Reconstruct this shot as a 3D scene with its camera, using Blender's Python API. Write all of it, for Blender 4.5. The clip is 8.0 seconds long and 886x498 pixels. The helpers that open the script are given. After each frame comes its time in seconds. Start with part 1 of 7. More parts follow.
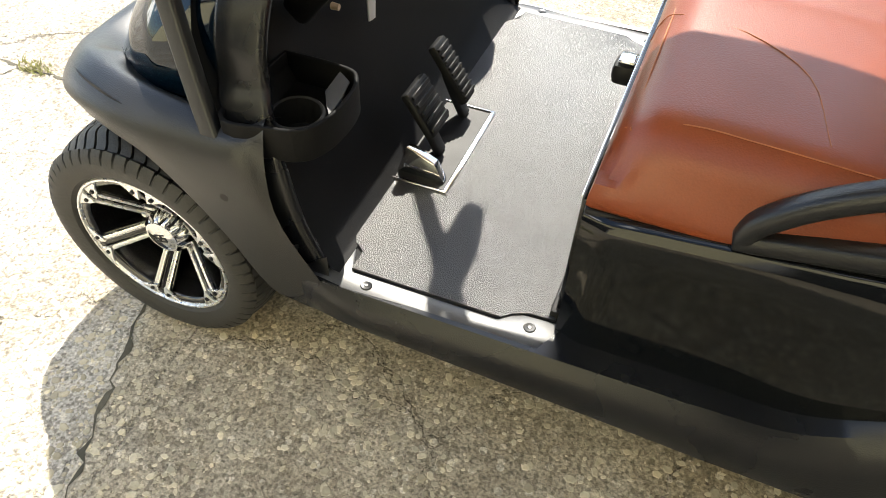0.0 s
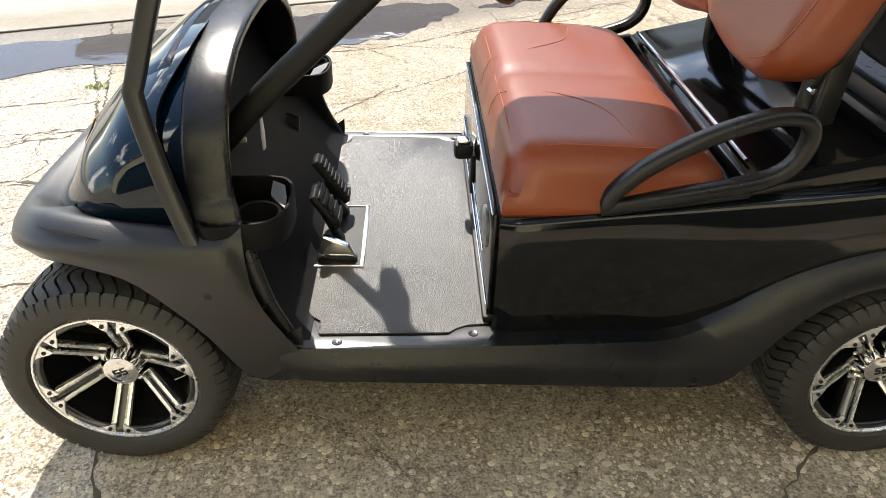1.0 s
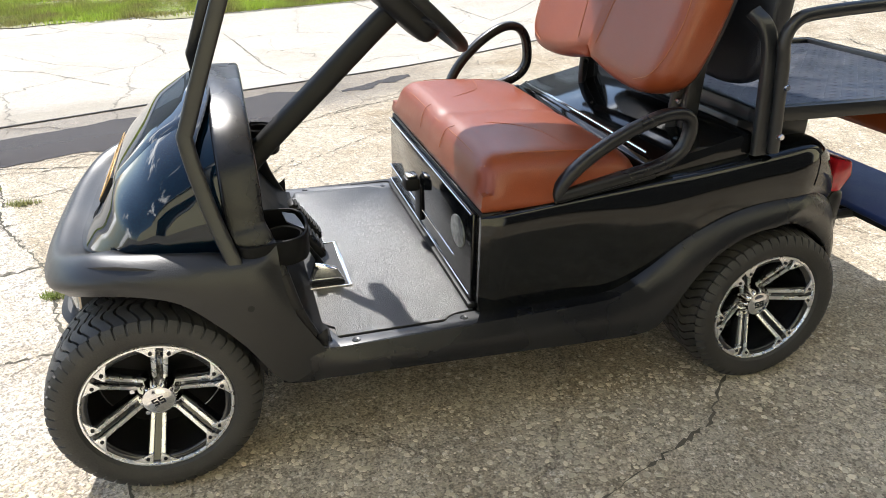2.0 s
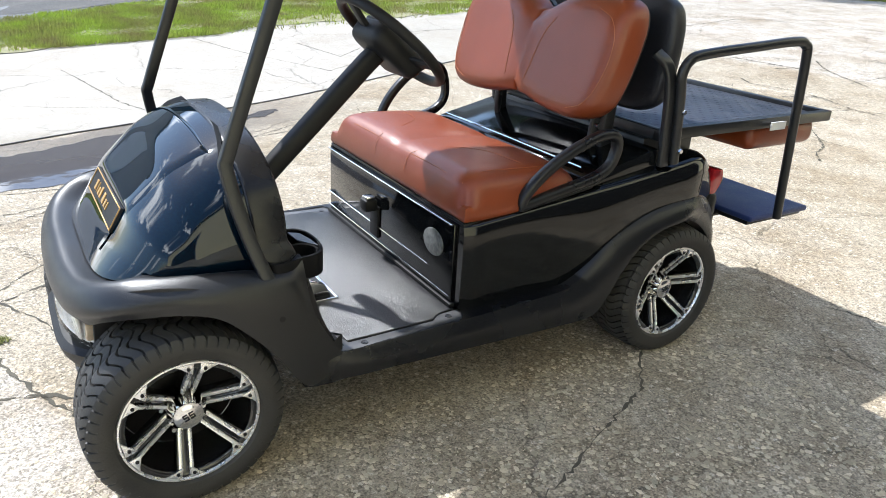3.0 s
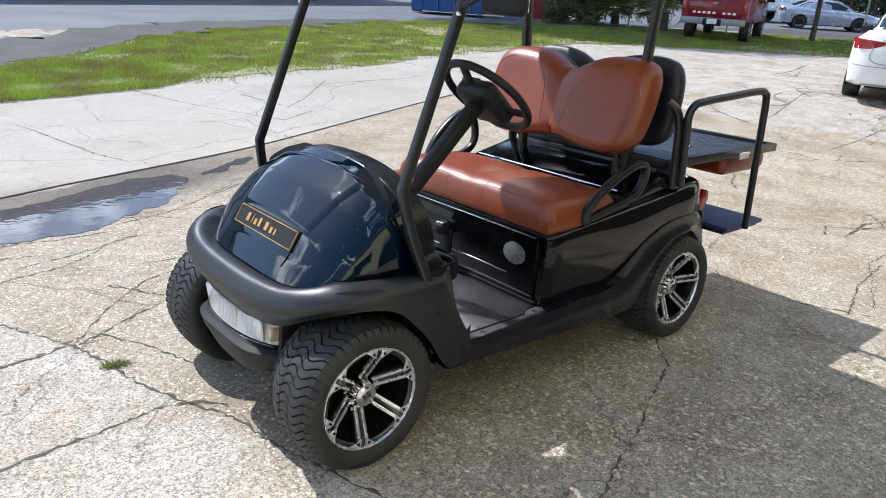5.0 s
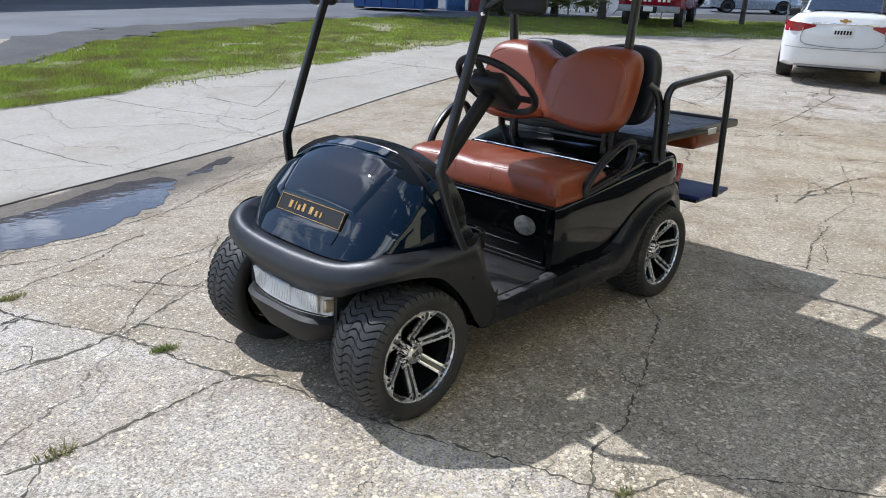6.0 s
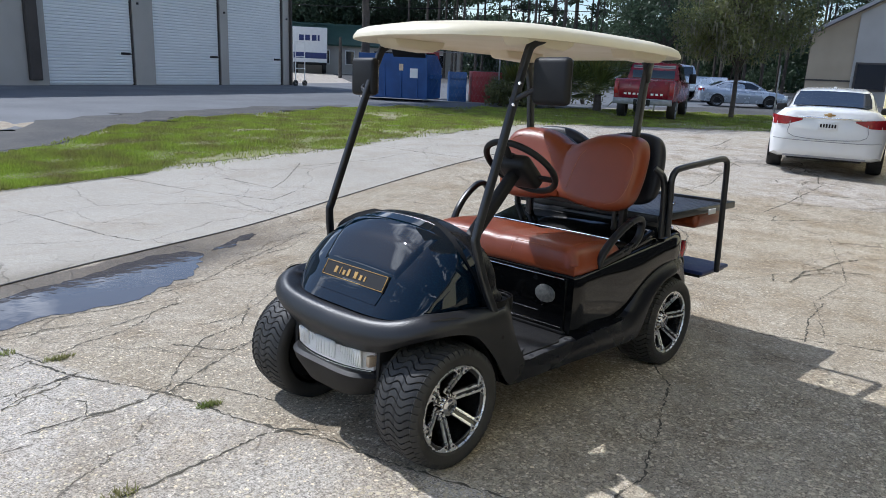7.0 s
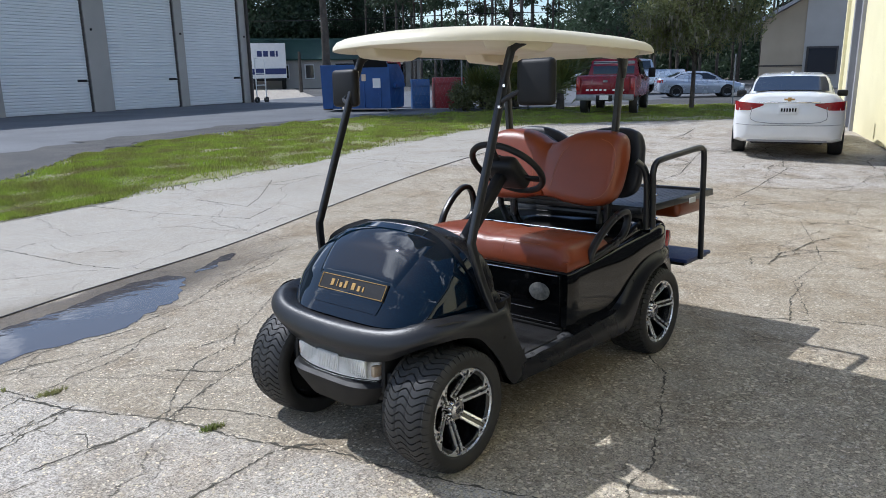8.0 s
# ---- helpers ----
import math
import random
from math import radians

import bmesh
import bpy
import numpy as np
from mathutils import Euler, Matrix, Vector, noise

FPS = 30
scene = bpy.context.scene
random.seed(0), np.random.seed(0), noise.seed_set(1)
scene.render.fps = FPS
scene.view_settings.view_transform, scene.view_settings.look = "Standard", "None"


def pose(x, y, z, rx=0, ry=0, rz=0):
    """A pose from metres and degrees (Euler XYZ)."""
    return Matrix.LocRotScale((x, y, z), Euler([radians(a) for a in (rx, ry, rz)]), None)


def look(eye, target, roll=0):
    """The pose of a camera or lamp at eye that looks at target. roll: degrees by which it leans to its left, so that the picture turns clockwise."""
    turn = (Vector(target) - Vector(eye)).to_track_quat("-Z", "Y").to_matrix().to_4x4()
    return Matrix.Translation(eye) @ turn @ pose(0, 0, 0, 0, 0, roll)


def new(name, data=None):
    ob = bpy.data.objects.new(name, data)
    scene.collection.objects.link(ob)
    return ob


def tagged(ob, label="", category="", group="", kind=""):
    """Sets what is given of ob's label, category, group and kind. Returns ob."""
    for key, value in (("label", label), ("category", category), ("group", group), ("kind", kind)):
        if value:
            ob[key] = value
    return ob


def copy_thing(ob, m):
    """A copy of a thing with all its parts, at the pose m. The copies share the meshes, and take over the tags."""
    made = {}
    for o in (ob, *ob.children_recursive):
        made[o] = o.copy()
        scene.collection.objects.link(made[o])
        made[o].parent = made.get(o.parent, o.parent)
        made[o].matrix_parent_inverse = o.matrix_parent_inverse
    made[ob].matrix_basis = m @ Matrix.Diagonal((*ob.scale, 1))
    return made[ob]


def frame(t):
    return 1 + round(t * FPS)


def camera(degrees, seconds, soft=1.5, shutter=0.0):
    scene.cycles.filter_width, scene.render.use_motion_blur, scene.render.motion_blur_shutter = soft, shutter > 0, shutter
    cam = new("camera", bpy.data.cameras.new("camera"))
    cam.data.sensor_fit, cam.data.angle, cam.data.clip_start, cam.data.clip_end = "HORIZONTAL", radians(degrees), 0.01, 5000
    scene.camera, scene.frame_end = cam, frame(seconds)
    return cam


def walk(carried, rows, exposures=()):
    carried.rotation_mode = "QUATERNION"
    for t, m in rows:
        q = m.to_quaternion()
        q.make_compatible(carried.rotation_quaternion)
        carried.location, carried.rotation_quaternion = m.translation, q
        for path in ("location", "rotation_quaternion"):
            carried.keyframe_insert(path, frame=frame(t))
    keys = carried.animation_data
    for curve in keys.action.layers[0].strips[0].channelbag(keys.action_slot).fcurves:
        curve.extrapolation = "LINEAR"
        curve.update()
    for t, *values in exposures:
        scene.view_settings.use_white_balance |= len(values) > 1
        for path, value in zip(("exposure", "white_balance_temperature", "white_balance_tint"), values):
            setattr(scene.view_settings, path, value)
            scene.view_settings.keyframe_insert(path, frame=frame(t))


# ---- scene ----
# Metres. The cart's own axes: x from its nose to its tail, y to its right, z up from the concrete it stands on.
# The lot around the cart dips by two degrees; LOT carries the cart's axes into the level world.
AHEAD = Vector((0.736, 0.677, 0.0)).normalized()
DIP = 2.0
FOOT = Vector((-1.9, -2.18, 0.0))
LOT = Matrix.Translation(FOOT) @ Matrix.Rotation(radians(DIP), 4, Vector((0, 0, 1)).cross(AHEAD)) @ Matrix.Translation(-FOOT)

cam = camera(63.5, 8.0, soft=0.8)
PATH = [
    (0, (0.861, -1.2, 1.283), (0.383, 0.073, -0.183), 2.6),
    (0.5, (0.854, -1.443, 1.343), (0.489, -0.022, -0.016), 1.6),
    (1, (0.624, -1.642, 1.322), (0.705, 0.022, 0.215), 1.8),
    (1.5, (0.448, -1.855, 1.303), (0.714, -0.112, 0.359), -0.0),
    (3, (-0.27, -2.035, 1.338), (0.719, -0.482, 0.556), 3.3),
    (3.5, (-0.459, -2.077, 1.355), (0.526, -0.507, 0.604), 2.3),
    (4, (-0.682, -1.969, 1.348), (0.43, -0.471, 0.627), 1.6),
    (4.5, (-0.888, -1.953, 1.361), (0.378, -0.558, 0.692), 4.1),
    (5, (-1.115, -2.071, 1.387), (0.136, -0.653, 0.738), 3.6),
    (6.5, (-1.702, -2.126, 1.397), (-0.283, -0.865, 0.767), 1.7),
    (7, (-1.835, -2.199, 1.398), (-0.432, -0.84, 0.968), 2.5),
    (7.5, (-1.9, -2.178, 1.399), (-0.457, -0.851, 1.003), -0.5),
    (8, (-1.913, -2.144, 1.395), (-0.454, -0.839, 0.984), -1.0),
]
EXPOSURES = [(0.0, 1.44, 7050, 7), (0.5, 1.18, 7250, 10), (1.0, 1.05, 7050, 10), (1.5, 1.00, 6850, 10), (3.0, 0.95, 6050, 9), (4.0, 0.69, 6020, 11), (5.0, 0.57, 5960, 12), (6.5, 0.12, 5860, 11), (8.0, 0.07, 5860, 11)]
walk(cam, [(t, LOT @ look(eye, target, roll)) for t, eye, target, roll in PATH], EXPOSURES)

# ---- light ----
SUN_WAY = (LOT.to_3x3() @ Vector((0.195, -0.785, -1.0))).normalized()
toward = -SUN_WAY
world = bpy.data.worlds.new("sky")
scene.world = world
world.use_nodes = True
wn, wl = world.node_tree.nodes, world.node_tree.links
wn.clear()
w_out = wn.new("ShaderNodeOutputWorld")
w_bg = wn.new("ShaderNodeBackground")
w_bg.inputs["Strength"].default_value = 0.138
w_sky = wn.new("ShaderNodeTexSky")
w_sky.sky_type = "NISHITA"
w_sky.sun_disc = False
w_sky.sun_elevation = math.asin(toward.z)
w_sky.sun_rotation = math.atan2(toward.x, toward.y)
w_sky.air_density, w_sky.dust_density, w_sky.ozone_density = 1.0, 0.6, 1.6
# scattered fair-weather clouds
w_co = wn.new("ShaderNodeTexCoord")
w_map = wn.new("ShaderNodeMapping")
w_map.inputs["Scale"].default_value = (1.0, 1.0, 2.2)
w_noise = wn.new("ShaderNodeTexNoise")
w_noise.inputs["Scale"].default_value = 2.6
w_noise.inputs["Detail"].default_value = 7.0
w_noise.inputs["Roughness"].default_value = 0.58
w_ramp = wn.new("ShaderNodeValToRGB")
w_ramp.color_ramp.elements[0].position, w_ramp.color_ramp.elements[1].position = 0.565, 0.65
w_mix = wn.new("ShaderNodeMix")
w_mix.data_type = "RGBA"
w_mix.inputs[7].default_value = (22.0, 22.4, 23.0, 1)
wl.new(w_co.outputs["Generated"], w_map.inputs["Vector"])
wl.new(w_map.outputs["Vector"], w_noise.inputs["Vector"])
wl.new(w_noise.outputs["Fac"], w_ramp.inputs["Fac"])
wl.new(w_ramp.outputs["Color"], w_mix.inputs["Factor"])
wl.new(w_sky.outputs["Color"], w_mix.inputs[6])
wl.new(w_mix.outputs[2], w_bg.inputs["Color"])
wl.new(w_bg.outputs["Background"], w_out.inputs["Surface"])

sun = new("sun", bpy.data.lights.new("sun", "SUN"))
sun.data.energy = 4.1
sun.data.angle = radians(0.53)
sun.data.color = (1.0, 0.97, 0.93)
sun.matrix_world = look((0, 0, 30), Vector((0, 0, 30)) + SUN_WAY)


# ---- materials ----
def surf(name, c1, c2=None, scale=6.0, rough=0.5, rough2=None, metal=0.0, bump=0.0, bscale=120.0, coat=0.0, spec=0.5,
         fine=0.0, random_tint=0.0, kind="noise"):
    """A procedural surface: two colours mixed by broad noise, finer grain over them, roughness that wanders, and fine relief."""
    m = bpy.data.materials.new(name)
    m.use_nodes = True
    n, l = m.node_tree.nodes, m.node_tree.links
    b = n["Principled BSDF"]
    b.inputs["Metallic"].default_value = metal
    b.inputs["Roughness"].default_value = rough
    b.inputs["Specular IOR Level"].default_value = spec
    b.inputs["Coat Weight"].default_value = coat
    b.inputs["Coat Roughness"].default_value = 0.015
    co = n.new("ShaderNodeTexCoord")
    broad = n.new("ShaderNodeTexNoise")
    broad.inputs["Scale"].default_value, broad.inputs["Detail"].default_value = scale, 6.0
    l.new(co.outputs["Object"], broad.inputs["Vector"])
    mix = n.new("ShaderNodeMix")
    mix.data_type = "RGBA"
    mix.inputs[6].default_value = (*c1, 1)
    mix.inputs[7].default_value = (*(c2 or [v * 0.8 for v in c1]), 1)
    ramp = n.new("ShaderNodeMapRange")
    ramp.inputs["From Min"].default_value, ramp.inputs["From Max"].default_value = 0.35, 0.65
    l.new(broad.outputs["Fac"], ramp.inputs["Value"])
    l.new(ramp.outputs["Result"], mix.inputs["Factor"])
    colour = mix.outputs[2]
    if fine or random_tint:
        grain = n.new("ShaderNodeTexNoise")
        grain.inputs["Scale"].default_value, grain.inputs["Detail"].default_value = bscale, 3.0
        l.new(co.outputs["Object"], grain.inputs["Vector"])
        hsv = n.new("ShaderNodeHueSaturation")
        span = n.new("ShaderNodeMapRange")
        span.inputs["To Min"].default_value, span.inputs["To Max"].default_value = 1 - fine, 1 + fine
        l.new(grain.outputs["Fac"], span.inputs["Value"])
        value = span.outputs["Result"]
        if random_tint:
            info = n.new("ShaderNodeObjectInfo")
            geo = n.new("ShaderNodeNewGeometry")
            add = n.new("ShaderNodeMath")
            l.new(info.outputs["Random"], add.inputs[0])
            l.new(geo.outputs["Random Per Island"], add.inputs[1])
            tint = n.new("ShaderNodeMapRange")
            tint.inputs["From Max"].default_value = 2.0
            tint.inputs["To Min"].default_value, tint.inputs["To Max"].default_value = 1 - random_tint, 1 + random_tint
            l.new(add.outputs[0], tint.inputs["Value"])
            mul = n.new("ShaderNodeMath")
            mul.operation = "MULTIPLY"
            l.new(value, mul.inputs[0])
            l.new(tint.outputs["Result"], mul.inputs[1])
            value = mul.outputs[0]
        l.new(value, hsv.inputs["Value"])
        l.new(colour, hsv.inputs["Color"])
        colour = hsv.outputs["Color"]
    l.new(colour, b.inputs["Base Color"])
    if rough2 is not None:
        rr = n.new("ShaderNodeMapRange")
        rr.inputs["From Min"].default_value, rr.inputs["From Max"].default_value = 0.3, 0.7
        rr.inputs["To Min"].default_value, rr.inputs["To Max"].default_value = rough, rough2
        l.new(broad.outputs["Fac"], rr.inputs["Value"])
        l.new(rr.outputs["Result"], b.inputs["Roughness"])
    if bump:
        tex = n.new("ShaderNodeTexVoronoi" if kind == "pebble" else "ShaderNodeTexNoise")
        tex.inputs["Scale"].default_value = bscale
        l.new(co.outputs["Object"], tex.inputs["Vector"])
        bp = n.new("ShaderNodeBump")
        bp.inputs["Strength"].default_value = bump
        bp.inputs["Distance"].default_value = 0.6 / bscale
        l.new(tex.outputs["Distance" if kind == "pebble" else "Fac"], bp.inputs["Height"])
        l.new(bp.outputs["Normal"], b.inputs["Normal"])
    return m


paint = surf("dark blue gloss paint", (0.0006, 0.0050, 0.0115), (0.0008, 0.0064, 0.0140), 3, 0.22, 0.28, coat=1.0, spec=0.0)
paint_black = surf("black gloss paint", (0.0025, 0.003, 0.0035), (0.004, 0.0045, 0.005), 3, 0.06, 0.10, spec=0.42)
# Lighter copy of plastic: part of the cowl's grey sheen sits in its colour.
plastic_sheen = surf("textured black plastic lightened for sheen", (0.009, 0.0092, 0.0105), (0.013, 0.0132, 0.0145), 5, 0.32, 0.41, bump=0.22, bscale=420, fine=0.15, spec=0.48, kind="pebble")
plastic = surf("textured black plastic", (0.007, 0.0073, 0.009), (0.011, 0.0114, 0.013), 5, 0.24, 0.32, bump=0.16, bscale=420, fine=0.15, spec=0.36, kind="pebble")
plastic_dark = surf("black moulded plastic", (0.006, 0.006, 0.0066), (0.010, 0.010, 0.0105), 6, 0.45, 0.6, bump=0.2, bscale=300, fine=0.1, spec=0.3)
dash_black = surf("matte black dash plastic", (0.006, 0.006, 0.0066), (0.010, 0.010, 0.0105), 6, 0.5, 0.65, bump=0.2, bscale=300, fine=0.1, spec=0.1)
sill_plastic = surf("grey scuffed sill plastic", (0.045, 0.045, 0.047), (0.07, 0.07, 0.072), 14, 0.30, 0.40, bump=0.15, bscale=350, fine=0.2, spec=0.7)
steel_black = surf("black powder-coated steel", (0.010, 0.011, 0.013), (0.016, 0.017, 0.019), 8, 0.28, 0.4, bump=0.15, bscale=500, fine=0.1)
rubber = surf("tyre rubber", (0.015, 0.0147, 0.0143), (0.030, 0.0287, 0.027), 9, 0.5, 0.7, bump=0.3, bscale=200, fine=0.25)
machined = surf("machined aluminium", (0.86, 0.86, 0.87), (0.80, 0.80, 0.81), 30, 0.22, 0.34, metal=0.85, bump=0.05, bscale=600)
rim_black = surf("gloss black alloy", (0.008, 0.008, 0.009), (0.012, 0.012, 0.013), 8, 0.12, 0.2, coat=0.6)
chrome = surf("chrome", (0.75, 0.75, 0.76), (0.7, 0.7, 0.71), 20, 0.08, 0.15, metal=1.0)
vinyl = surf("saddle brown vinyl", (0.215, 0.046, 0.014), (0.185, 0.039, 0.012), 5, 0.31, 0.39, bump=0.16, bscale=330, fine=0.12, kind="pebble")
thread = surf("rust stitching", (0.36, 0.13, 0.055), (0.32, 0.11, 0.045), 60, 0.7)
black_vinyl = surf("black vinyl", (0.012, 0.013, 0.018), (0.018, 0.019, 0.025), 6, 0.4, 0.5, bump=0.3, bscale=330, kind="pebble")
mat_rubber = surf("grey pebbled rubber floor mat", (0.008, 0.008, 0.009), (0.014, 0.014, 0.015), 10, 0.30, 0.38, bump=0.75, bscale=430, fine=0.9, spec=1.0, kind="pebble")
cream = surf("cream plastic", (0.76, 0.69, 0.52), (0.72, 0.65, 0.48), 4, 0.35, 0.5, bump=0.1, bscale=300, fine=0.05)
lens_clear = surf("pale lamp reflector", (0.92, 0.91, 0.88), (0.86, 0.85, 0.82), 30, 0.12, 0.25, coat=0.5)
lens_glass = surf("clear ribbed plastic lens", (0.95, 0.95, 0.95), (0.92, 0.92, 0.92), 30, 0.05, 0.12)
lens_glass.node_tree.nodes["Principled BSDF"].inputs["Transmission Weight"].default_value = 1.0
lens_glass.node_tree.nodes["Principled BSDF"].inputs["IOR"].default_value = 1.25
amber = surf("amber reflector", (0.62, 0.50, 0.36), (0.55, 0.40, 0.26), 60, 0.3)
red_lens = surf("red tail lens", (0.35, 0.010, 0.014), (0.22, 0.006, 0.01), 30, 0.15, 0.25, coat=0.5)
gold = surf("gold lettering", (0.50, 0.30, 0.09), (0.42, 0.25, 0.08), 60, 0.4, metal=0.3)
badge_white = surf("printed badge", (0.17, 0.175, 0.17), (0.07, 0.075, 0.073), 55, 0.35, 0.5)
diamond_plate = surf("black diamond plate", (0.035, 0.040, 0.055), (0.055, 0.060, 0.075), 12, 0.34, 0.5, metal=0.3, fine=0.2)
step_blue = surf("dark blue step mat", (0.014, 0.030, 0.12), (0.020, 0.038, 0.14), 10, 0.4, 0.55, bump=0.4, bscale=200, fine=0.15)
glass_dark = surf("tinted glass", (0.012, 0.016, 0.022), (0.016, 0.02, 0.028), 3, 0.04, 0.08, coat=0.6)
white_paint = surf("white car paint", (0.80, 0.80, 0.79), (0.76, 0.76, 0.75), 3, 0.15, 0.25, coat=0.7)
red_paint = surf("red car paint", (0.20, 0.003, 0.014), (0.15, 0.002, 0.010), 3, 0.2, 0.3, coat=0.25, spec=0.3)
silver_paint = surf("silver blue car paint", (0.38, 0.43, 0.50), (0.34, 0.39, 0.46), 3, 0.22, 0.3, metal=0.4, coat=0.6)
bark = surf("grey bark", (0.10, 0.085, 0.070), (0.055, 0.045, 0.038), 3, 0.9, bump=0.8, bscale=14, fine=0.3)
leaf = surf("green leaves", (0.17, 0.18, 0.075), (0.12, 0.14, 0.055), 0.8, 0.5, fine=0.2, random_tint=0.5)
leaf_dark = surf("dark oak leaves", (0.065, 0.098, 0.055), (0.045, 0.075, 0.042), 0.8, 0.5, fine=0.2, random_tint=0.5)
needles = surf("pine needles", (0.070, 0.100, 0.055), (0.050, 0.078, 0.044), 0.5, 0.6, fine=0.2, random_tint=0.5)
moss = surf("spanish moss", (0.24, 0.235, 0.175), (0.17, 0.17, 0.125), 2, 0.9, fine=0.2, random_tint=0.3)
palm_leaf = surf("palm leaf", (0.07, 0.11, 0.025), (0.16, 0.16, 0.04), 1.2, 0.45, fine=0.2, random_tint=0.4)
grass_mat = surf("grass blades", (0.26, 0.355, 0.045), (0.20, 0.185, 0.066), 1.9, 0.7, fine=0.2, random_tint=0.55)
turf = surf("turf soil", (0.16, 0.18, 0.050), (0.29, 0.26, 0.16), 1.3, 0.9, bump=0.6, bscale=25, fine=0.35)
asphalt = surf("old asphalt", (0.13, 0.138, 0.15), (0.11, 0.117, 0.127), 0.5, 0.75, 0.9, bump=0.5, bscale=60, fine=0.3)
gravel = surf("grey gravel lot", (0.085, 0.083, 0.079), (0.060, 0.058, 0.055), 0.4, 0.9, bump=0.8, bscale=25, fine=0.4)
asphalt_dark = surf("dark broken asphalt", (0.045, 0.045, 0.045), (0.075, 0.07, 0.065), 1.2, 0.85, bump=0.8, bscale=30, fine=0.4)
stucco = surf("grey beige stucco", (0.42, 0.40, 0.37), (0.38, 0.36, 0.33), 0.8, 0.85, bump=0.3, bscale=40, fine=0.08)
door_white = surf("white roll-up door", (0.77, 0.79, 0.80), (0.73, 0.75, 0.76), 0.7, 0.4, 0.5, fine=0.04)
dark_trim = surf("dark brown trim", (0.06, 0.05, 0.045), (0.045, 0.038, 0.033), 2, 0.6)
yellow_wall = surf("pale yellow painted block", (0.83, 0.76, 0.49), (0.78, 0.71, 0.45), 0.9, 0.7, 0.8, bump=0.25, bscale=30, fine=0.06)
tan_wall = surf("tan metal siding", (0.38, 0.31, 0.22), (0.33, 0.27, 0.19), 0.6, 0.6, 0.7, fine=0.05)
grey_trim = surf("grey paint", (0.32, 0.32, 0.32), (0.27, 0.27, 0.28), 1.0, 0.6)
roof_green = surf("green metal roof", (0.05, 0.10, 0.08), (0.04, 0.085, 0.068), 1.0, 0.45)
dumpster_blue = surf("blue dumpster paint", (0.012, 0.075, 0.26), (0.01, 0.055, 0.19), 1.5, 0.4, 0.55, fine=0.15)
# near-black that stands in for unlit interiors
dark_inside = surf("dark interior", (0.012, 0.012, 0.013), (0.02, 0.02, 0.02), 2, 0.9)
galv = surf("galvanised steel", (0.30, 0.31, 0.32), (0.22, 0.23, 0.24), 6, 0.45, 0.6, metal=0.5)
weed = surf("roadside weeds", (0.20, 0.26, 0.07), (0.26, 0.25, 0.11), 6, 0.8, fine=0.2, random_tint=0.4)
sign_white = surf("white sign", (0.75, 0.75, 0.74), (0.7, 0.7, 0.69), 4, 0.5)
print_navy = surf("navy print", (0.02, 0.035, 0.14), (0.018, 0.03, 0.12), 4, 0.5)
pebble_mat = surf("pale exposed pebbles", (0.72, 0.64, 0.48), (0.56, 0.48, 0.34), 9, 0.75, 0.9, bump=0.2, bscale=160, fine=0.25, random_tint=0.5)


def let_light_through(m, share):
    """Thin leaves pass some of the light that falls on them."""
    n, l = m.node_tree.nodes, m.node_tree.links
    b = n["Principled BSDF"]
    thin = n.new("ShaderNodeBsdfTranslucent")
    l.new(b.inputs["Base Color"].links[0].from_socket, thin.inputs["Color"])
    both = n.new("ShaderNodeMixShader")
    both.inputs[0].default_value = share
    l.new(b.outputs["BSDF"], both.inputs[1])
    l.new(thin.outputs["BSDF"], both.inputs[2])
    l.new(both.outputs["Shader"], n["Material Output"].inputs["Surface"])


for foliage in (leaf, leaf_dark, needles, moss, palm_leaf, grass_mat, weed):
    let_light_through(foliage, 0.45)
grime = surf("crack dirt", (0.055, 0.050, 0.038), (0.11, 0.098, 0.072), 7, 0.95, fine=0.3)
seam_fill = surf("joint filler", (0.10, 0.095, 0.085), (0.06, 0.056, 0.05), 4, 0.9, fine=0.3)


def water_material():
    m = bpy.data.materials.new("puddle water")
    m.use_nodes = True
    n, l = m.node_tree.nodes, m.node_tree.links
    b = n["Principled BSDF"]
    b.inputs["Base Color"].default_value = (0.075, 0.070, 0.072, 1)
    b.inputs["Roughness"].default_value = 0.02
    b.inputs["IOR"].default_value = 1.33
    co = n.new("ShaderNodeTexCoord")
    tex = n.new("ShaderNodeTexNoise")
    tex.inputs["Scale"].default_value = 9.0
    l.new(co.outputs["Object"], tex.inputs["Vector"])
    bp = n.new("ShaderNodeBump")
    bp.inputs["Strength"].default_value, bp.inputs["Distance"].default_value = 0.06, 0.01
    level = n.new("ShaderNodeCombineXYZ")
    level.inputs["Z"].default_value = 1.0
    l.new(level.outputs["Vector"], bp.inputs["Normal"])
    l.new(tex.outputs["Fac"], bp.inputs["Height"])
    l.new(bp.outputs["Normal"], b.inputs["Normal"])
    return m


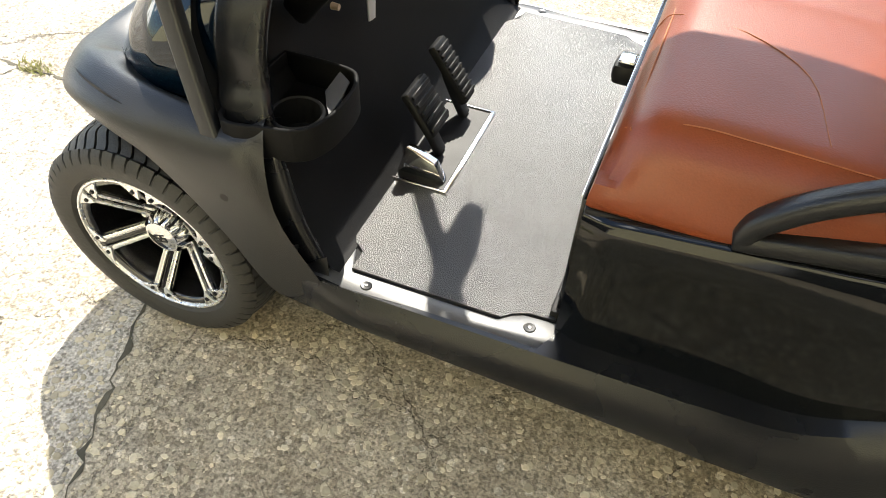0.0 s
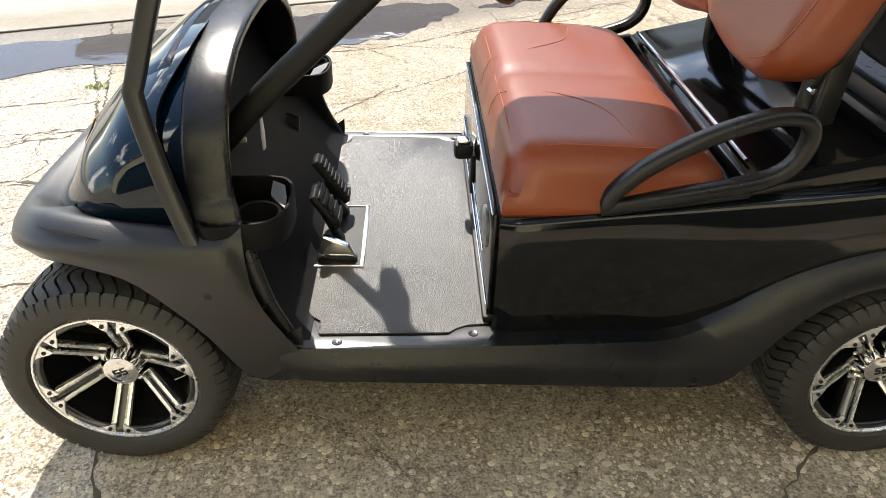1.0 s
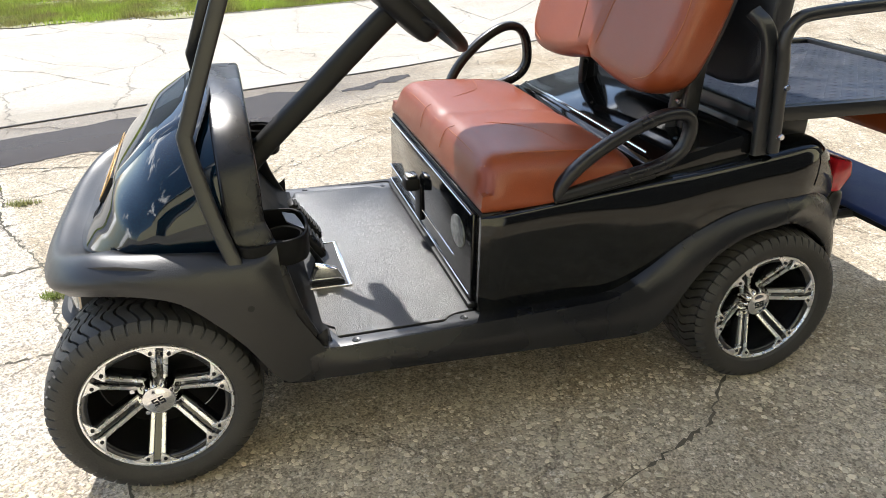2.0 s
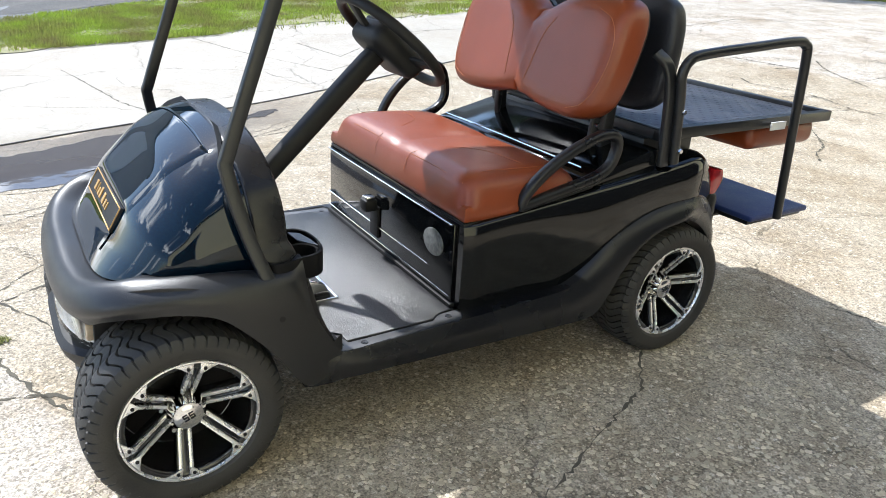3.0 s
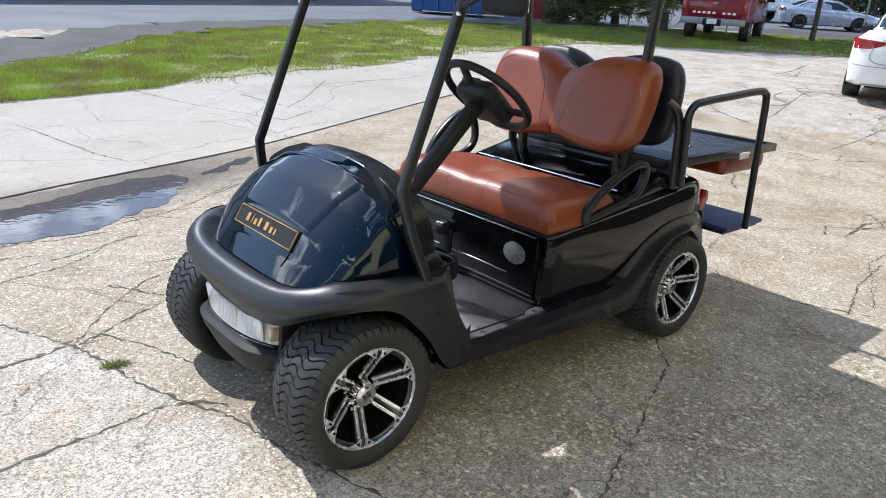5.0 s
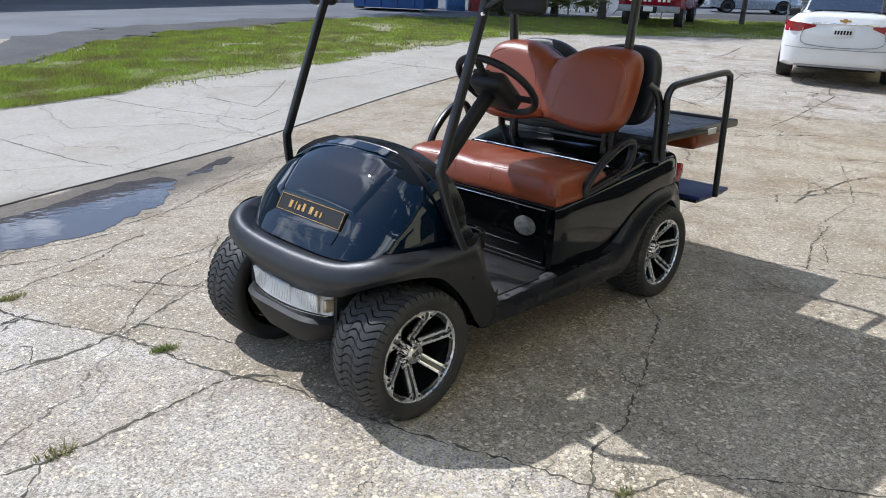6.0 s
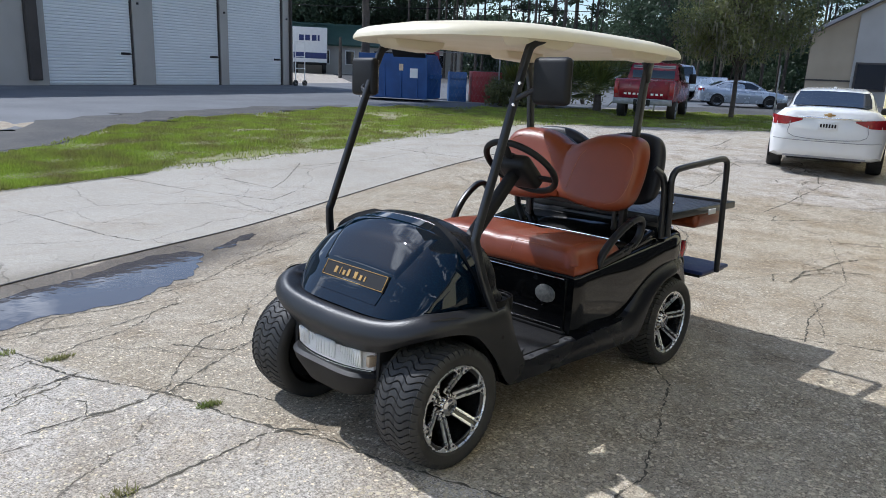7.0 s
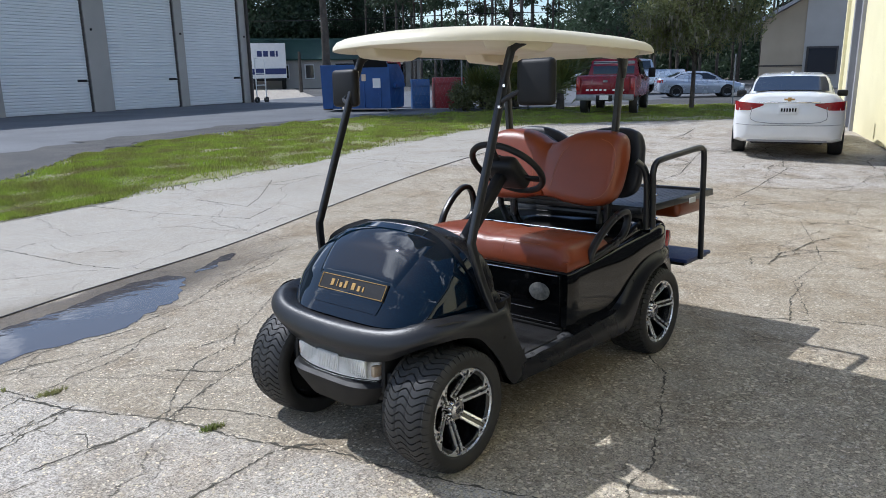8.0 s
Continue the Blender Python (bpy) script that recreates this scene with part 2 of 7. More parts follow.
def concrete_material(name, low_tone, high_tone, stony, damp_band):
    """Old cracked concrete: exposed pebbles, stains, a web of cracks, and where asked a damp band along the gutter."""
    m = bpy.data.materials.new(name)
    m.use_nodes = True
    n, l = m.node_tree.nodes, m.node_tree.links
    b = n["Principled BSDF"]
    b.inputs["Specular IOR Level"].default_value = 0.35
    co = n.new("ShaderNodeTexCoord")
    where = co.outputs["Object"]

    def node(kind, **values):
        x = n.new(kind)
        for k, v in values.items():
            x.inputs[k].default_value = v
        return x

    def blend(fac, a, c, how="MIX"):
        x = n.new("ShaderNodeMix")
        x.data_type, x.blend_type = "RGBA", how
        if isinstance(fac, (int, float)):
            x.inputs["Factor"].default_value = fac
        else:
            l.new(fac, x.inputs["Factor"])
        for slot, v in ((6, a), (7, c)):
            if isinstance(v, tuple):
                x.inputs[slot].default_value = (*v, 1)
            else:
                l.new(v, x.inputs[slot])
        return x.outputs[2]

    def ranged(v, a, c, lo=0.0, hi=1.0):
        x = node("ShaderNodeMapRange", **{"From Min": a, "From Max": c, "To Min": lo, "To Max": hi})
        l.new(v, x.inputs["Value"])
        return x.outputs["Result"]

    broad = node("ShaderNodeTexNoise", Scale=0.55, Detail=8.0, Roughness=0.62)
    l.new(where, broad.inputs["Vector"])
    patch = node("ShaderNodeTexNoise", Scale=3.2, Detail=6.0, Roughness=0.6)
    l.new(where, patch.inputs["Vector"])
    sand = node("ShaderNodeTexNoise", Scale=165.0, Detail=3.0)
    l.new(where, sand.inputs["Vector"])
    pebble = node("ShaderNodeTexVoronoi", Scale=46.0, Randomness=1.0)
    l.new(where, pebble.inputs["Vector"])
    pebble_small = node("ShaderNodeTexVoronoi", Scale=130.0, Randomness=1.0)
    l.new(where, pebble_small.inputs["Vector"])
    base = blend(ranged(broad.outputs["Fac"], 0.3, 0.7), low_tone, high_tone)
    base = blend(ranged(patch.outputs["Fac"], 0.40, 0.70, 0.0, 0.7 if damp_band else 0.16), base, (0.29, 0.24, 0.175))
    # the coarse slab between two joints has a browner, worn-down binder
    if damp_band:
        over = node("ShaderNodeVectorMath")
        over.operation = "DOT_PRODUCT"
        over.inputs[1].default_value = (0.948, 0.318, 0.0)
        l.new(where, over.inputs[0])
        inner = n.new("ShaderNodeMath")
        inner.operation = "MULTIPLY"
        l.new(ranged(over.outputs["Value"], -0.275, -0.235), inner.inputs[0])
        l.new(ranged(over.outputs["Value"], 8.1, 7.95), inner.inputs[1])
        base = blend(inner.outputs[0], base, blend(1.0, base, (0.86, 0.815, 0.72), "MULTIPLY"))
    # pebbles: some pale, some brown, each its own tone
    tone = n.new("ShaderNodeSeparateColor")
    l.new(pebble.outputs["Color"], tone.inputs["Color"])
    stone = blend(tone.outputs["Red"], (0.36, 0.29, 0.19), (0.90, 0.83, 0.70))
    inside = ranged(pebble.outputs["Distance"], 0.43, 0.39)
    chosen = n.new("ShaderNodeMath")
    chosen.operation = "MULTIPLY"
    l.new(inside, chosen.inputs[0])
    l.new(ranged(tone.outputs["Green"], 0.40, 0.55), chosen.inputs[1])
    worn = n.new("ShaderNodeMath")
    worn.operation = "MULTIPLY"
    l.new(chosen.outputs[0], worn.inputs[0])
    l.new(ranged(patch.outputs["Fac"], 0.30, 0.55, 0.55 * stony, 0.95 * stony), worn.inputs[1])
    base = blend(worn.outputs[0], base, stone)
    tone2 = n.new("ShaderNodeSeparateColor")
    l.new(pebble_small.outputs["Color"], tone2.inputs["Color"])
    base = blend(ranged(tone2.outputs["Blue"], 0.60, 0.85, 0.0, 0.6 if damp_band else 0.15), base, (0.13, 0.11, 0.08))
    base = blend(0.75 if damp_band else 0.35, base, ranged(sand.outputs["Fac"], 0.28, 0.72, 0.35, 1.6), "MULTIPLY")
    speck = node("ShaderNodeTexNoise", Scale=26.0, Detail=5.0, Roughness=0.75)
    l.new(where, speck.inputs["Vector"])
    base = blend(0.8 if damp_band else 0.3, base, ranged(speck.outputs["Fac"], 0.30, 0.70, 0.68, 1.28), "MULTIPLY")
    stain = node("ShaderNodeTexNoise", Scale=1.15, Detail=9.0, Roughness=0.68)
    l.new(where, stain.inputs["Vector"])
    base = blend(ranged(stain.outputs["Fac"], 0.50, 0.66, 0.0, 0.75 if damp_band else 0.40), base, blend(1.0, base, (0.72, 0.65, 0.55), "MULTIPLY"))
    # cracks: two webs on bent coordinates
    bend = node("ShaderNodeTexNoise", Scale=1.6, Detail=7.0, Roughness=0.65)
    l.new(where, bend.inputs["Vector"])
    shift = n.new("ShaderNodeVectorMath")
    shift.operation = "MULTIPLY_ADD"
    shift.inputs[1].default_value = (0.55, 0.55, 0.0)
    l.new(bend.outputs["Color"], shift.inputs[0])
    l.new(where, shift.inputs[2])
    webs = []
    for scale, width in ((0.62, 0.0034), (1.7, 0.0050)):
        web = node("ShaderNodeTexVoronoi", Scale=scale)
        web.feature = "DISTANCE_TO_EDGE"
        l.new(shift.outputs[0], web.inputs["Vector"])
        webs.append(ranged(web.outputs["Distance"], width, width * 0.25))
    gate = n.new("ShaderNodeMath")
    gate.operation = "MULTIPLY"
    l.new(webs[1], gate.inputs[0])
    l.new(ranged(broad.outputs["Fac"], 0.46, 0.56), gate.inputs[1])
    crack = n.new("ShaderNodeMath")
    crack.operation = "MAXIMUM"
    l.new(webs[0], crack.inputs[0])
    l.new(gate.outputs[0], crack.inputs[1])
    faint = n.new("ShaderNodeMath")
    faint.operation = "MULTIPLY"
    l.new(crack.outputs[0], faint.inputs[0])
    l.new(ranged(patch.outputs["Fac"], 0.36, 0.60, 0.05, 0.62), faint.inputs[1])
    base = blend(faint.outputs[0], base, (0.055, 0.048, 0.036))
    # damp band beside the gutter joint
    turn = node("ShaderNodeVectorMath")
    turn.operation = "DOT_PRODUCT"
    turn.inputs[1].default_value = (-0.36, 0.933, 0.0)
    l.new(where, turn.inputs[0])
    wob = n.new("ShaderNodeMath")
    wob.operation = "MULTIPLY_ADD"
    wob.inputs[1].default_value = 0.9
    l.new(broad.outputs["Fac"], wob.inputs[0])
    l.new(turn.outputs["Value"], wob.inputs[2])
    low = ranged(wob.outputs[0], 2.62, 2.98) if damp_band else ranged(wob.outputs[0], 3.40, 3.50)
    high = ranged(wob.outputs[0], 3.66, 3.60) if damp_band else ranged(wob.outputs[0], 3.98, 3.72)
    along = node("ShaderNodeVectorMath")
    along.operation = "DOT_PRODUCT"
    along.inputs[1].default_value = (0.933, 0.36, 0.0)
    l.new(where, along.inputs[0])
    fade = ranged(along.outputs["Value"], 3.9, 2.1) if damp_band else ranged(along.outputs["Value"], 1.7, 0.9)
    damp = low
    for other in (high, fade):
        x = n.new("ShaderNodeMath")
        x.operation = "MULTIPLY"
        l.new(damp, x.inputs[0])
        l.new(other, x.inputs[1])
        damp = x.outputs[0]
    if damp_band:
        base = blend(damp, base, blend(0.92, base, (0.32, 0.285, 0.24), "MULTIPLY"))
        l.new(ranged(damp, 0.0, 1.0, 0.82, 0.38), b.inputs["Roughness"])
    else:
        base = blend(damp, base, blend(0.75, base, (0.46, 0.42, 0.34), "MULTIPLY"))
        l.new(ranged(damp, 0.0, 1.0, 0.85, 0.6), b.inputs["Roughness"])
    l.new(base, b.inputs["Base Color"])
    # relief
    height = n.new("ShaderNodeMath")
    height.operation = "MULTIPLY_ADD"
    height.inputs[1].default_value = 0.6
    l.new(worn.outputs[0], height.inputs[0])
    l.new(sand.outputs["Fac"], height.inputs[2])
    deep = n.new("ShaderNodeMath")
    deep.operation = "MULTIPLY_ADD"
    deep.inputs[1].default_value = -3.0
    l.new(crack.outputs[0], deep.inputs[0])
    l.new(height.outputs[0], deep.inputs[2])
    bp = node("ShaderNodeBump", Strength=0.7, Distance=0.004)
    l.new(deep.outputs[0], bp.inputs["Height"])
    l.new(bp.outputs["Normal"], b.inputs["Normal"])
    return m


water = water_material()
concrete = concrete_material("cracked aggregate concrete", (0.415, 0.375, 0.31), (0.55, 0.508, 0.455), 0.55, True)
concrete_pale = concrete_material("smooth pale concrete", (0.350, 0.322, 0.274), (0.425, 0.396, 0.345), 0.15, False)


# ---- mesh helpers ----
def part(name, bm, material, parent=None, label="", smooth=True, sharp=40.0):
    """Links a bmesh as one mesh object under a thing or a part."""
    bm.normal_update()
    if smooth:
        limit = radians(sharp)
        for f in bm.faces:
            f.smooth = True
        for e in bm.edges:
            if len(e.link_faces) == 2 and e.calc_face_angle(0.0) > limit:
                e.smooth = False
    me = bpy.data.meshes.new(name)
    bm.to_mesh(me)
    bm.free()
    me.materials.append(material)
    ob = new(name, me)
    if parent is not None:
        ob.parent = parent
    if label:
        ob["label"] = label
    return ob


def thing(name, label, category, m=None, group="", kind=""):
    ob = new(name)
    if m is not None:
        ob.matrix_world = m
    return tagged(ob, label, category, group, kind)


def box(bm, c, s, bevel=0.0, segments=2, turn=None):
    made = bmesh.ops.create_cube(bm, size=1.0)
    vs = made["verts"]
    for v in vs:
        v.co = Vector((v.co.x * s[0], v.co.y * s[1], v.co.z * s[2]))
    if bevel:
        es = list({e for v in vs for e in v.link_edges})
        out = bmesh.ops.bevel(bm, geom=es, offset=bevel, segments=segments, affect="EDGES", profile=0.5)
        vs = list({v for f in out["faces"] for v in f.verts} | {v for v in vs if v.is_valid})
    for v in vs:
        v.co = (turn @ v.co if turn is not None else v.co) + Vector(c)
    return vs


def rings(bm, loops, closed=True, caps=True, wrap=False):
    """Skins a list of point loops."""
    rows = [[bm.verts.new(p) for p in loop] for loop in loops]
    n = len(rows[0])
    pairs = list(zip(rows, rows[1:])) + ([(rows[-1], rows[0])] if wrap else [])
    for a, b in pairs:
        for i in range(n if closed else n - 1):
            j = (i + 1) % n
            bm.faces.new((a[i], a[j], b[j], b[i]))
    if caps and closed and not wrap:
        bm.faces.new(rows[0][::-1])
        bm.faces.new(rows[-1])
    return rows


def fix(bm):
    bmesh.ops.remove_doubles(bm, verts=bm.verts, dist=1e-5)
    bmesh.ops.recalc_face_normals(bm, faces=bm.faces)
    return bm


def curve_points(points, steps=8):
    """Catmull-Rom through the points."""
    p = [Vector(q) for q in points]
    p = [p[0] * 2 - p[1]] + p + [p[-1] * 2 - p[-2]]
    out = []
    for i in range(1, len(p) - 2):
        a, b, c, d = p[i - 1], p[i], p[i + 1], p[i + 2]
        for k in range(steps):
            t = k / steps
            out.append(0.5 * (2 * b + (c - a) * t + (2 * a - 5 * b + 4 * c - d) * t * t + (3 * b - a - 3 * c + d) * t ** 3))
    return out + [p[-2]]


def sweep(bm, path, section, up=(0, 0, 1), caps=True, wrap=False):
    """Carries a section (list of (side, up) offsets) along a path."""
    path = [Vector(p) for p in path]
    loops = []
    n = len(path)
    for i, p in enumerate(path):
        a = path[(i - 1) % n] if (wrap or i) else p
        b = path[(i + 1) % n] if (wrap or i < n - 1) else p
        d = (b - a).normalized()
        side = d.cross(Vector(up))
        if side.length < 1e-4:
            side = d.cross(Vector((1, 0, 0)))
        side.normalize()
        top = side.cross(d).normalized()
        loops.append([p + side * u + top * v for u, v in section])
    rings(bm, loops, True, caps, wrap)
    return fix(bm)


def circle(r, n=12, squash=1.0):
    return [(r * math.cos(2 * math.pi * k / n), r * squash * math.sin(2 * math.pi * k / n)) for k in range(n)]


def soft_rect(w, h, r, n=3):
    out = []
    for cx, cy, a0 in ((w / 2 - r, h / 2 - r, 0), (-w / 2 + r, h / 2 - r, 90), (-w / 2 + r, -h / 2 + r, 180), (w / 2 - r, -h / 2 + r, 270)):
        for k in range(n + 1):
            a = radians(a0 + 90 * k / n)
            out.append((cx + r * math.cos(a), cy + r * math.sin(a)))
    return out


def tube(points, r, n=12, steps=8, wrap=False, up=(0, 0, 1), smooth_path=True):
    bm = bmesh.new()
    return sweep(bm, curve_points(points, steps) if smooth_path else points, circle(r, n), up, True, wrap)


def bar(points, w, h, r=0.006, steps=8, up=(0, 0, 1)):
    bm = bmesh.new()
    return sweep(bm, curve_points(points, steps), soft_rect(w, h, r), up)


def lathe(bm, profile, n=48, axis="y", centre=(0, 0, 0), wrap=False):
    """Turns (radius, along) pairs round an axis."""
    c = Vector(centre)
    loops = []
    for k in range(n):
        a = 2 * math.pi * k / n
        loop = []
        for r, h in profile:
            u, v = r * math.cos(a), r * math.sin(a)
            loop.append(c + {"y": Vector((u, h, v)), "z": Vector((u, v, h)), "x": Vector((h, u, v))}[axis])
        loops.append(loop)
    rings(bm, loops, wrap, False, True)
    return fix(bm)


def slab(bm, outline, lo, hi, axis="y", bevel=0.0):
    """A polygon given in the plane across an axis, given thickness."""
    def place(u, v, w):
        return {"y": (u, w, v), "z": (u, v, w), "x": (w, u, v)}[axis]
    rows = rings(bm, [[place(u, v, lo) for u, v in outline], [place(u, v, hi) for u, v in outline]])
    if bevel:
        bmesh.ops.recalc_face_normals(bm, faces=bm.faces)
        edges = [e for e in bm.edges if len(e.link_faces) == 2 and e.calc_face_angle(0) > 0.6]
        bmesh.ops.bevel(bm, geom=edges, offset=bevel, segments=2, affect="EDGES", profile=0.5)
    return fix(bm)


def lerp_table(table, x):
    if x <= table[0][0]:
        return table[0][1]
    for (a, va), (b, vb) in zip(table, table[1:]):
        if x <= b:
            t = (x - a) / (b - a)
            return va + (vb - va) * t
    return table[-1][1]


def smooth_table(table, x):
    """Like lerp_table, but with eased corners."""
    d = (table[-1][0] - table[0][0]) * 0.03
    return sum(lerp_table(table, x + d * k) for k in (-1, -0.5, 0, 0.5, 1)) / 5


# ---- ground ----
def ground_z(x, y):
    s = (x - FOOT.x) * AHEAD.x + (y - FOOT.y) * AHEAD.y
    w = min(max((s - 5.5) / 8.0, 0.0), 1.0)
    w = w * w * (3 - 2 * w)
    return -math.tan(radians(DIP)) * max(s, -3.0) * (1 - w)


def on_lot(x, y, lift=0.0):
    """The point of the ground under the cart's own (x, y)."""
    p = LOT @ Vector((x, y, 0))
    return Vector((p.x, p.y, ground_z(p.x, p.y) + lift))


def make_ground():
    def stops(lo, hi, far):
        fine = [lo + (hi - lo) * k / 80 for k in range(81)]
        out = [-far, -150, -70, -35, -18]
        return [v for v in out if v < lo - 2] + fine + [v for v in (26, 36, 50, 80, 150, 400, far) if v > hi + 2]
    xs, ys = stops(-8, 22, 900), stops(-8, 14, 900)
    bm = bmesh.new()
    rows = [[bm.verts.new((x, y, ground_z(x, y))) for x in xs] for y in ys]
    for a, b in zip(rows, rows[1:]):
        for i in range(len(xs) - 1):
            bm.faces.new((a[i], a[i + 1], b[i + 1], b[i]))
    ob = part("ground", bm, concrete)
    return tagged(ob, "old cracked pale concrete lot with exposed pebbles", "ground", kind="structure")


make_ground()


def sheet(name, edge_a, edge_b, lift, material, label, category, cross=10, steps=6, kind="structure", ragged=0.0):
    """A strip of ground cover between two edges given as (x, y) points."""
    def spread(edge):
        pts = curve_points([(x, y, 0) for x, y in edge], steps)
        return pts
    a, b = spread(edge_a), spread(edge_b)
    bm = bmesh.new()
    rng = random.Random(len(name))
    rows = []
    for k in range(cross + 1):
        t = k / cross
        row = []
        for p, q in zip(a, b):
            v = p.lerp(q, t)
            if ragged and k in (0, cross):
                v += Vector((noise.noise(v * 1.3), noise.noise(v * 1.9 + Vector((5, 0, 0))), 0)) * ragged
            row.append(bm.verts.new((v.x, v.y, ground_z(v.x, v.y) + lift)))
        rows.append(row)
    for r0, r1 in zip(rows, rows[1:]):
        for i in range(len(r0) - 1):
            bm.faces.new((r0[i], r0[i + 1], r1[i + 1], r1[i]))
    fix(bm)
    for f in bm.faces:
        if f.normal.z < 0:
            f.normal_flip()
    return tagged(part(name, bm, material), label, category, kind=kind)


GRASS_NEAR = [(-14, 4.0), (-5, 6.2), (-1.5, 6.9), (0.67, 7.19), (1.94, 7.42), (3.6, 7.5), (6.0, 7.75), (9.0, 8.5), (12.64, 9.3), (15.73, 8.0), (18.4, 5.6), (22.5, 3.9)]
GRASS_FAR = [(-14, 6.5), (-5, 8.3), (-1.5, 9.0), (1.43, 9.8), (4.0, 11.9), (6.2, 13.2), (8.6, 14.2), (11.5, 15.3), (15.0, 15.2), (19.5, 13.6), (25.0, 11.0), (27.5, 5.0)]
sheet("grass_verge", GRASS_NEAR, GRASS_FAR, 0.012, turf, "green grass verge with bare sandy patches", "grass", 14, 8, ragged=0.5)
sheet("road", [(-40, 9), (-5, 8.9), (1.43, 9.4), (6, 12.8), (11.5, 14.9), (19, 13.9), (30, 13.0), (60, 11)],
             [(-40, 22), (-2, 26), (5.5, 28.4), (12, 30.2), (21, 33.2), (30, 36), (42, 38), (70, 40)], 0.012, asphalt,
             "light grey worn asphalt road", "road", 8, 6)
sheet("road_edge", [(-14, 6.6), (-5, 8.5), (-1.5, 9.3), (1.43, 9.9), (4.0, 12.0), (6.2, 13.3), (8.6, 14.3), (11.5, 15.4)],
                  [(-14, 8.6), (-5, 10.3), (-1.5, 11.1), (1.43, 12.0), (4.4, 14.5), (6.8, 15.6), (9.8, 16.2), (12.5, 16.2)], 0.02, asphalt_dark,
                  "dark crumbling asphalt edge beside the grass", "road", 6, 6, ragged=0.7)
# the gutter joint: a low kerb step where the far slab starts
SEAM = [(-9, -1.0), (-4, 1.55), (-0.53, 3.14), (0.54, 3.58), (1.81, 4.02), (3.58, 4.70), (5.66, 5.30), (9, 6.0)]


FAR_EDGE = [(-14, 4.6), (-5, 6.8), (-1.5, 7.5), (0.67, 7.8), (1.94, 8.0), (4.5, 8.2), (7.5, 8.6), (12.64, 9.6)]
sheet("far_pavement", SEAM, FAR_EDGE, 0.004, concrete_pale, "smooth pale concrete slabs beyond the gutter", "pavement", 16, 10)


def make_seam():
    bm = bmesh.new()
    path = [Vector((p.x, p.y, ground_z(p.x, p.y) + 0.004)) for p in curve_points([(x, y, 0) for x, y in SEAM], 10)]
    sweep(bm, path, [(-0.011, 0.0), (-0.008, 0.004), (0.008, 0.004), (0.011, 0.0)])
    return tagged(part("gutter_joint", bm, seam_fill), "dark joint along the gutter between concrete slabs", "joint", kind="structure")


make_seam()


def make_puddle(near, far, label):
    near, far = (curve_points([(x, y, 0) for x, y in edge], 30) for edge in (near, far))
    bm = bmesh.new()
    rows = []
    for p, q in zip(near, far):
        wave = [sum(noise.noise(v * f) / f ** 0.8 for f in (3.0, 7.0, 15.0, 31.0)) for v in (p, q + Vector((9, 0, 0)))]
        side = (q - p).normalized()
        a, b = p + side * 0.21 * wave[0], q + side * 0.16 * wave[1]
        rows.append([bm.verts.new((v.x, v.y, ground_z(v.x, v.y) + 0.003)) for v in (a.lerp(b, k / 6) for k in range(7))])
    for a, b in zip(rows, rows[1:]):
        for i in range(6):
            bm.faces.new((a[i], b[i], b[i + 1], a[i + 1]))
    fix(bm)
    for f in bm.faces:
        if f.normal.z < 0:
            f.normal_flip()
    return tagged(part("puddle", bm, water), label, "puddle", kind="structure")


make_puddle([(-3.2, 1.05), (-1.7, 1.75), (-0.72, 2.18), (-0.06, 2.28), (0.32, 2.46), (0.62, 2.74), (0.84, 3.02), (0.92, 3.26)],
            [(-3.2, 1.65), (-1.7, 2.32), (-0.60, 2.84), (-0.30, 2.97), (-0.06, 3.08), (0.23, 3.22), (0.52, 3.36), (0.84, 3.42)], "shallow rain puddle lying in the gutter")
make_puddle([(1.05, 3.30), (1.25, 3.36), (1.45, 3.47), (1.66, 3.64)], [(1.05, 3.34), (1.22, 3.50), (1.42, 3.62), (1.66, 3.69)], "small remnant of a drying puddle")


def crack_line(name, points, width, seed, label, material=None, lift=0.0020):
    """A jagged open crack in the concrete, given in the cart's own axes."""
    rng = random.Random(seed)
    pts = []
    for (x0, y0), (x1, y1) in zip(points, points[1:]):
        d = math.hypot(x1 - x0, y1 - y0)
        k = max(2, int(d / 0.020))
        for i in range(k):
            t = i / k
            j = 0.009 if i else 0.0
            pts.append((x0 + (x1 - x0) * t + rng.uniform(-j, j), y0 + (y1 - y0) * t + rng.uniform(-j, j)))
    pts.append(points[-1])
    bm = bmesh.new()
    rows = []
    for i, (x, y) in enumerate(pts):
        a, b = pts[max(i - 1, 0)], pts[min(i + 1, len(pts) - 1)]
        d = Vector((b[0] - a[0], b[1] - a[1])).normalized()
        w = width * (0.2 + 1.6 * rng.random() ** 2.0) * (0.15 if i in (0, len(pts) - 1) else 1.0)
        nx, ny = -d.y * w / 2, d.x * w / 2
        rows.append([bm.verts.new(on_lot(x + nx, y + ny, lift)), bm.verts.new(on_lot(x - nx, y - ny, lift))])
    for a, b in zip(rows, rows[1:]):
        bm.faces.new((a[0], b[0], b[1], a[1]))
    fix(bm)
    for f in bm.faces:
        if f.normal.z < 0:
            f.normal_flip()
    return tagged(part(name, bm, material or grime), label, "crack", kind="structure")


# ---- golf cart ----
cart = thing("golf_cart", "black and blue golf cart with saddle-brown seats and cream roof", "golf cart", LOT)


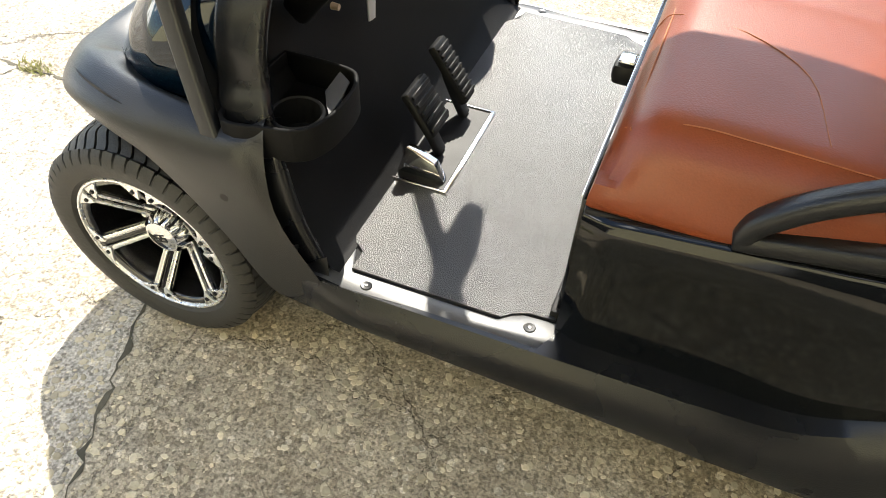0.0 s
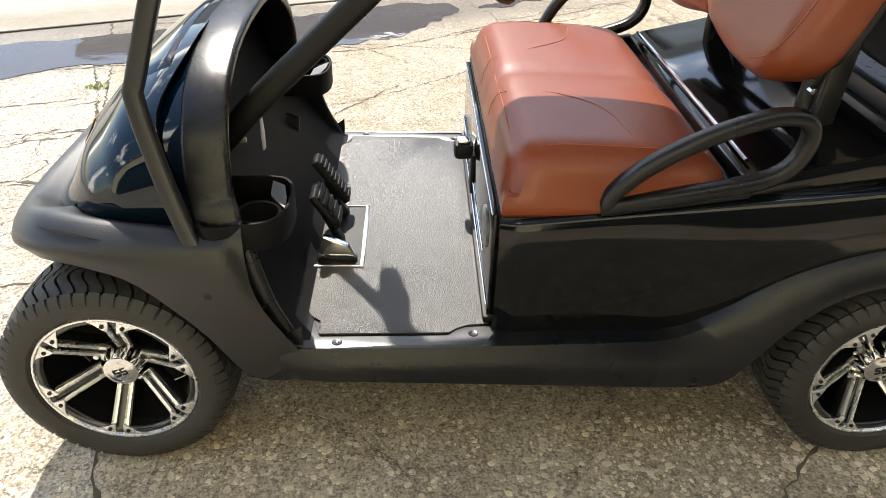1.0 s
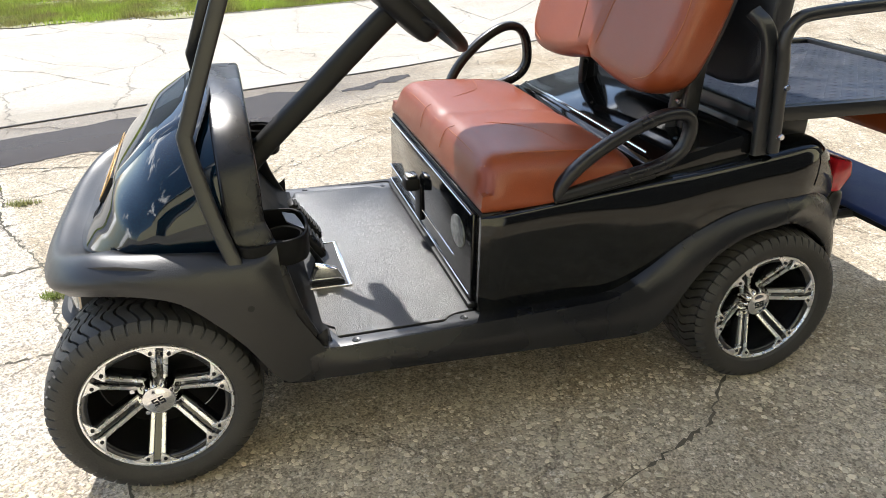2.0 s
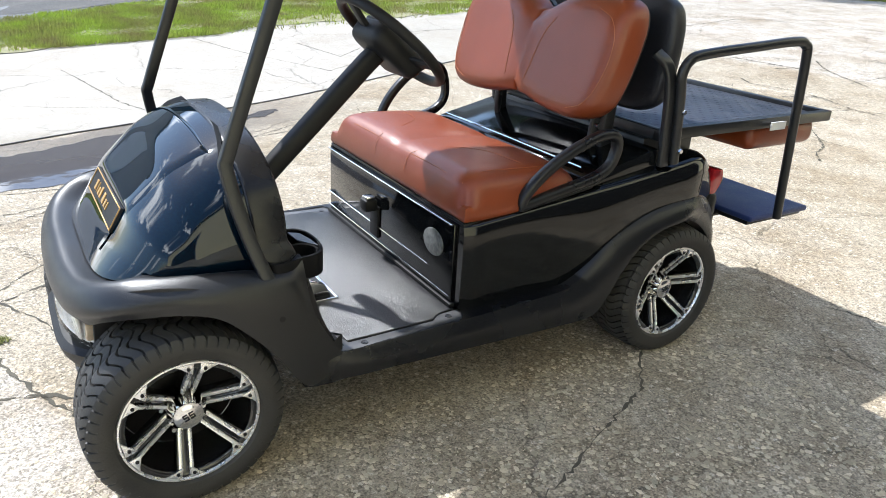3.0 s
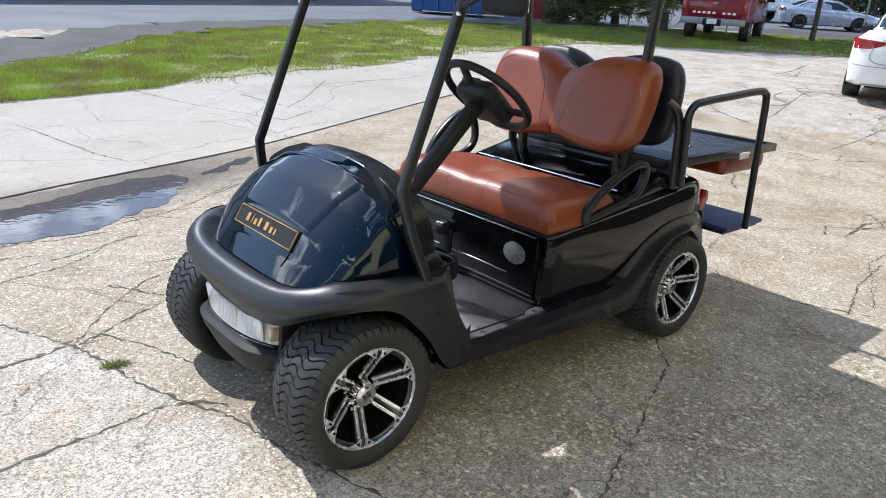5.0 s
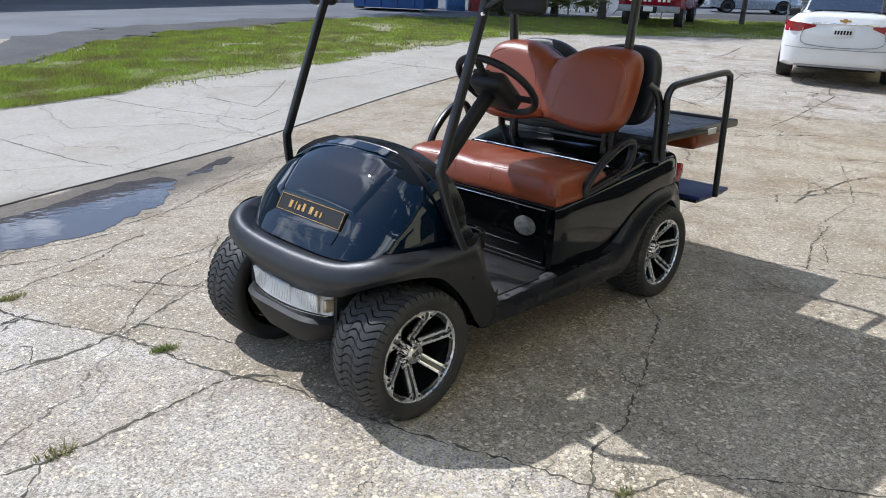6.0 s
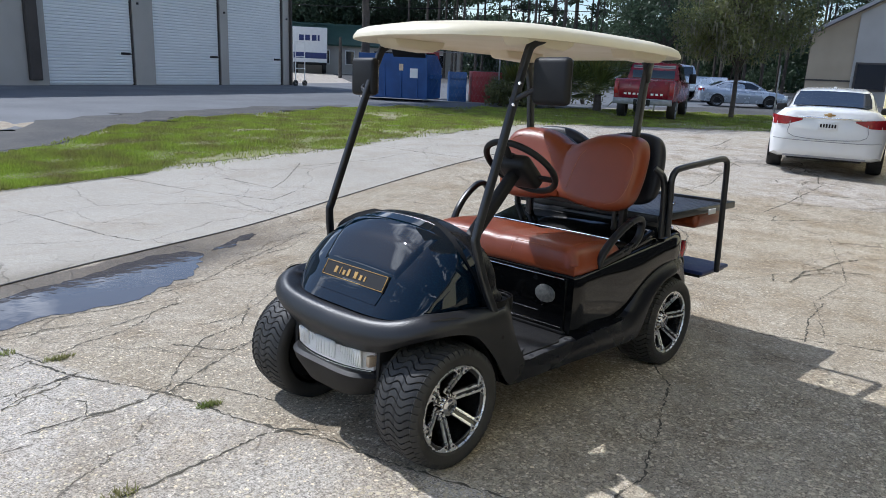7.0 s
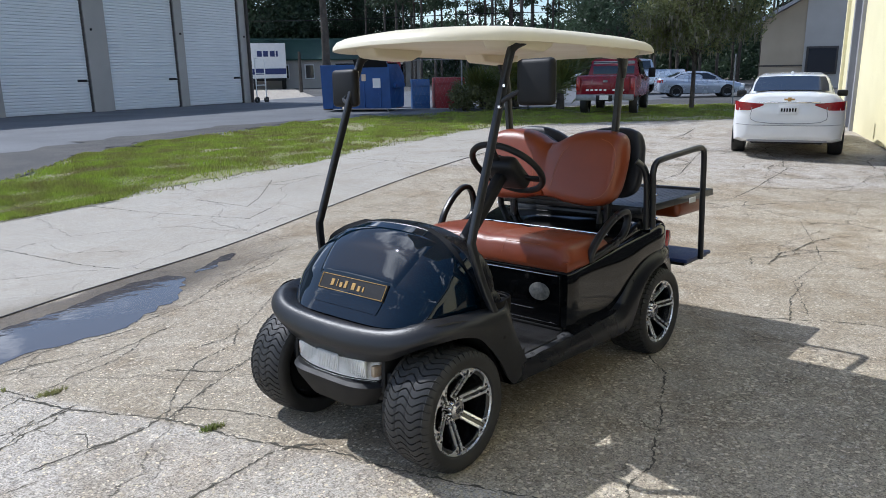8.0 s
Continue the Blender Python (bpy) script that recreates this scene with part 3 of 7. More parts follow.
def wheel_meshes():
    """Meshes of one wheel about its own axle; the outer side looks to -y."""
    # tyre with a wavy sawtooth tread
    bm = bmesh.new()
    nseg, ncol = 936, 30
    R = 0.243
    loops = []
    side = [(0.168, -0.098), (0.176, -0.108), (0.194, -0.1145), (0.210, -0.1145), (0.224, -0.109), (0.233, -0.100)]
    def swing(h):
        tri = abs(((min(max(h, -0.092), 0.092) / 0.046) % 2) - 1)
        return (0.86 * tri * tri * (3 - 2 * tri)) * 2 * math.pi / 52

    def turned(k, r, h):
        a = 2 * math.pi * k / nseg - swing(h)
        return Vector((r * math.cos(a), h, r * math.sin(a)))

    for k in range(nseg):
        cut = k % 18 < 3
        loop = [turned(k, r - (0.0060 if (cut and r > 0.215) else 0), h) for r, h in side]
        for c in range(ncol + 1):
            h = -0.092 + 0.184 * c / ncol
            groove = 0.010 if cut else 0.0
            if abs(abs(h) - 0.026) < 0.0035:
                groove = max(groove, 0.003)
            crown = R - 0.012 * (h / 0.092) ** 4 - 0.003 * (h / 0.092) ** 2
            loop.append(turned(k, crown - groove, h))
        loop += [turned(k, r, -h) for r, h in reversed(side)]
        loops.append(loop)
    rings(bm, loops, False, False, True)
    bmesh.ops.recalc_face_normals(bm, faces=bm.faces)
    tyre = bm
    # barrel and lip
    rim = bmesh.new()
    lathe(rim, [(0.158, 0.09), (0.150, 0.07), (0.146, 0.02), (0.147, -0.05), (0.153, -0.092)], 64)
    back = bmesh.new()
    lathe(back, [(0.0, 0.03), (0.06, 0.03), (0.147, 0.045)], 48)
    lip = bmesh.new()
    lathe(lip, [(0.160, -0.090), (0.1615, -0.099), (0.1635, -0.1030), (0.1675, -0.1030), (0.1695, -0.099), (0.168, -0.094)], 96)
    # the dark face ring that carries the bolts
    ring = bmesh.new()
    lathe(ring, [(0.1620, -0.097), (0.154, -0.0975), (0.149, -0.094), (0.147, -0.090), (0.148, -0.084), (0.160, -0.082)], 84, wrap=True)
    return tyre, rim, back, lip, ring


SPOKES = 6


def build_wheel(cx, cy, outward, twist, parent, flip=False):
    """One alloy wheel under the cart."""
    hold = new("wheel")
    hold.parent = parent
    turn = Matrix.Rotation(twist, 4, "Y")
    hold.matrix_local = Matrix.Translation((cx, cy, 0.241)) @ (Matrix.Rotation(math.pi, 4, "Z") if outward > 0 else Matrix.Identity(4)) @ turn
    hold["label"] = "alloy wheel with black and machined twin spokes"
    tyre, rim, back, lip, ring = wheel_meshes()
    part("tyre", tyre, rubber, hold, "black low-profile tyre with a wavy tread", sharp=30)
    part("rim", rim, rim_black, hold)
    part("brake_drum", back, plastic_dark, hold)
    part("rim_lip", lip, machined, hold, "machined aluminium rim lip")
    part("rim_ring", ring, rim_black, hold)
    faces, webs = [], []
    for k in range(SPOKES):
        a0 = 2 * math.pi * k / SPOKES
        rot = Matrix.Rotation(a0, 3, "Y")
        web = bmesh.new()
        slab(web, [(0.030, -0.0185), (0.150, -0.0215), (0.152, 0.0215), (0.030, 0.0185)], -0.027, 0.004, "y", 0.003)
        for v in web.verts:
            v.co.y += -0.067 * min(1, max(0, (v.co.x - 0.03) / 0.11))
            v.co = rot @ v.co
        part("spoke_web", web, rim_black, hold)
        for s in (-1, 1):
            f = bmesh.new()
            z0, z1 = s * 0.0072, s * 0.0165
            z2, z3 = s * 0.0080, s * 0.0185
            slab(f, [(0.030, z0), (0.144, z2), (0.144, z3), (0.030, z1)], -0.0335, -0.0260, "y", 0.0012)
            for v in f.verts:
                v.co.y += -0.0675 * min(1, max(0, (v.co.x - 0.03) / 0.11))
                v.co = rot @ v.co
            part("spoke_face", f, machined, hold, "machined spoke face")
            # triangular tab with its bolt at the spoke's end
            tab = bmesh.new()
            slab(tab, [(0.132, s * 0.0080), (0.162, s * 0.0080), (0.154, s * 0.050), (0.148, s * 0.036), (0.138, s * 0.021)], -0.1015, -0.0955, "y", 0.0012)
            for v in tab.verts:
                v.co = rot @ v.co
            part("rim_tab", tab, machined, hold)
            bolt = bmesh.new()
            p = rot @ Vector((0.1475, 0, s * 0.0195))
            lathe(bolt, [(0.0, -0.1045), (0.0042, -0.1045), (0.0050, -0.1005)], 8, centre=(p.x, 0, p.z))
            part("rim_bolt", bolt, plastic_dark, hold)
    # centre cap with flutes
    hub = bmesh.new()
    loops = []
    for k in range(48):
        a = 2 * math.pi * k / 48
        fl = 0.0075 if k % 4 < 2 else 0.0
        loops.append([Vector((r * math.cos(a), h, r * math.sin(a))) for r, h in ((0.058 - fl, 0.0), (0.053 - fl, -0.040), (0.043 - fl * 0.8, -0.066), (0.037, -0.070))])
    rings(hub, loops, False, False, True)
    fix(hub)
    part("hub", hub, chrome, hold, "fluted chrome hub")
    cap = bmesh.new()
    lathe(cap, [(0.0, -0.0745), (0.026, -0.0745), (0.030, -0.0715), (0.036, -0.0715), (0.038, -0.066)], 32)
    part("hub_cap", cap, chrome, hold, "chrome centre cap")
    mark = bmesh.new()
    for s in (-1, 1):
        for z in (-0.008, 0.0, 0.008):
            box(mark, (s * 0.008, -0.0752, z), (0.012, 0.0014, 0.0032))
        box(mark, (s * 0.008 - 0.005, -0.0752, 0.004), (0.003, 0.0014, 0.008))
        box(mark, (s * 0.008 + 0.005, -0.0752, -0.004), (0.003, 0.0014, 0.008))
    part("cap_mark", mark, plastic_dark, hold)
    for k in range(5):
        a = 2 * math.pi * k / 5
        nut = bmesh.new()
        lathe(nut, [(0.0, -0.046), (0.006, -0.046), (0.008, -0.040), (0.008, -0.015)], 6, centre=(0.060 * math.cos(a), 0, 0.060 * math.sin(a)))
        part("lug_nut", nut, chrome, hold)
    return hold


first_wheel = build_wheel(0.0, -0.423, -1, radians(-20.5), cart)


def add_wheel(cx, cy, outward, twist):
    m = Matrix.Translation((cx, cy, 0.241)) @ (Matrix.Rotation(math.pi, 4, "Z") if outward > 0 else Matrix.Identity(4)) @ Matrix.Rotation(twist, 4, "Y")
    return copy_thing(first_wheel, m)


add_wheel(1.664, -0.423, -1, radians(-10))
add_wheel(0.0, 0.423, 1, 0.2)
add_wheel(1.664, 0.423, 1, 0.9)
for x in (0.0, 1.664):
    bm = bmesh.new()
    sweep(bm, [(x, -0.40, 0.241), (x, 0.40, 0.241)], circle(0.026, 12))
    part("axle", bm, plastic_dark, cart)


# hood: a glossy dome
HOOD_X = [(0.0, -0.150), (0.25, -0.098), (0.45, -0.048), (0.7, 0.050), (0.87, 0.128), (1.0, 0.198)]
HOOD_Z = [(0.0, 0.545), (0.25, 0.615), (0.45, 0.700), (0.7, 0.806), (0.87, 0.857), (1.0, 0.884)]


def hood_point(s, a, lift=0.0):
    """s: nose to cowl, a: -1 to 1 across."""
    xc, zc = smooth_table(HOOD_X, s), smooth_table(HOOD_Z, s)
    wide = 0.388 + 0.060 * min(1.0, s * 1.6)
    zb = 0.575 + 0.02 * (1 - s) - 0.045 * max(0.0, 1 - abs(a) * 1.4) * (1 - s)
    t = abs(a) * math.pi / 2
    y = wide * math.sin(t) ** 0.86 * (1 if a > 0 else -1) if a else 0.0
    z = zb + (zc - zb) * max(math.cos(t), 0.0) ** 0.62
    x = xc + (0.085 * (1 - s) + 0.010) * (abs(y) / wide) ** 5.0
    return Vector((x, y, z + lift))


def hood_sheet(a0, a1, s0, s1, na, ns, lift, spread=None):
    """A patch of the hood; spread widens it to that much across at its rear edge."""
    bm = bmesh.new()
    def wide(i):
        return 1.0 if spread is None else 1 + (spread / a1 - 1) * i / ns
    rows = [[bm.verts.new(hood_point(s0 + (s1 - s0) * i / ns, (a0 + (a1 - a0) * j / na) * wide(i), lift)) for j in range(na + 1)] for i in range(ns + 1)]
    for r0, r1 in zip(rows, rows[1:]):
        for j in range(na):
            bm.faces.new((r0[j], r0[j + 1], r1[j + 1], r1[j]))
    fix(bm)
    if sum((f.normal.z for f in bm.faces)) < 0:
        for f in bm.faces:
            f.normal_flip()
    return bm


part("hood", hood_sheet(-1, 1, 0, 1, 56, 36, 0.0), paint, cart, "glossy dark blue domed hood", sharp=60)


def raised_panel():
    bm = hood_sheet(-0.325, 0.325, 0.43, 0.91, 24, 18, -0.002, 0.385)
    top = hood_sheet(-0.285, 0.285, 0.44, 0.893, 24, 18, 0.0065, 0.345)
    for src in (bm, top):
        src.verts.ensure_lookup_table()
    mesh = bpy.data.meshes.new("tmp_top")
    top.to_mesh(mesh)
    top.free()
    base = len(bm.verts)
    for f in list(bm.faces):
        bm.faces.remove(f)
    bm.from_mesh(mesh)
    bpy.data.meshes.remove(mesh)
    bm.verts.ensure_lookup_table()
    na, ns = 24, 18
    def ring_ids(off):
        ids = [off + j for j in range(na + 1)]
        ids += [off + i * (na + 1) + na for i in range(1, ns + 1)]
        ids += [off + ns * (na + 1) + j for j in range(na - 1, -1, -1)]
        ids += [off + i * (na + 1) for i in range(ns - 1, 0, -1)]
        return ids
    lo, hi = ring_ids(0), ring_ids(base)
    for k in range(len(lo)):
        j = (k + 1) % len(lo)
        bm.faces.new((bm.verts[lo[k]], bm.verts[lo[j]], bm.verts[hi[j]], bm.verts[hi[k]]))
    loose = [v for v in bm.verts if not v.link_faces]
    bmesh.ops.delete(bm, geom=loose, context="VERTS")
    bmesh.ops.recalc_face_normals(bm, faces=bm.faces)
    if sum(f.normal.z for f in bm.faces) < 0:
        bmesh.ops.reverse_faces(bm, faces=bm.faces)
    return bm


part("hood_panel", raised_panel(), paint, cart, sharp=75)
part("nose_panel", hood_sheet(-0.27, 0.27, 0.13, 0.30, 20, 8, 0.005), paint, cart, "glossy lower panel below the name plate")
# name plate in its recess: gold border and gold marks on black
np_c = Vector((-0.0645, 0.0, 0.655))
np_turn = Matrix.Rotation(radians(30.5), 3, "Y")


def plate_box(bm, y, up, w, h, proud, thick=0.004):
    c = np_c + np_turn @ Vector((-proud, y, up))
    box(bm, c, (thick, w, h), 0.0008, 1, np_turn)


bm = bmesh.new()
plate_box(bm, 0, 0, 0.392, 0.070, 0.003, 0.016)
plate = part("name_plate", bm, plastic_dark, cart, "black name plate with gold marks")
bm = bmesh.new()
for up in (-0.031, 0.031):
    plate_box(bm, 0, up, 0.384, 0.0028, 0.0115)
for y in (-0.1905, 0.1905):
    plate_box(bm, y, 0, 0.0028, 0.060, 0.0115)
part("gold_border", bm, gold, plate)
for y, w, h, up in ((0.115, 0.026, 0.032, 0), (0.085, 0.007, 0.034, 0.001), (0.062, 0.022, 0.024, -0.004), (0.034, 0.022, 0.034, 0.001),
                    (-0.012, 0.028, 0.032, 0), (-0.046, 0.022, 0.024, -0.004), (-0.072, 0.012, 0.024, -0.004)):
    bm = bmesh.new()
    plate_box(bm, y, up, w * 0.72, h * 0.9, 0.0115)
    part("gold_mark", bm, gold, plate)

# fender cowl: the matte bulge that runs round the nose and over the front wheels
# its inner edge follows the hood; then shoulder, outer bulge and lower lip
def under_hood(s, a):
    p = hood_point(s, a)
    return (p.x + 0.004 * (1 - s), max(0.0, p.y - 0.004), p.z - 0.006)


COWL = [
    (under_hood(0, 0.0), (-0.205, 0.00, 0.548), (-0.242, 0.00, 0.486), (-0.204, 0.00, 0.415)),
    (under_hood(0, 0.25), (-0.202, 0.16, 0.551), (-0.237, 0.165, 0.488), (-0.198, 0.155, 0.417)),
    (under_hood(0, 0.55), (-0.186, 0.290, 0.560), (-0.218, 0.310, 0.500), (-0.180, 0.295, 0.440)),
    (under_hood(0, 0.80), (-0.148, 0.378, 0.580), (-0.176, 0.418, 0.530), (-0.148, 0.405, 0.492)),
    (under_hood(0.04, 1.0), (-0.085, 0.436, 0.598), (-0.102, 0.488, 0.562), (-0.092, 0.482, 0.525)),
    (under_hood(0.35, 1.0), (0.000, 0.464, 0.603), (0.000, 0.523, 0.572), (0.000, 0.522, 0.532)),
    (under_hood(0.62, 1.0), (0.085, 0.478, 0.602), (0.085, 0.534, 0.565), (0.085, 0.534, 0.508)),
    (under_hood(0.84, 1.0), (0.155, 0.485, 0.598), (0.155, 0.537, 0.555), (0.158, 0.537, 0.442)),
    (under_hood(0.95, 1.0), (0.208, 0.489, 0.592), (0.210, 0.538, 0.548), (0.212, 0.538, 0.378)),
    ((0.250, 0.445, 0.575), (0.262, 0.494, 0.592), (0.272, 0.537, 0.530), (0.300, 0.538, 0.262)),
    ((0.296, 0.440, 0.590), (0.300, 0.496, 0.612), (0.318, 0.532, 0.470), (0.398, 0.537, 0.325)),
]


def cowl_mesh():
    stations = [[Vector((x, -y, z)) for x, y, z in st] for st in reversed(COWL)] + [[Vector(p) for p in st] for st in COWL[1:]]
    n = len(stations)
    # smooth along, then across
    dense = []
    cols = []
    for c in range(4):
        cols.append(curve_points([st[c] for st in stations], 5))
    for i in range(len(cols[0])):
        pts = [cols[c][i] for c in range(4)]
        prof = curve_points(pts, 5)
        inward = Vector((0.02 if abs(pts[3].y) < 0.4 else 0.0, -0.018 * (1 if pts[3].y > 0.2 else -1 if pts[3].y < -0.2 else 0), 0.012))
        dense.append(prof + [pts[3] + inward, pts[3] + inward + Vector((0, 0, 0.05))])
    bm = bmesh.new()
    rings(bm, dense, False, False, False)
    fix(bm)
    return bm


part("front_fender_cowl", cowl_mesh(), plastic_sheen, cart, "matte black textured wraparound fender", sharp=50)
# inner wheel wells and nose liner, so that the body closes over the wheels
for s in (-1, 1):
    bm = bmesh.new()
    pts = [(-0.085, 0.535), (-0.03, 0.548), (0.06, 0.530), (0.15, 0.45), (0.215, 0.35), (0.252, 0.275)]
    path = curve_points([(x, 0, z) for x, z in pts], 5)
    rings(bm, [[Vector((p.x, s * y, p.z + 0.004)) for y in (0.26, 0.40, lerp_table([(-0.09, 0.43), (-0.03, 0.49), (0.1, 0.515), (0.25, 0.525)], p.x))] for p in path], False, False)
    fix(bm)
    part("wheel_well", bm, plastic_dark, cart)
    bm = bmesh.new()
    slab(bm, [(-0.16, 0.50), (-0.17, 0.30), (0.26, 0.24), (0.30, 0.50), (0.10, 0.56)], s * 0.255, s * 0.275, "y", 0.004)
    part("inner_liner", bm, plastic_dark, cart)
bm = bmesh.new()
box(bm, (0.05, 0, 0.30), (0.40, 0.50, 0.10), 0.02)
part("front_chassis", bm, plastic_dark, cart)

# lamp bar and lower bumper
bm = bmesh.new()
lens_loops = []
for k in range(41):
    y = -0.238 + 0.476 * k / 40
    back = 0.055 * (abs(y) / 0.238) ** 2.4
    rib = 0.0018 if k % 2 else 0.0
    lens_loops.append([Vector((x + back - rib, y, z)) for x, z in ((-0.150, 0.436), (-0.206, 0.436), (-0.218, 0.424), (-0.232, 0.348), (-0.222, 0.336), (-0.150, 0.334))])
rings(bm, lens_loops, True, True)
fix(bm)
lamp = part("lamp_bar", bm, lens_glass, cart, "clear ribbed headlight bar", sharp=25)
lamp.visible_shadow = False
bm = bmesh.new()
loops = []
for k in range(21):
    y = -0.228 + 0.456 * k / 20
    back = 0.055 * (abs(y) / 0.238) ** 2.4
    loops.append([Vector((x + back, y, z)) for x, z in ((-0.152, 0.428), (-0.196, 0.428), (-0.206, 0.384), (-0.206, 0.342), (-0.152, 0.342))])
rings(bm, loops, True, True)
fix(bm)
part("lamp_housing", bm, lens_clear, lamp, "pale lamp housing")
# three pale reflector cells behind the lens, each with fine flutes
for y, w in ((-0.138, 0.125), (0.0, 0.125), (0.138, 0.125)):
    bm = bmesh.new()
    back = 0.055 * (abs(y) / 0.238) ** 2.4
    box(bm, (-0.207 + back, y, 0.386), (0.012, w, 0.074), 0.005, 2, Matrix.Rotation(radians(-8), 3, "Y"))
    cell = part("headlight", bm, lens_clear, lamp, "pale reflector cell")
    for k in range(11):
        bm = bmesh.new()
        box(bm, (-0.2135 + back, y - w * 0.42 + w * 0.084 * k, 0.386), (0.006, w * 0.045, 0.066), 0.001, 1, Matrix.Rotation(radians(-8), 3, "Y"))
        part("flute", bm, lens_clear, cell)
for s in (-1, 1):
    bm = bmesh.new()
    box(bm, (-0.150, s * 0.222, 0.380), (0.060, 0.020, 0.046), 0.006)
    part("turn_signal", bm, amber, lamp, "amber corner lens")
bm = bmesh.new()
loops = []
for k in range(25):
    y = -0.262 + 0.524 * k / 24
    back = 0.075 * (abs(y) / 0.262) ** 5
    loops.append([Vector((x + back, y * w, z)) for x, z, w in ((-0.130, 0.340, 0.97), (-0.232, 0.336, 0.97), (-0.248, 0.324, 1.0), (-0.240, 0.290, 0.95), (-0.210, 0.222, 0.70), (-0.130, 0.205, 0.64))])
rings(bm, loops, True, True)
fix(bm)
part("front_bumper", bm, plastic_dark, cart, "matte black lower bumper", sharp=25)
for s in (-1, 1):
    bm = bmesh.new()
    box(bm, (-0.055, s * 0.285, 0.345), (0.20, 0.05, 0.08), 0.012)
    part("bumper_bracket", bm, plastic_dark, cart)

# cowl arch: the ribbon that frames the dash
LEG = [(0.352, 0.508, 0.325), (0.308, 0.502, 0.42), (0.278, 0.490, 0.53), (0.252, 0.468, 0.608)]
HOOP = [hood_point(1.0, a, -0.010) + Vector((0.036, 0, 0)) for a in (-0.93, -0.82, -0.66, -0.48, -0.30, -0.14, 0.0, 0.14, 0.30, 0.48, 0.66, 0.82, 0.93)]
arch_pts = [(x, -y, z) for x, y, z in LEG] + HOOP + [(x, y, z) for x, y, z in reversed(LEG)]


def arch_mesh():
    bm = bmesh.new()
    path = curve_points(arch_pts, 6)
    loops = []
    for i, p in enumerate(path):
        a, b = path[max(i - 1, 0)], path[min(i + 1, len(path) - 1)]
        d = (b - a).normalized()
        fore = Vector((1, 0, 0))
        fore = (fore - d * fore.dot(d)).normalized()
        out = d.cross(fore)
        if out.dot(Vector((0, p.y, p.z - 0.55))) < 0:
            out = -out
        loops.append([p + fore * u + out * v for u, v in soft_rect(0.088, 0.024, 0.010)])
    rings(bm, loops)
    return fix(bm)


part("dash_arch", arch_mesh(), plastic, cart, "textured black arch round the dash", sharp=50)
# dash and toe board
DASH = [(0.195, 0.880), (0.150, 0.790), (0.170, 0.690), (0.215, 0.600), (0.275, 0.490), (0.345, 0.385), (0.390, 0.345), (0.41, 0.338)]
bm = bmesh.new()
dash_pts = curve_points([(x, 0, z) for x, z in DASH], 5)
def dash_half(z):
    return lerp_table([(0.33, 0.505), (0.60, 0.490), (0.70, 0.455), (0.80, 0.385), (0.85, 0.30), (0.88, 0.20)], z)
rows = [[Vector((p.x, dash_half(p.z) * (j / 8 - 1), p.z)) for j in range(17)] for p in dash_pts]
rings(bm, rows, False, False)
fix(bm)
part("dash_panel", bm, dash_black, cart, "black moulded dash and toe board", sharp=60)
for s in (-1, 1):
    # cup holder: an open tray with a raised wall and a divider
    outline = [(0.22, 0.30), (0.335, 0.30), (0.368, 0.325), (0.378, 0.375), (0.374, 0.435), (0.355, 0.475), (0.31, 0.492), (0.22, 0.492)]
    bm = bmesh.new()
    slab(bm, [(u, s * v) for u, v in outline], 0.548, 0.556, "z", 0.003)
    holder = part("cup_holder", bm, dash_black, cart, "black open cup holder tray")
    bm = bmesh.new()
    ring_pts = curve_points([(u, s * v, 0.580) for u, v in outline] + [(outline[0][0], s * outline[0][1], 0.580)], 5)[:-1]
    sweep(bm, ring_pts, soft_rect(0.008, 0.062, 0.003), wrap=True)
    part("cup_wall", bm, dash_black, holder)
    bm = bmesh.new()
    lathe(bm, [(0.038, 0.556), (0.038, 0.604), (0.041, 0.607), (0.044, 0.604), (0.044, 0.556)], 32, "z", (0.322, s * 0.436, 0))
    part("cup_ring", bm, dash_black, holder, "round black cup ring")
    bm = bmesh.new()
    slab(bm, [(u, s * v) for u, v in ((0.330, 0.310), (0.358, 0.330), (0.368, 0.378), (0.372, 0.425), (0.352, 0.398), (0.335, 0.370))], 0.602, 0.606, "z")
    part("cup_plate", bm, sill_plastic, holder, "bright punched plate")

# floor, mat and sills
bm = bmesh.new()
box(bm, (0.60, 0, 0.312), (0.62, 1.04, 0.046), 0.004)
part("floor_pan", bm, plastic_dark, cart)
bm = bmesh.new()
half = [(0.385, 0.0), (0.385, 0.395), (0.405, 0.43), (0.425, 0.445), (0.425, 0.488), (0.70, 0.484), (0.715, 0.470), (0.74, 0.458), (0.785, 0.455), (0.785, 0.0)]
slab(bm, half[:-1] + [(0.785, -0.455), (0.74, -0.458), (0.715, -0.470), (0.70, -0.484), (0.425, -0.488), (0.425, -0.445), (0.405, -0.43), (0.385, -0.395)], 0.335, 0.341, "z", 0.0012)
part("floor_mat", bm, mat_rubber, cart, "grey pebbled rubber floor mat")
for s in (-1, 1):
    # sill plate
    bm = bmesh.new()
    slab(bm, [(0.355, s * 0.536), (0.355, s * 0.44), (0.41, s * 0.44), (0.43, s * 0.492), (0.695, s * 0.488), (0.72, s * 0.462), (0.82, s * 0.455), (0.82, s * 0.530)], 0.322, 0.3375, "z", 0.003)
    sill_top = part("sill_plate", bm, sill_plastic, cart, "scuffed grey sill plate")
    for x, y in ((0.466, 0.512), (0.750, 0.484)):
        bm = bmesh.new()
        lathe(bm, [(0.0, 0.3395), (0.003, 0.3395), (0.004, 0.3385), (0.009, 0.3395), (0.011, 0.3372)], 16, "z", (x, s * y, 0))
        part("screw", bm, steel_black, sill_top)

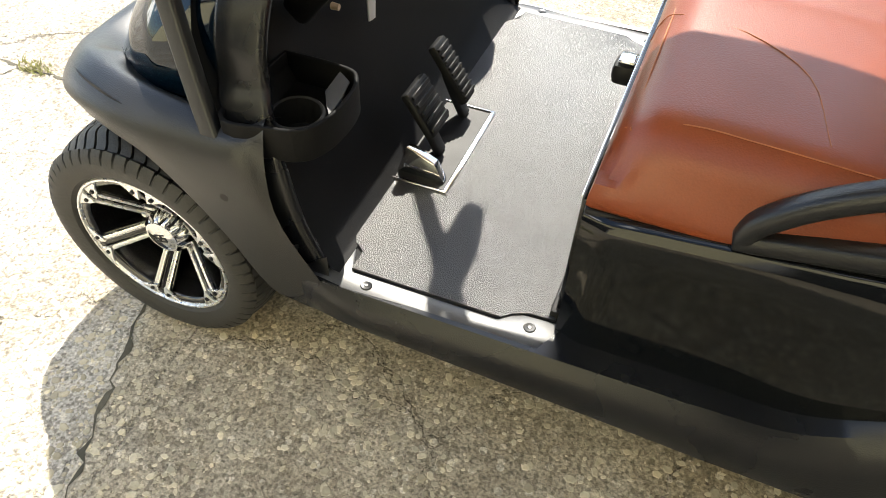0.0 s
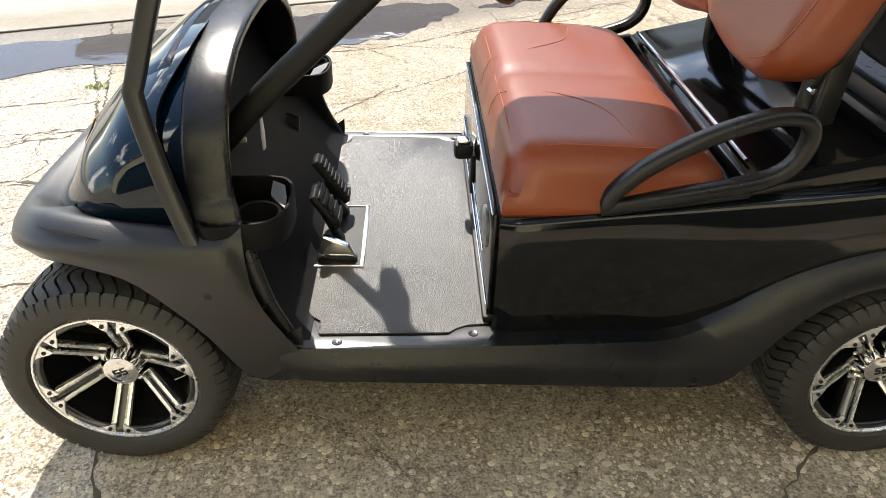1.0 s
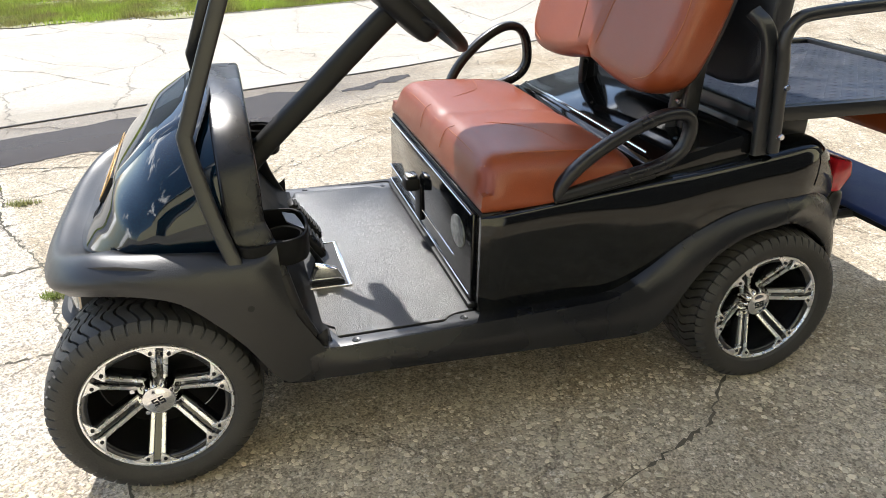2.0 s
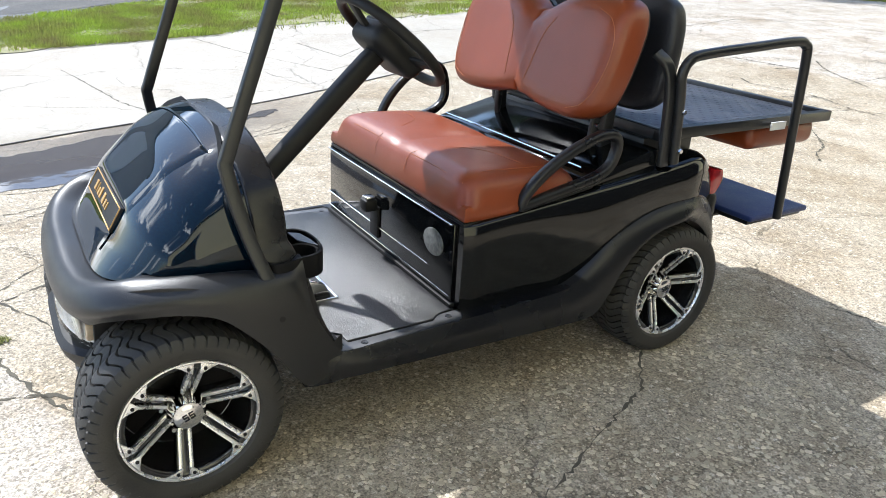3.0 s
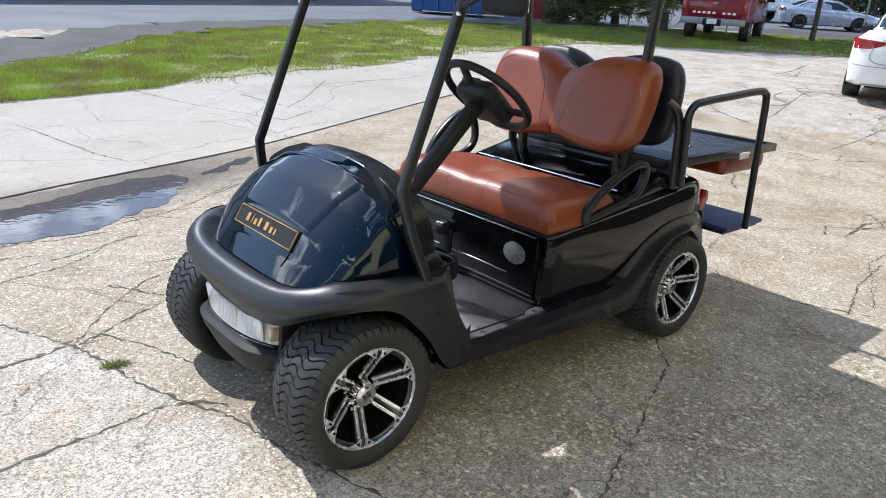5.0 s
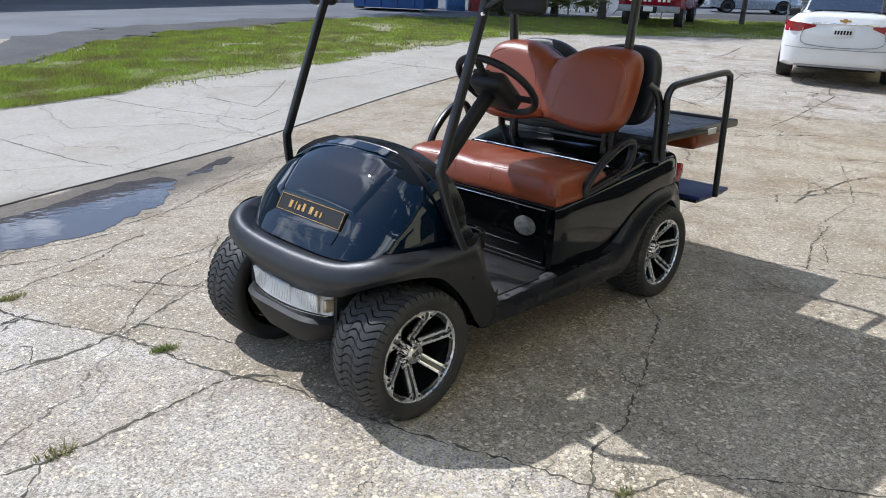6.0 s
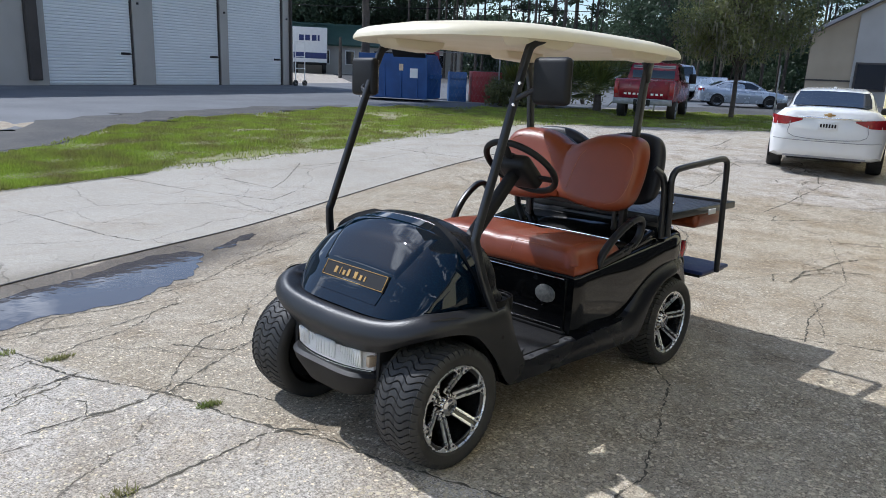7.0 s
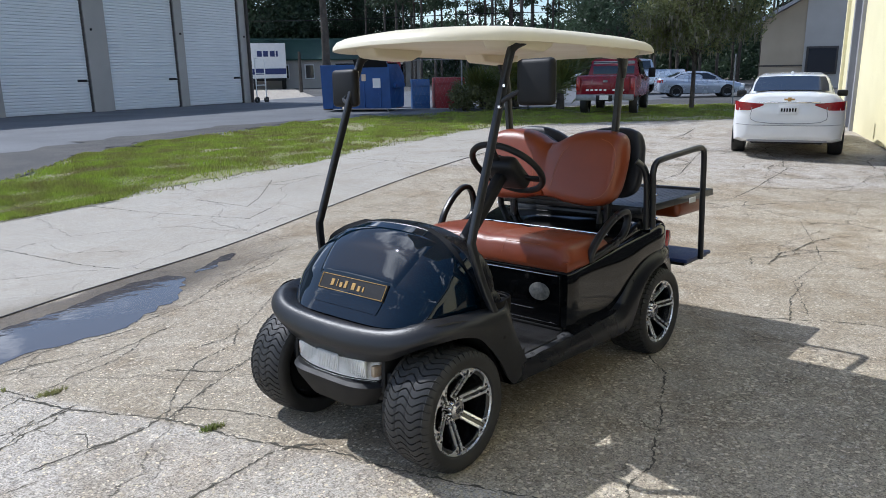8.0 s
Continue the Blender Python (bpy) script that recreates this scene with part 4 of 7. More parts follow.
# rear body: one glossy shell from the seat base to the tail
TOP = [(0.79, 0.612), (0.975, 0.630), (1.31, 0.672), (1.6, 0.708), (1.74, 0.728), (1.80, 0.722), (1.86, 0.650), (1.90, 0.560)]
LOW = [(0.79, 0.340), (1.10, 0.345), (1.20, 0.360), (1.30, 0.425), (1.40, 0.490), (1.535, 0.532), (1.70, 0.545), (1.80, 0.535), (1.90, 0.500)]


TIGHT = ((0.0, 0.486), (0.12, 0.488), (0.3, 0.490), (0.5, 0.491), (0.76, 0.4915), (0.92, 0.491), (0.965, 0.487), (0.99, 0.476), (1.0, 0.452))
BROAD = ((0.0, 0.484), (0.12, 0.487), (0.3, 0.490), (0.5, 0.492), (0.70, 0.491), (0.84, 0.486), (0.92, 0.477), (0.97, 0.463), (1.0, 0.442))


def body_section(x):
    top, low = smooth_table(TOP, x), smooth_table(LOW, x)
    pull = 0.0 if x > 0.83 else (0.83 - x) * 0.35
    taper = 0.0 if x < 1.72 else (x - 1.72) * 0.40
    swell = 0.016 * min(1.0, max(0.0, (x - 1.0) / 0.4))
    w = min(1.0, max(0.0, (x - 0.98) / 0.40))
    w = w * w * (3 - 2 * w)
    half = []
    for (v0, y0), (v1, y1) in zip(TIGHT, BROAD):
        v, y = v0 + (v1 - v0) * w, y0 + (y1 - y0) * w
        half.append((y - pull - taper + swell, low + (top - low) * v))
    flat = [(0.30, top + 0.002), (0.0, top + 0.004)]
    return half + flat


bm = bmesh.new()
loops = []
for x in (0.79, 0.796, 0.81, 0.83, 0.87, 0.92, 0.98, 1.05, 1.12, 1.18, 1.22, 1.26, 1.30, 1.34, 1.38, 1.43, 1.48, 1.54, 1.60, 1.66, 1.70, 1.74, 1.77, 1.80, 1.83, 1.86, 1.88, 1.90):
    sec = body_section(x)
    loops.append([Vector((x, -y, z)) for y, z in sec] + [Vector((x, y, z)) for y, z in reversed(sec[:-1])])
rings(bm, loops, True, True)
fix(bm)
part("rear_body", bm, paint_black, cart, "glossy black rear body", sharp=50)
# seat base front: panel lines and trim
bm = bmesh.new()
box(bm, (0.786, 0.01, 0.475), (0.012, 0.90, 0.255), 0.004)
base_panel = part("seat_base_panel", bm, paint_black, cart, "glossy black seat base panel")
for z, y0, y1 in ((0.372, -0.43, 0.47), (0.425, -0.30, 0.47), (0.598, -0.43, 0.47)):
    bm = bmesh.new()
    sweep(bm, [(0.7790, y0, z), (0.7790, y1, z)], circle(0.0022, 8))
    part("trim_line", bm, chrome, base_panel, "thin bright trim line")
bm = bmesh.new()
box(bm, (0.783, 0.01, 0.347), (0.022, 0.92, 0.016), 0.004)
part("kick_trim", bm, plastic_dark, base_panel)
bm = bmesh.new()
slab(bm, [(-0.332 + 0.056 * math.cos(2 * math.pi * k / 32), 0.512 + 0.042 * math.sin(2 * math.pi * k / 32)) for k in range(32)], 0.7755, 0.7815, "x", 0.001)
part("oval_badge", bm, badge_white, base_panel, "oval silver printed badge")
# direction lever
bm = bmesh.new()
slab(bm, [(0.032, 0.385), (0.092, 0.385), (0.095, 0.50), (0.029, 0.50)], 0.772, 0.783, "x", 0.004)
lever = part("direction_lever", bm, plastic_dark, cart, "black direction lever with chrome top")
bm = bmesh.new()
box(bm, (0.752, 0.062, 0.505), (0.05, 0.055, 0.045), 0.012)
part("lever_knob", bm, plastic_dark, lever)
bm = bmesh.new()
box(bm, (0.752, 0.062, 0.531), (0.034, 0.040, 0.010), 0.004)
part("lever_cap", bm, chrome, lever, "chrome knob top")

# side skirt: the rocker that runs on into the rear fender flare
SKIRT_LOW = [(0.285, 0.262), (0.33, 0.254), (0.45, 0.260), (0.62, 0.256), (0.80, 0.250), (0.95, 0.245), (1.10, 0.240), (1.265, 0.244), (1.325, 0.300), (1.380, 0.385), (1.450, 0.460), (1.55, 0.508), (1.67, 0.513), (1.78, 0.470), (1.86, 0.405), (1.885, 0.352)]
SKIRT_TOP = [(0.285, 0.300), (0.33, 0.336), (0.45, 0.338), (0.62, 0.341), (0.80, 0.345), (0.93, 0.350), (1.05, 0.354), (1.16, 0.364), (1.262, 0.420), (1.375, 0.506), (1.52, 0.566), (1.68, 0.585), (1.80, 0.570), (1.89, 0.510), (1.925, 0.43), (1.935, 0.352)]
ROCKER_Y = ((0.03, 0.522), (0.0, 0.533), (0.22, 0.548), (0.60, 0.558), (0.94, 0.552), (1.0, 0.538), (0.96, 0.48), (0.80, 0.44))
FLARE_Y = ((0.0, 0.492), (0.12, 0.511), (0.40, 0.534), (0.75, 0.546), (1.0, 0.546), (0.95, 0.530), (0.90, 0.44), (0.70, 0.30))
for s in (-1, 1):
    lip = curve_points([(x, 0, z) for x, z in SKIRT_LOW], 6)
    top = curve_points([(x, 0, z) for x, z in SKIRT_TOP], 6)
    loops = []
    for p, q in zip(lip, top):
        w = min(1.0, max(0.0, (q.x - 1.02) / 0.38))
        w = w * w * (3 - 2 * w)
        taper = 0.0 if q.x < 1.75 else (q.x - 1.75) * 0.35
        loop = []
        for (d0, y0), (d1, y1) in zip(ROCKER_Y, FLARE_Y):
            if y0 == 0.522 and q.x > 0.79:
                y0 = 0.47
            y0 = min(y0, 0.534 + 0.16 * max(0.0, q.x - 0.33))
            c = q.lerp(p, d0 + (d1 - d0) * w)
            loop.append(Vector((c.x, s * (y0 + (y1 - y0) * w - taper), c.z)))
        loops.append(loop)
    bm = bmesh.new()
    rings(bm, loops, False, False)
    fix(bm)
    part("side_skirt", bm, plastic, cart, "matte black rocker and flared rear fender", sharp=50)
    bm = bmesh.new()
    slab(bm, [(1.22, 0.26), (1.40, 0.46), (1.55, 0.50), (1.75, 0.49), (1.86, 0.38), (1.89, 0.55), (1.30, 0.50), (1.1, 0.36), (1.1, 0.27)], s * 0.29, s * 0.31, "y")
    part("rear_liner", bm, plastic_dark, cart)
    bm = bmesh.new()
    slab(bm, [(1.862, 0.555), (1.905, 0.552), (1.935, 0.600), (1.925, 0.645), (1.870, 0.650)], s * 0.345, s * 0.448, "y", 0.008)
    part("tail_light", bm, red_lens, cart, "red tail light")
bm = bmesh.new()
box(bm, (1.90, 0, 0.46), (0.07, 0.90, 0.20), 0.03, 3)
part("rear_bumper", bm, plastic, cart)
bm = bmesh.new()
box(bm, (1.0, 0, 0.27), (1.6, 0.50, 0.08), 0.01)
part("chassis", bm, plastic_dark, cart)

# seat cushion
def cushion_mesh():
    bm = bmesh.new()
    nu, nv = 60, 30
    def pt(u, v):
        # u across, v front to back
        y = 0.470 * math.copysign(min(1, abs(u)) ** 1.0, u)
        x = 1.020 + 0.226 * v
        edge_u, edge_v = max(0.0, (abs(u) - 0.80) / 0.20), max(0.0, (abs(v) - 0.62) / 0.38)
        e = min(1.0, (edge_u ** 2.2 + edge_v ** 2.2) ** (1 / 2.2))
        drop = 1 - math.sqrt(max(0.0, 1 - e * e))
        crown = 0.016 * (1 - v * v) * (1 - (abs(u) - 0.45) ** 2 * 1.6) - 0.004 * max(0.0, 1 - abs(u) * 9)
        z = 0.728 + crown - 0.010 * v - 0.078 * drop
        if v < -0.6:
            x -= 0.012 * (1 - drop)
        return Vector((x, y, z))
    top = [[pt(-1 + 2 * i / nu, -1 + 2 * j / nv) for i in range(nu + 1)] for j in range(nv + 1)]
    rows = [[bm.verts.new(p) for p in row] for row in top]
    for r0, r1 in zip(rows, rows[1:]):
        for i in range(nu):
            bm.faces.new((r0[i], r0[i + 1], r1[i + 1], r1[i]))
    rim = [rows[0][i] for i in range(nu + 1)] + [rows[j][nu] for j in range(1, nv + 1)] + [rows[nv][i] for i in range(nu - 1, -1, -1)] + [rows[j][0] for j in range(nv - 1, 0, -1)]
    last = rim
    for drop, grow in ((0.020, 0.004), (0.036, 0.004), (0.046, -0.004)):
        nxt = []
        for v in rim:
            c = Vector((1.02, 0, 0))
            d = Vector((v.co.x - c.x, v.co.y, 0))
            k = Vector((math.copysign(1, d.x) if abs(d.x) > 0.2 else 0, math.copysign(1, d.y) if abs(d.y) > 0.44 else 0, 0))
            base = max(0.612, v.co.z - drop)
            nxt.append(bm.verts.new((v.co.x + k.x * grow, v.co.y + k.y * grow, base if drop < 0.04 else 0.612)))
        for i in range(len(rim)):
            j = (i + 1) % len(rim)
            bm.faces.new((last[i], last[j], nxt[j], nxt[i]))
        last = nxt
    bm.faces.new(last)
    bmesh.ops.recalc_face_normals(bm, faces=bm.faces)
    return bm, pt


bm, cushion_pt = cushion_mesh()
cushion = part("seat_cushion", bm, vinyl, cart, "saddle-brown vinyl bench cushion", sharp=60)


def seam(points, r, parent, name="stitching", material=None):
    part(name, tube(points, r, 6, 4), material or thread, parent)


for s in (-1, 1):
    seam([cushion_pt(s * 0.86, v) + Vector((0, 0, 0.0005)) for v in (-0.90, -0.6, -0.2, 0.2, 0.6, 0.9)], 0.0009, cushion)
    seam([cushion_pt(s * u, v) + Vector((-0.0005, 0, 0.0005)) for u, v in ((0.22, -0.998), (0.23, -0.93), (0.25, -0.8), (0.33, -0.4), (0.50, 0.0), (0.80, 0.15))], 0.0008, cushion)
seam([cushion_pt(u, -0.86) + Vector((0, 0, 0.0005)) for u in (-0.88, -0.6, -0.3, 0, 0.3, 0.6, 0.88)], 0.0013, cushion)
bm = bmesh.new()
box(bm, (1.02, 0, 0.610), (0.462, 0.948, 0.014), 0.006)
part("seat_board", bm, plastic_dark, cart)

# backrests
LOBE = [(0.0, 0.874), (0.06, 0.867), (0.13, 0.852), (0.21, 0.843), (0.30, 0.842), (0.368, 0.856), (0.412, 0.897), (0.429, 0.970), (0.434, 1.060), (0.428, 1.140), (0.400, 1.194), (0.342, 1.217), (0.27, 1.222), (0.20, 1.219), (0.14, 1.207), (0.085, 1.186), (0.035, 1.160), (0.0, 1.152)]


def pad_mesh(face_x, lean, thick, puff, scale=1.0, lift=0.0, reverse=False):
    """A two-lobed pad: flat back, puffed front with a valley between the lobes."""
    rim = [(p.x, p.y) for p in curve_points([(y, z, 0) for y, z in LOBE], 3)]
    middle = [(0.0, rim[-1][1] + (rim[0][1] - rim[-1][1]) * k / 7) for k in range(1, 7)]
    loop = rim + middle
    sign = 1 if reverse else -1

    def depth(y, z):
        d = min(math.hypot(y - a, z - b) for a, b in rim)
        e = min(1.0, d / 0.054)
        return puff * math.sqrt(max(0.0, 1 - (1 - e) ** 2)) * (1 - 0.13 * math.exp(-(y / 0.04) ** 2))

    def place(y, z, d, s):
        zz = 1.03 + (z - 1.03) * scale + lift
        return Vector((face_x + (zz - 0.85) * lean + sign * d, s * y * scale, zz))

    bm = bmesh.new()
    for s in (-1, 1):
        rows = []
        for k in (1.0, 0.975, 0.94, 0.89, 0.82, 0.72, 0.58, 0.40, 0.20, 0.04):
            row = []
            for i, (y, z) in enumerate(loop):
                on_middle = i >= len(rim) or i in (0, len(rim) - 1)
                yy = 0.0 if on_middle and k > 0.99 else 0.225 + (y - 0.225) * k
                zz = 1.03 + (z - 1.03) * k
                if i >= len(rim) and k > 0.99:
                    zz = z
                row.append(bm.verts.new(place(yy, zz, depth(yy, zz), s)))
            rows.append(row)
        n = len(loop)
        for r0, r1 in zip(rows, rows[1:]):
            for i in range(n):
                bm.faces.new((r0[i], r0[(i + 1) % n], r1[(i + 1) % n], r1[i]))
        bm.faces.new(rows[-1])
        back = [[bm.verts.new(place(0.0 if i in (0, len(rim) - 1) else 0.225 + (y - 0.225) * k, 1.03 + (z - 1.03) * k, d, s)) for i, (y, z) in enumerate(rim)]
                for k, d in ((1.0, -thick + 0.022), (0.985, -thick + 0.008), (0.95, -thick))]
        for r0, r1 in zip([rows[0][:len(rim)]] + back, back):
            for i in range(len(rim) - 1):
                bm.faces.new((r0[i], r0[i + 1], r1[i + 1], r1[i]))
        bm.faces.new(back[-1])
    bmesh.ops.remove_doubles(bm, verts=bm.verts, dist=2e-4)
    bmesh.ops.recalc_face_normals(bm, faces=bm.faces)

    def on_face(y, z):
        return place(abs(y), z, depth(abs(y), z) + 0.0006, 1 if y > 0 else -1)
    return bm, on_face


BACK_X, BACK_LEAN = 1.315, 0.30
bm, back_at = pad_mesh(BACK_X, BACK_LEAN, 0.055, 0.062)
backrest = part("backrest", bm, vinyl, cart, "saddle-brown two-lobed vinyl backrest", sharp=60)
for s in (-1, 1):
    seam([back_at(s * y, z) for y, z in ((0.30, 0.880), (0.365, 0.905), (0.398, 0.960), (0.410, 1.040), (0.402, 1.110), (0.370, 1.160), (0.31, 1.182))], 0.0013, backrest)
    seam([back_at(s * y, z) for y, z in ((0.055, 0.93), (0.065, 0.98), (0.075, 1.04), (0.095, 1.10), (0.125, 1.138))], 0.0012, backrest)
bm, _f = pad_mesh(1.604, 0.06, 0.030, 0.028, 0.91, 0.004, True)
rear_back = part("rear_backrest", bm, vinyl, cart, "rear-facing brown backrest", sharp=60)
bm, _f = pad_mesh(1.566, 0.06, 0.046, 0.022, 0.985, 0.01, False)
part("backrest_shell", bm, black_vinyl, rear_back, "black backrest shell", sharp=60)
bm, _f = pad_mesh(BACK_X + 0.060, BACK_LEAN, 0.004, 0.008, 0.94, 0.0, True)
part("front_back_shell", bm, black_vinyl, backrest, "black backrest shell", sharp=60)
# posts that carry the backrests
for s in (-1, 1):
    part("backrest_post", bar([(1.420, s * 0.275, 0.70), (1.422, s * 0.276, 0.80), (1.432, s * 0.278, 0.92), (1.448, s * 0.280, 1.02)], 0.020, 0.030), steel_black, cart)
    bm = bmesh.new()
    lathe(bm, [(0, -0.300), (0.007, -0.300), (0.009, -0.286)], 8, "y", (1.422, 0 if s < 0 else 0.562, 0.81))
    part("bolt", bm, chrome, cart)
part("backrest_rail", bar([(1.428, -0.30, 0.846), (1.428, 0, 0.846), (1.428, 0.36, 0.846)], 0.022, 0.028), steel_black, cart)
# engine cover and hinge bar behind the cushion
bm = bmesh.new()
slab(bm, [(1.250, 0.640), (1.255, 0.694), (1.30, 0.708), (1.42, 0.736), (1.50, 0.756), (1.552, 0.766), (1.556, 0.64)], -0.464, 0.464, "y", 0.018)
part("engine_cover", bm, paint_black, cart, "glossy engine cover behind the seat")
part("hinge_bar", tube([(1.268, -0.41, 0.712), (1.268, 0.0, 0.714), (1.268, 0.41, 0.712)], 0.0045, 8), chrome, cart, "bright hinge bar")

# arm rests
for s in (-1, 1):
    loop = [(0.988, 0.640), (1.002, 0.676), (1.06, 0.734), (1.15, 0.790), (1.245, 0.828), (1.305, 0.832), (1.332, 0.812), (1.336, 0.776), (1.318, 0.730), (1.265, 0.698), (1.15, 0.672), (1.05, 0.652)]
    if s > 0:
        loop = [(x - 0.06 * (z - 0.645) / 0.19, 0.645 + (z - 0.645) * 1.34) for x, z in loop]
    pts = curve_points([(x, s * (0.470 + 0.012 * (z - 0.64) / 0.2), z) for x, z in loop] + [(loop[0][0], s * 0.470, loop[0][1])], 5)[:-1]
    bm = bmesh.new()
    sweep(bm, pts, soft_rect(0.030, 0.036, 0.011), up=(0, 1, 0), wrap=True)
    arm = part("arm_rest", bm, plastic, cart, "matte black looped arm rest")
    bm = bmesh.new()
    slab(bm, [(0.985, 0.622), (1.04, 0.630), (1.26, 0.664), (1.27, 0.690), (1.20, 0.680), (1.05, 0.656), (0.99, 0.640)], s * 0.452, s * 0.480, "y", 0.006)
    part("arm_rest_foot", bm, plastic, arm)

# struts and roof
for s in (-1, 1):
    pts = [(0.236, s * 0.523, 0.520), (0.208, s * 0.507, 0.580), (0.170, s * 0.480, 0.70), (0.142, s * 0.457, 0.835), (0.152, s * 0.450, 0.885), (0.240, s * 0.446, 1.12), (0.330, s * 0.440, 1.36), (0.402, s * 0.434, 1.545), (0.440, s * 0.430, 1.590), (0.52, s * 0.425, 1.612)]
    strut = part("front_strut", bar(pts, 0.024, 0.033, 0.006, 6, up=(1, 0, 0)), steel_black, cart, "black steel roof strut")
    for z in (1.36, 1.44):
        x = 0.330 + (z - 1.36) * 0.39
        bm = bmesh.new()
        lathe(bm, [(0, -0.018), (0.006, -0.018), (0.008, -0.012)], 8, "x", (x, s * 0.452, z))
        part("bolt", bm, chrome, strut)
    pts = [(1.452, s * 0.300, 0.70), (1.452, s * 0.312, 0.95), (1.450, s * 0.336, 1.24), (1.448, s * 0.352, 1.45), (1.440, s * 0.372, 1.560), (1.425, s * 0.385, 1.612)]
    part("rear_strut", bar(pts, 0.026, 0.046, 0.006, 6, up=(1, 0, 0)), steel_black, cart, "black steel roof strut")
    bm = bmesh.new()
    slab(bm, [(1.435, 1.48), (1.462, 1.48), (1.49, 1.60), (1.38, 1.60)], s * 0.362, s * 0.378, "y", 0.003)
    part("strut_gusset", bm, steel_black, cart)


def roof_mesh():
    bm = bmesh.new()
    cx, hx, hy = 0.965, 0.700, 0.505
    n = 72
    def outline(k, power=6.5):
        out = []
        for i in range(n):
            a = 2 * math.pi * i / n
            c, s_ = math.cos(a), math.sin(a)
            u, w = math.copysign(abs(c) ** (2 / power), c), math.copysign(abs(s_) ** (2 / power), s_)
            bow = (1 - w * w) * (0.19 if u < 0 else 0.04) * abs(u) ** 1.5
            out.append((cx + k * (hx * u + math.copysign(bow, u)), hy * k * w))
        return out
    def sag(x, y):
        return 0.008 - 0.010 * ((x - cx) / (hx + (0.16 if x < cx else 0))) ** 2 - 0.006 * (y / hy) ** 2
    loops = []
    for k, z in ((0.90, 1.624), (0.955, 1.614), (0.990, 1.605), (1.0, 1.608), (0.998, 1.622), (0.980, 1.641), (0.945, 1.653), (0.84, 1.668), (0.65, 1.680), (0.4, 1.686), (0.15, 1.688)):
        loops.append([Vector((x, y, z + sag(x, y))) for x, y in outline(k)])
    rings(bm, [l for l in loops])
    return fix(bm)


roof = part("roof", roof_mesh(), cream, cart, "cream moulded plastic roof", sharp=40)
for s in (-1, 1):
    for x in (0.54, 1.33):
        bm = bmesh.new()
        slab(bm, [(x - 0.17, 1.640), (x - 0.13, 1.584), (x + 0.10, 1.574), (x + 0.16, 1.598), (x + 0.18, 1.640)], s * 0.31, s * 0.44, "y", 0.012)
        part("roof_grip", bm, cream, roof, "moulded hand grip")

# mirrors on the front struts
for s, out in ((-1, 0.590), (1, 0.486)):
    bm = bmesh.new()
    box(bm, (0.362, s * out, 1.450), (0.042, 0.165, 0.172), 0.020, 3)
    mirror = part("side_mirror", bm, plastic_dark, cart, "large black side mirror")
    bm = bmesh.new()
    box(bm, (0.3835, s * out, 1.450), (0.004, 0.145, 0.152), 0.001, 1)
    part("mirror_glass", bm, chrome, mirror)
    part("mirror_arm", tube([(0.335, s * 0.445, 1.38), (0.345, s * 0.48, 1.40), (0.355, s * (out - 0.04), 1.43)], 0.010, 8), steel_black, mirror)

# steering
axis = Vector((0.66, 0.0, 0.75)).normalized()
hub_at = Vector((0.676, -0.222, 1.085))
part("steering_column", bar([(0.215, -0.235, 0.655), (0.30, -0.235, 0.748), (0.45, -0.232, 0.890), (0.60, -0.226, 1.030), (0.652, -0.223, 1.070)], 0.052, 0.052, 0.016, 4), plastic_dark, cart, "black steering column")
basis = axis.to_track_quat("Z", "Y").to_matrix()
bm = bmesh.new()
sweep(bm, [hub_at + basis @ Vector((0.170 * math.cos(2 * math.pi * k / 56), 0.170 * math.sin(2 * math.pi * k / 56), 0)) for k in range(56)], circle(0.0145, 10), up=axis, wrap=True)
steer = part("steering_wheel", bm, plastic_dark, cart, "black steering wheel")
for a in (90, 205, 335):
    d = basis @ Vector((math.cos(radians(a)), math.sin(radians(a)), 0))
    part("wheel_spoke", bar([hub_at - axis * 0.022 + d * 0.03, hub_at - axis * 0.018 + d * 0.09, hub_at + d * 0.165], 0.034, 0.014, 0.005, 4, up=axis), plastic_dark, steer)
bm = bmesh.new()
box(bm, (-0.01, 0, -0.022), (0.17, 0.18, 0.075), 0.030, 3)
for v in bm.verts:
    v.co = hub_at + basis @ v.co
part("wheel_pad", bm, plastic_dark, steer)
bm = bmesh.new()
box(bm, (0.0, 0.0, 0.022), (0.085, 0.115, 0.020), 0.006, 2)
for v in bm.verts:
    v.co = hub_at + basis @ (v.co + Vector((0.06, 0, 0)))
part("clip_board", bm, plastic_dark, steer)
# ignition key and indicator on the dash
bm = bmesh.new()
lathe(bm, [(0, 0.262), (0.011, 0.262), (0.013, 0.255)], 16, "x", (0.0, -0.06, 0.655))
part("ignition_switch", bm, chrome, cart)
bm = bmesh.new()
slab(bm, [(-0.075, 0.560), (-0.050, 0.556), (-0.046, 0.60), (-0.056, 0.645), (-0.068, 0.645), (-0.078, 0.60)], 0.262, 0.266, "x", 0.001)
part("key_tag", bm, sign_white, cart, "key with a white tag")
bm = bmesh.new()
lathe(bm, [(0, 0.247), (0.006, 0.247), (0.007, 0.232)], 12, "x", (0.0, -0.155, 0.625))
part("warning_lamp", bm, amber, cart, "small amber warning lamp")

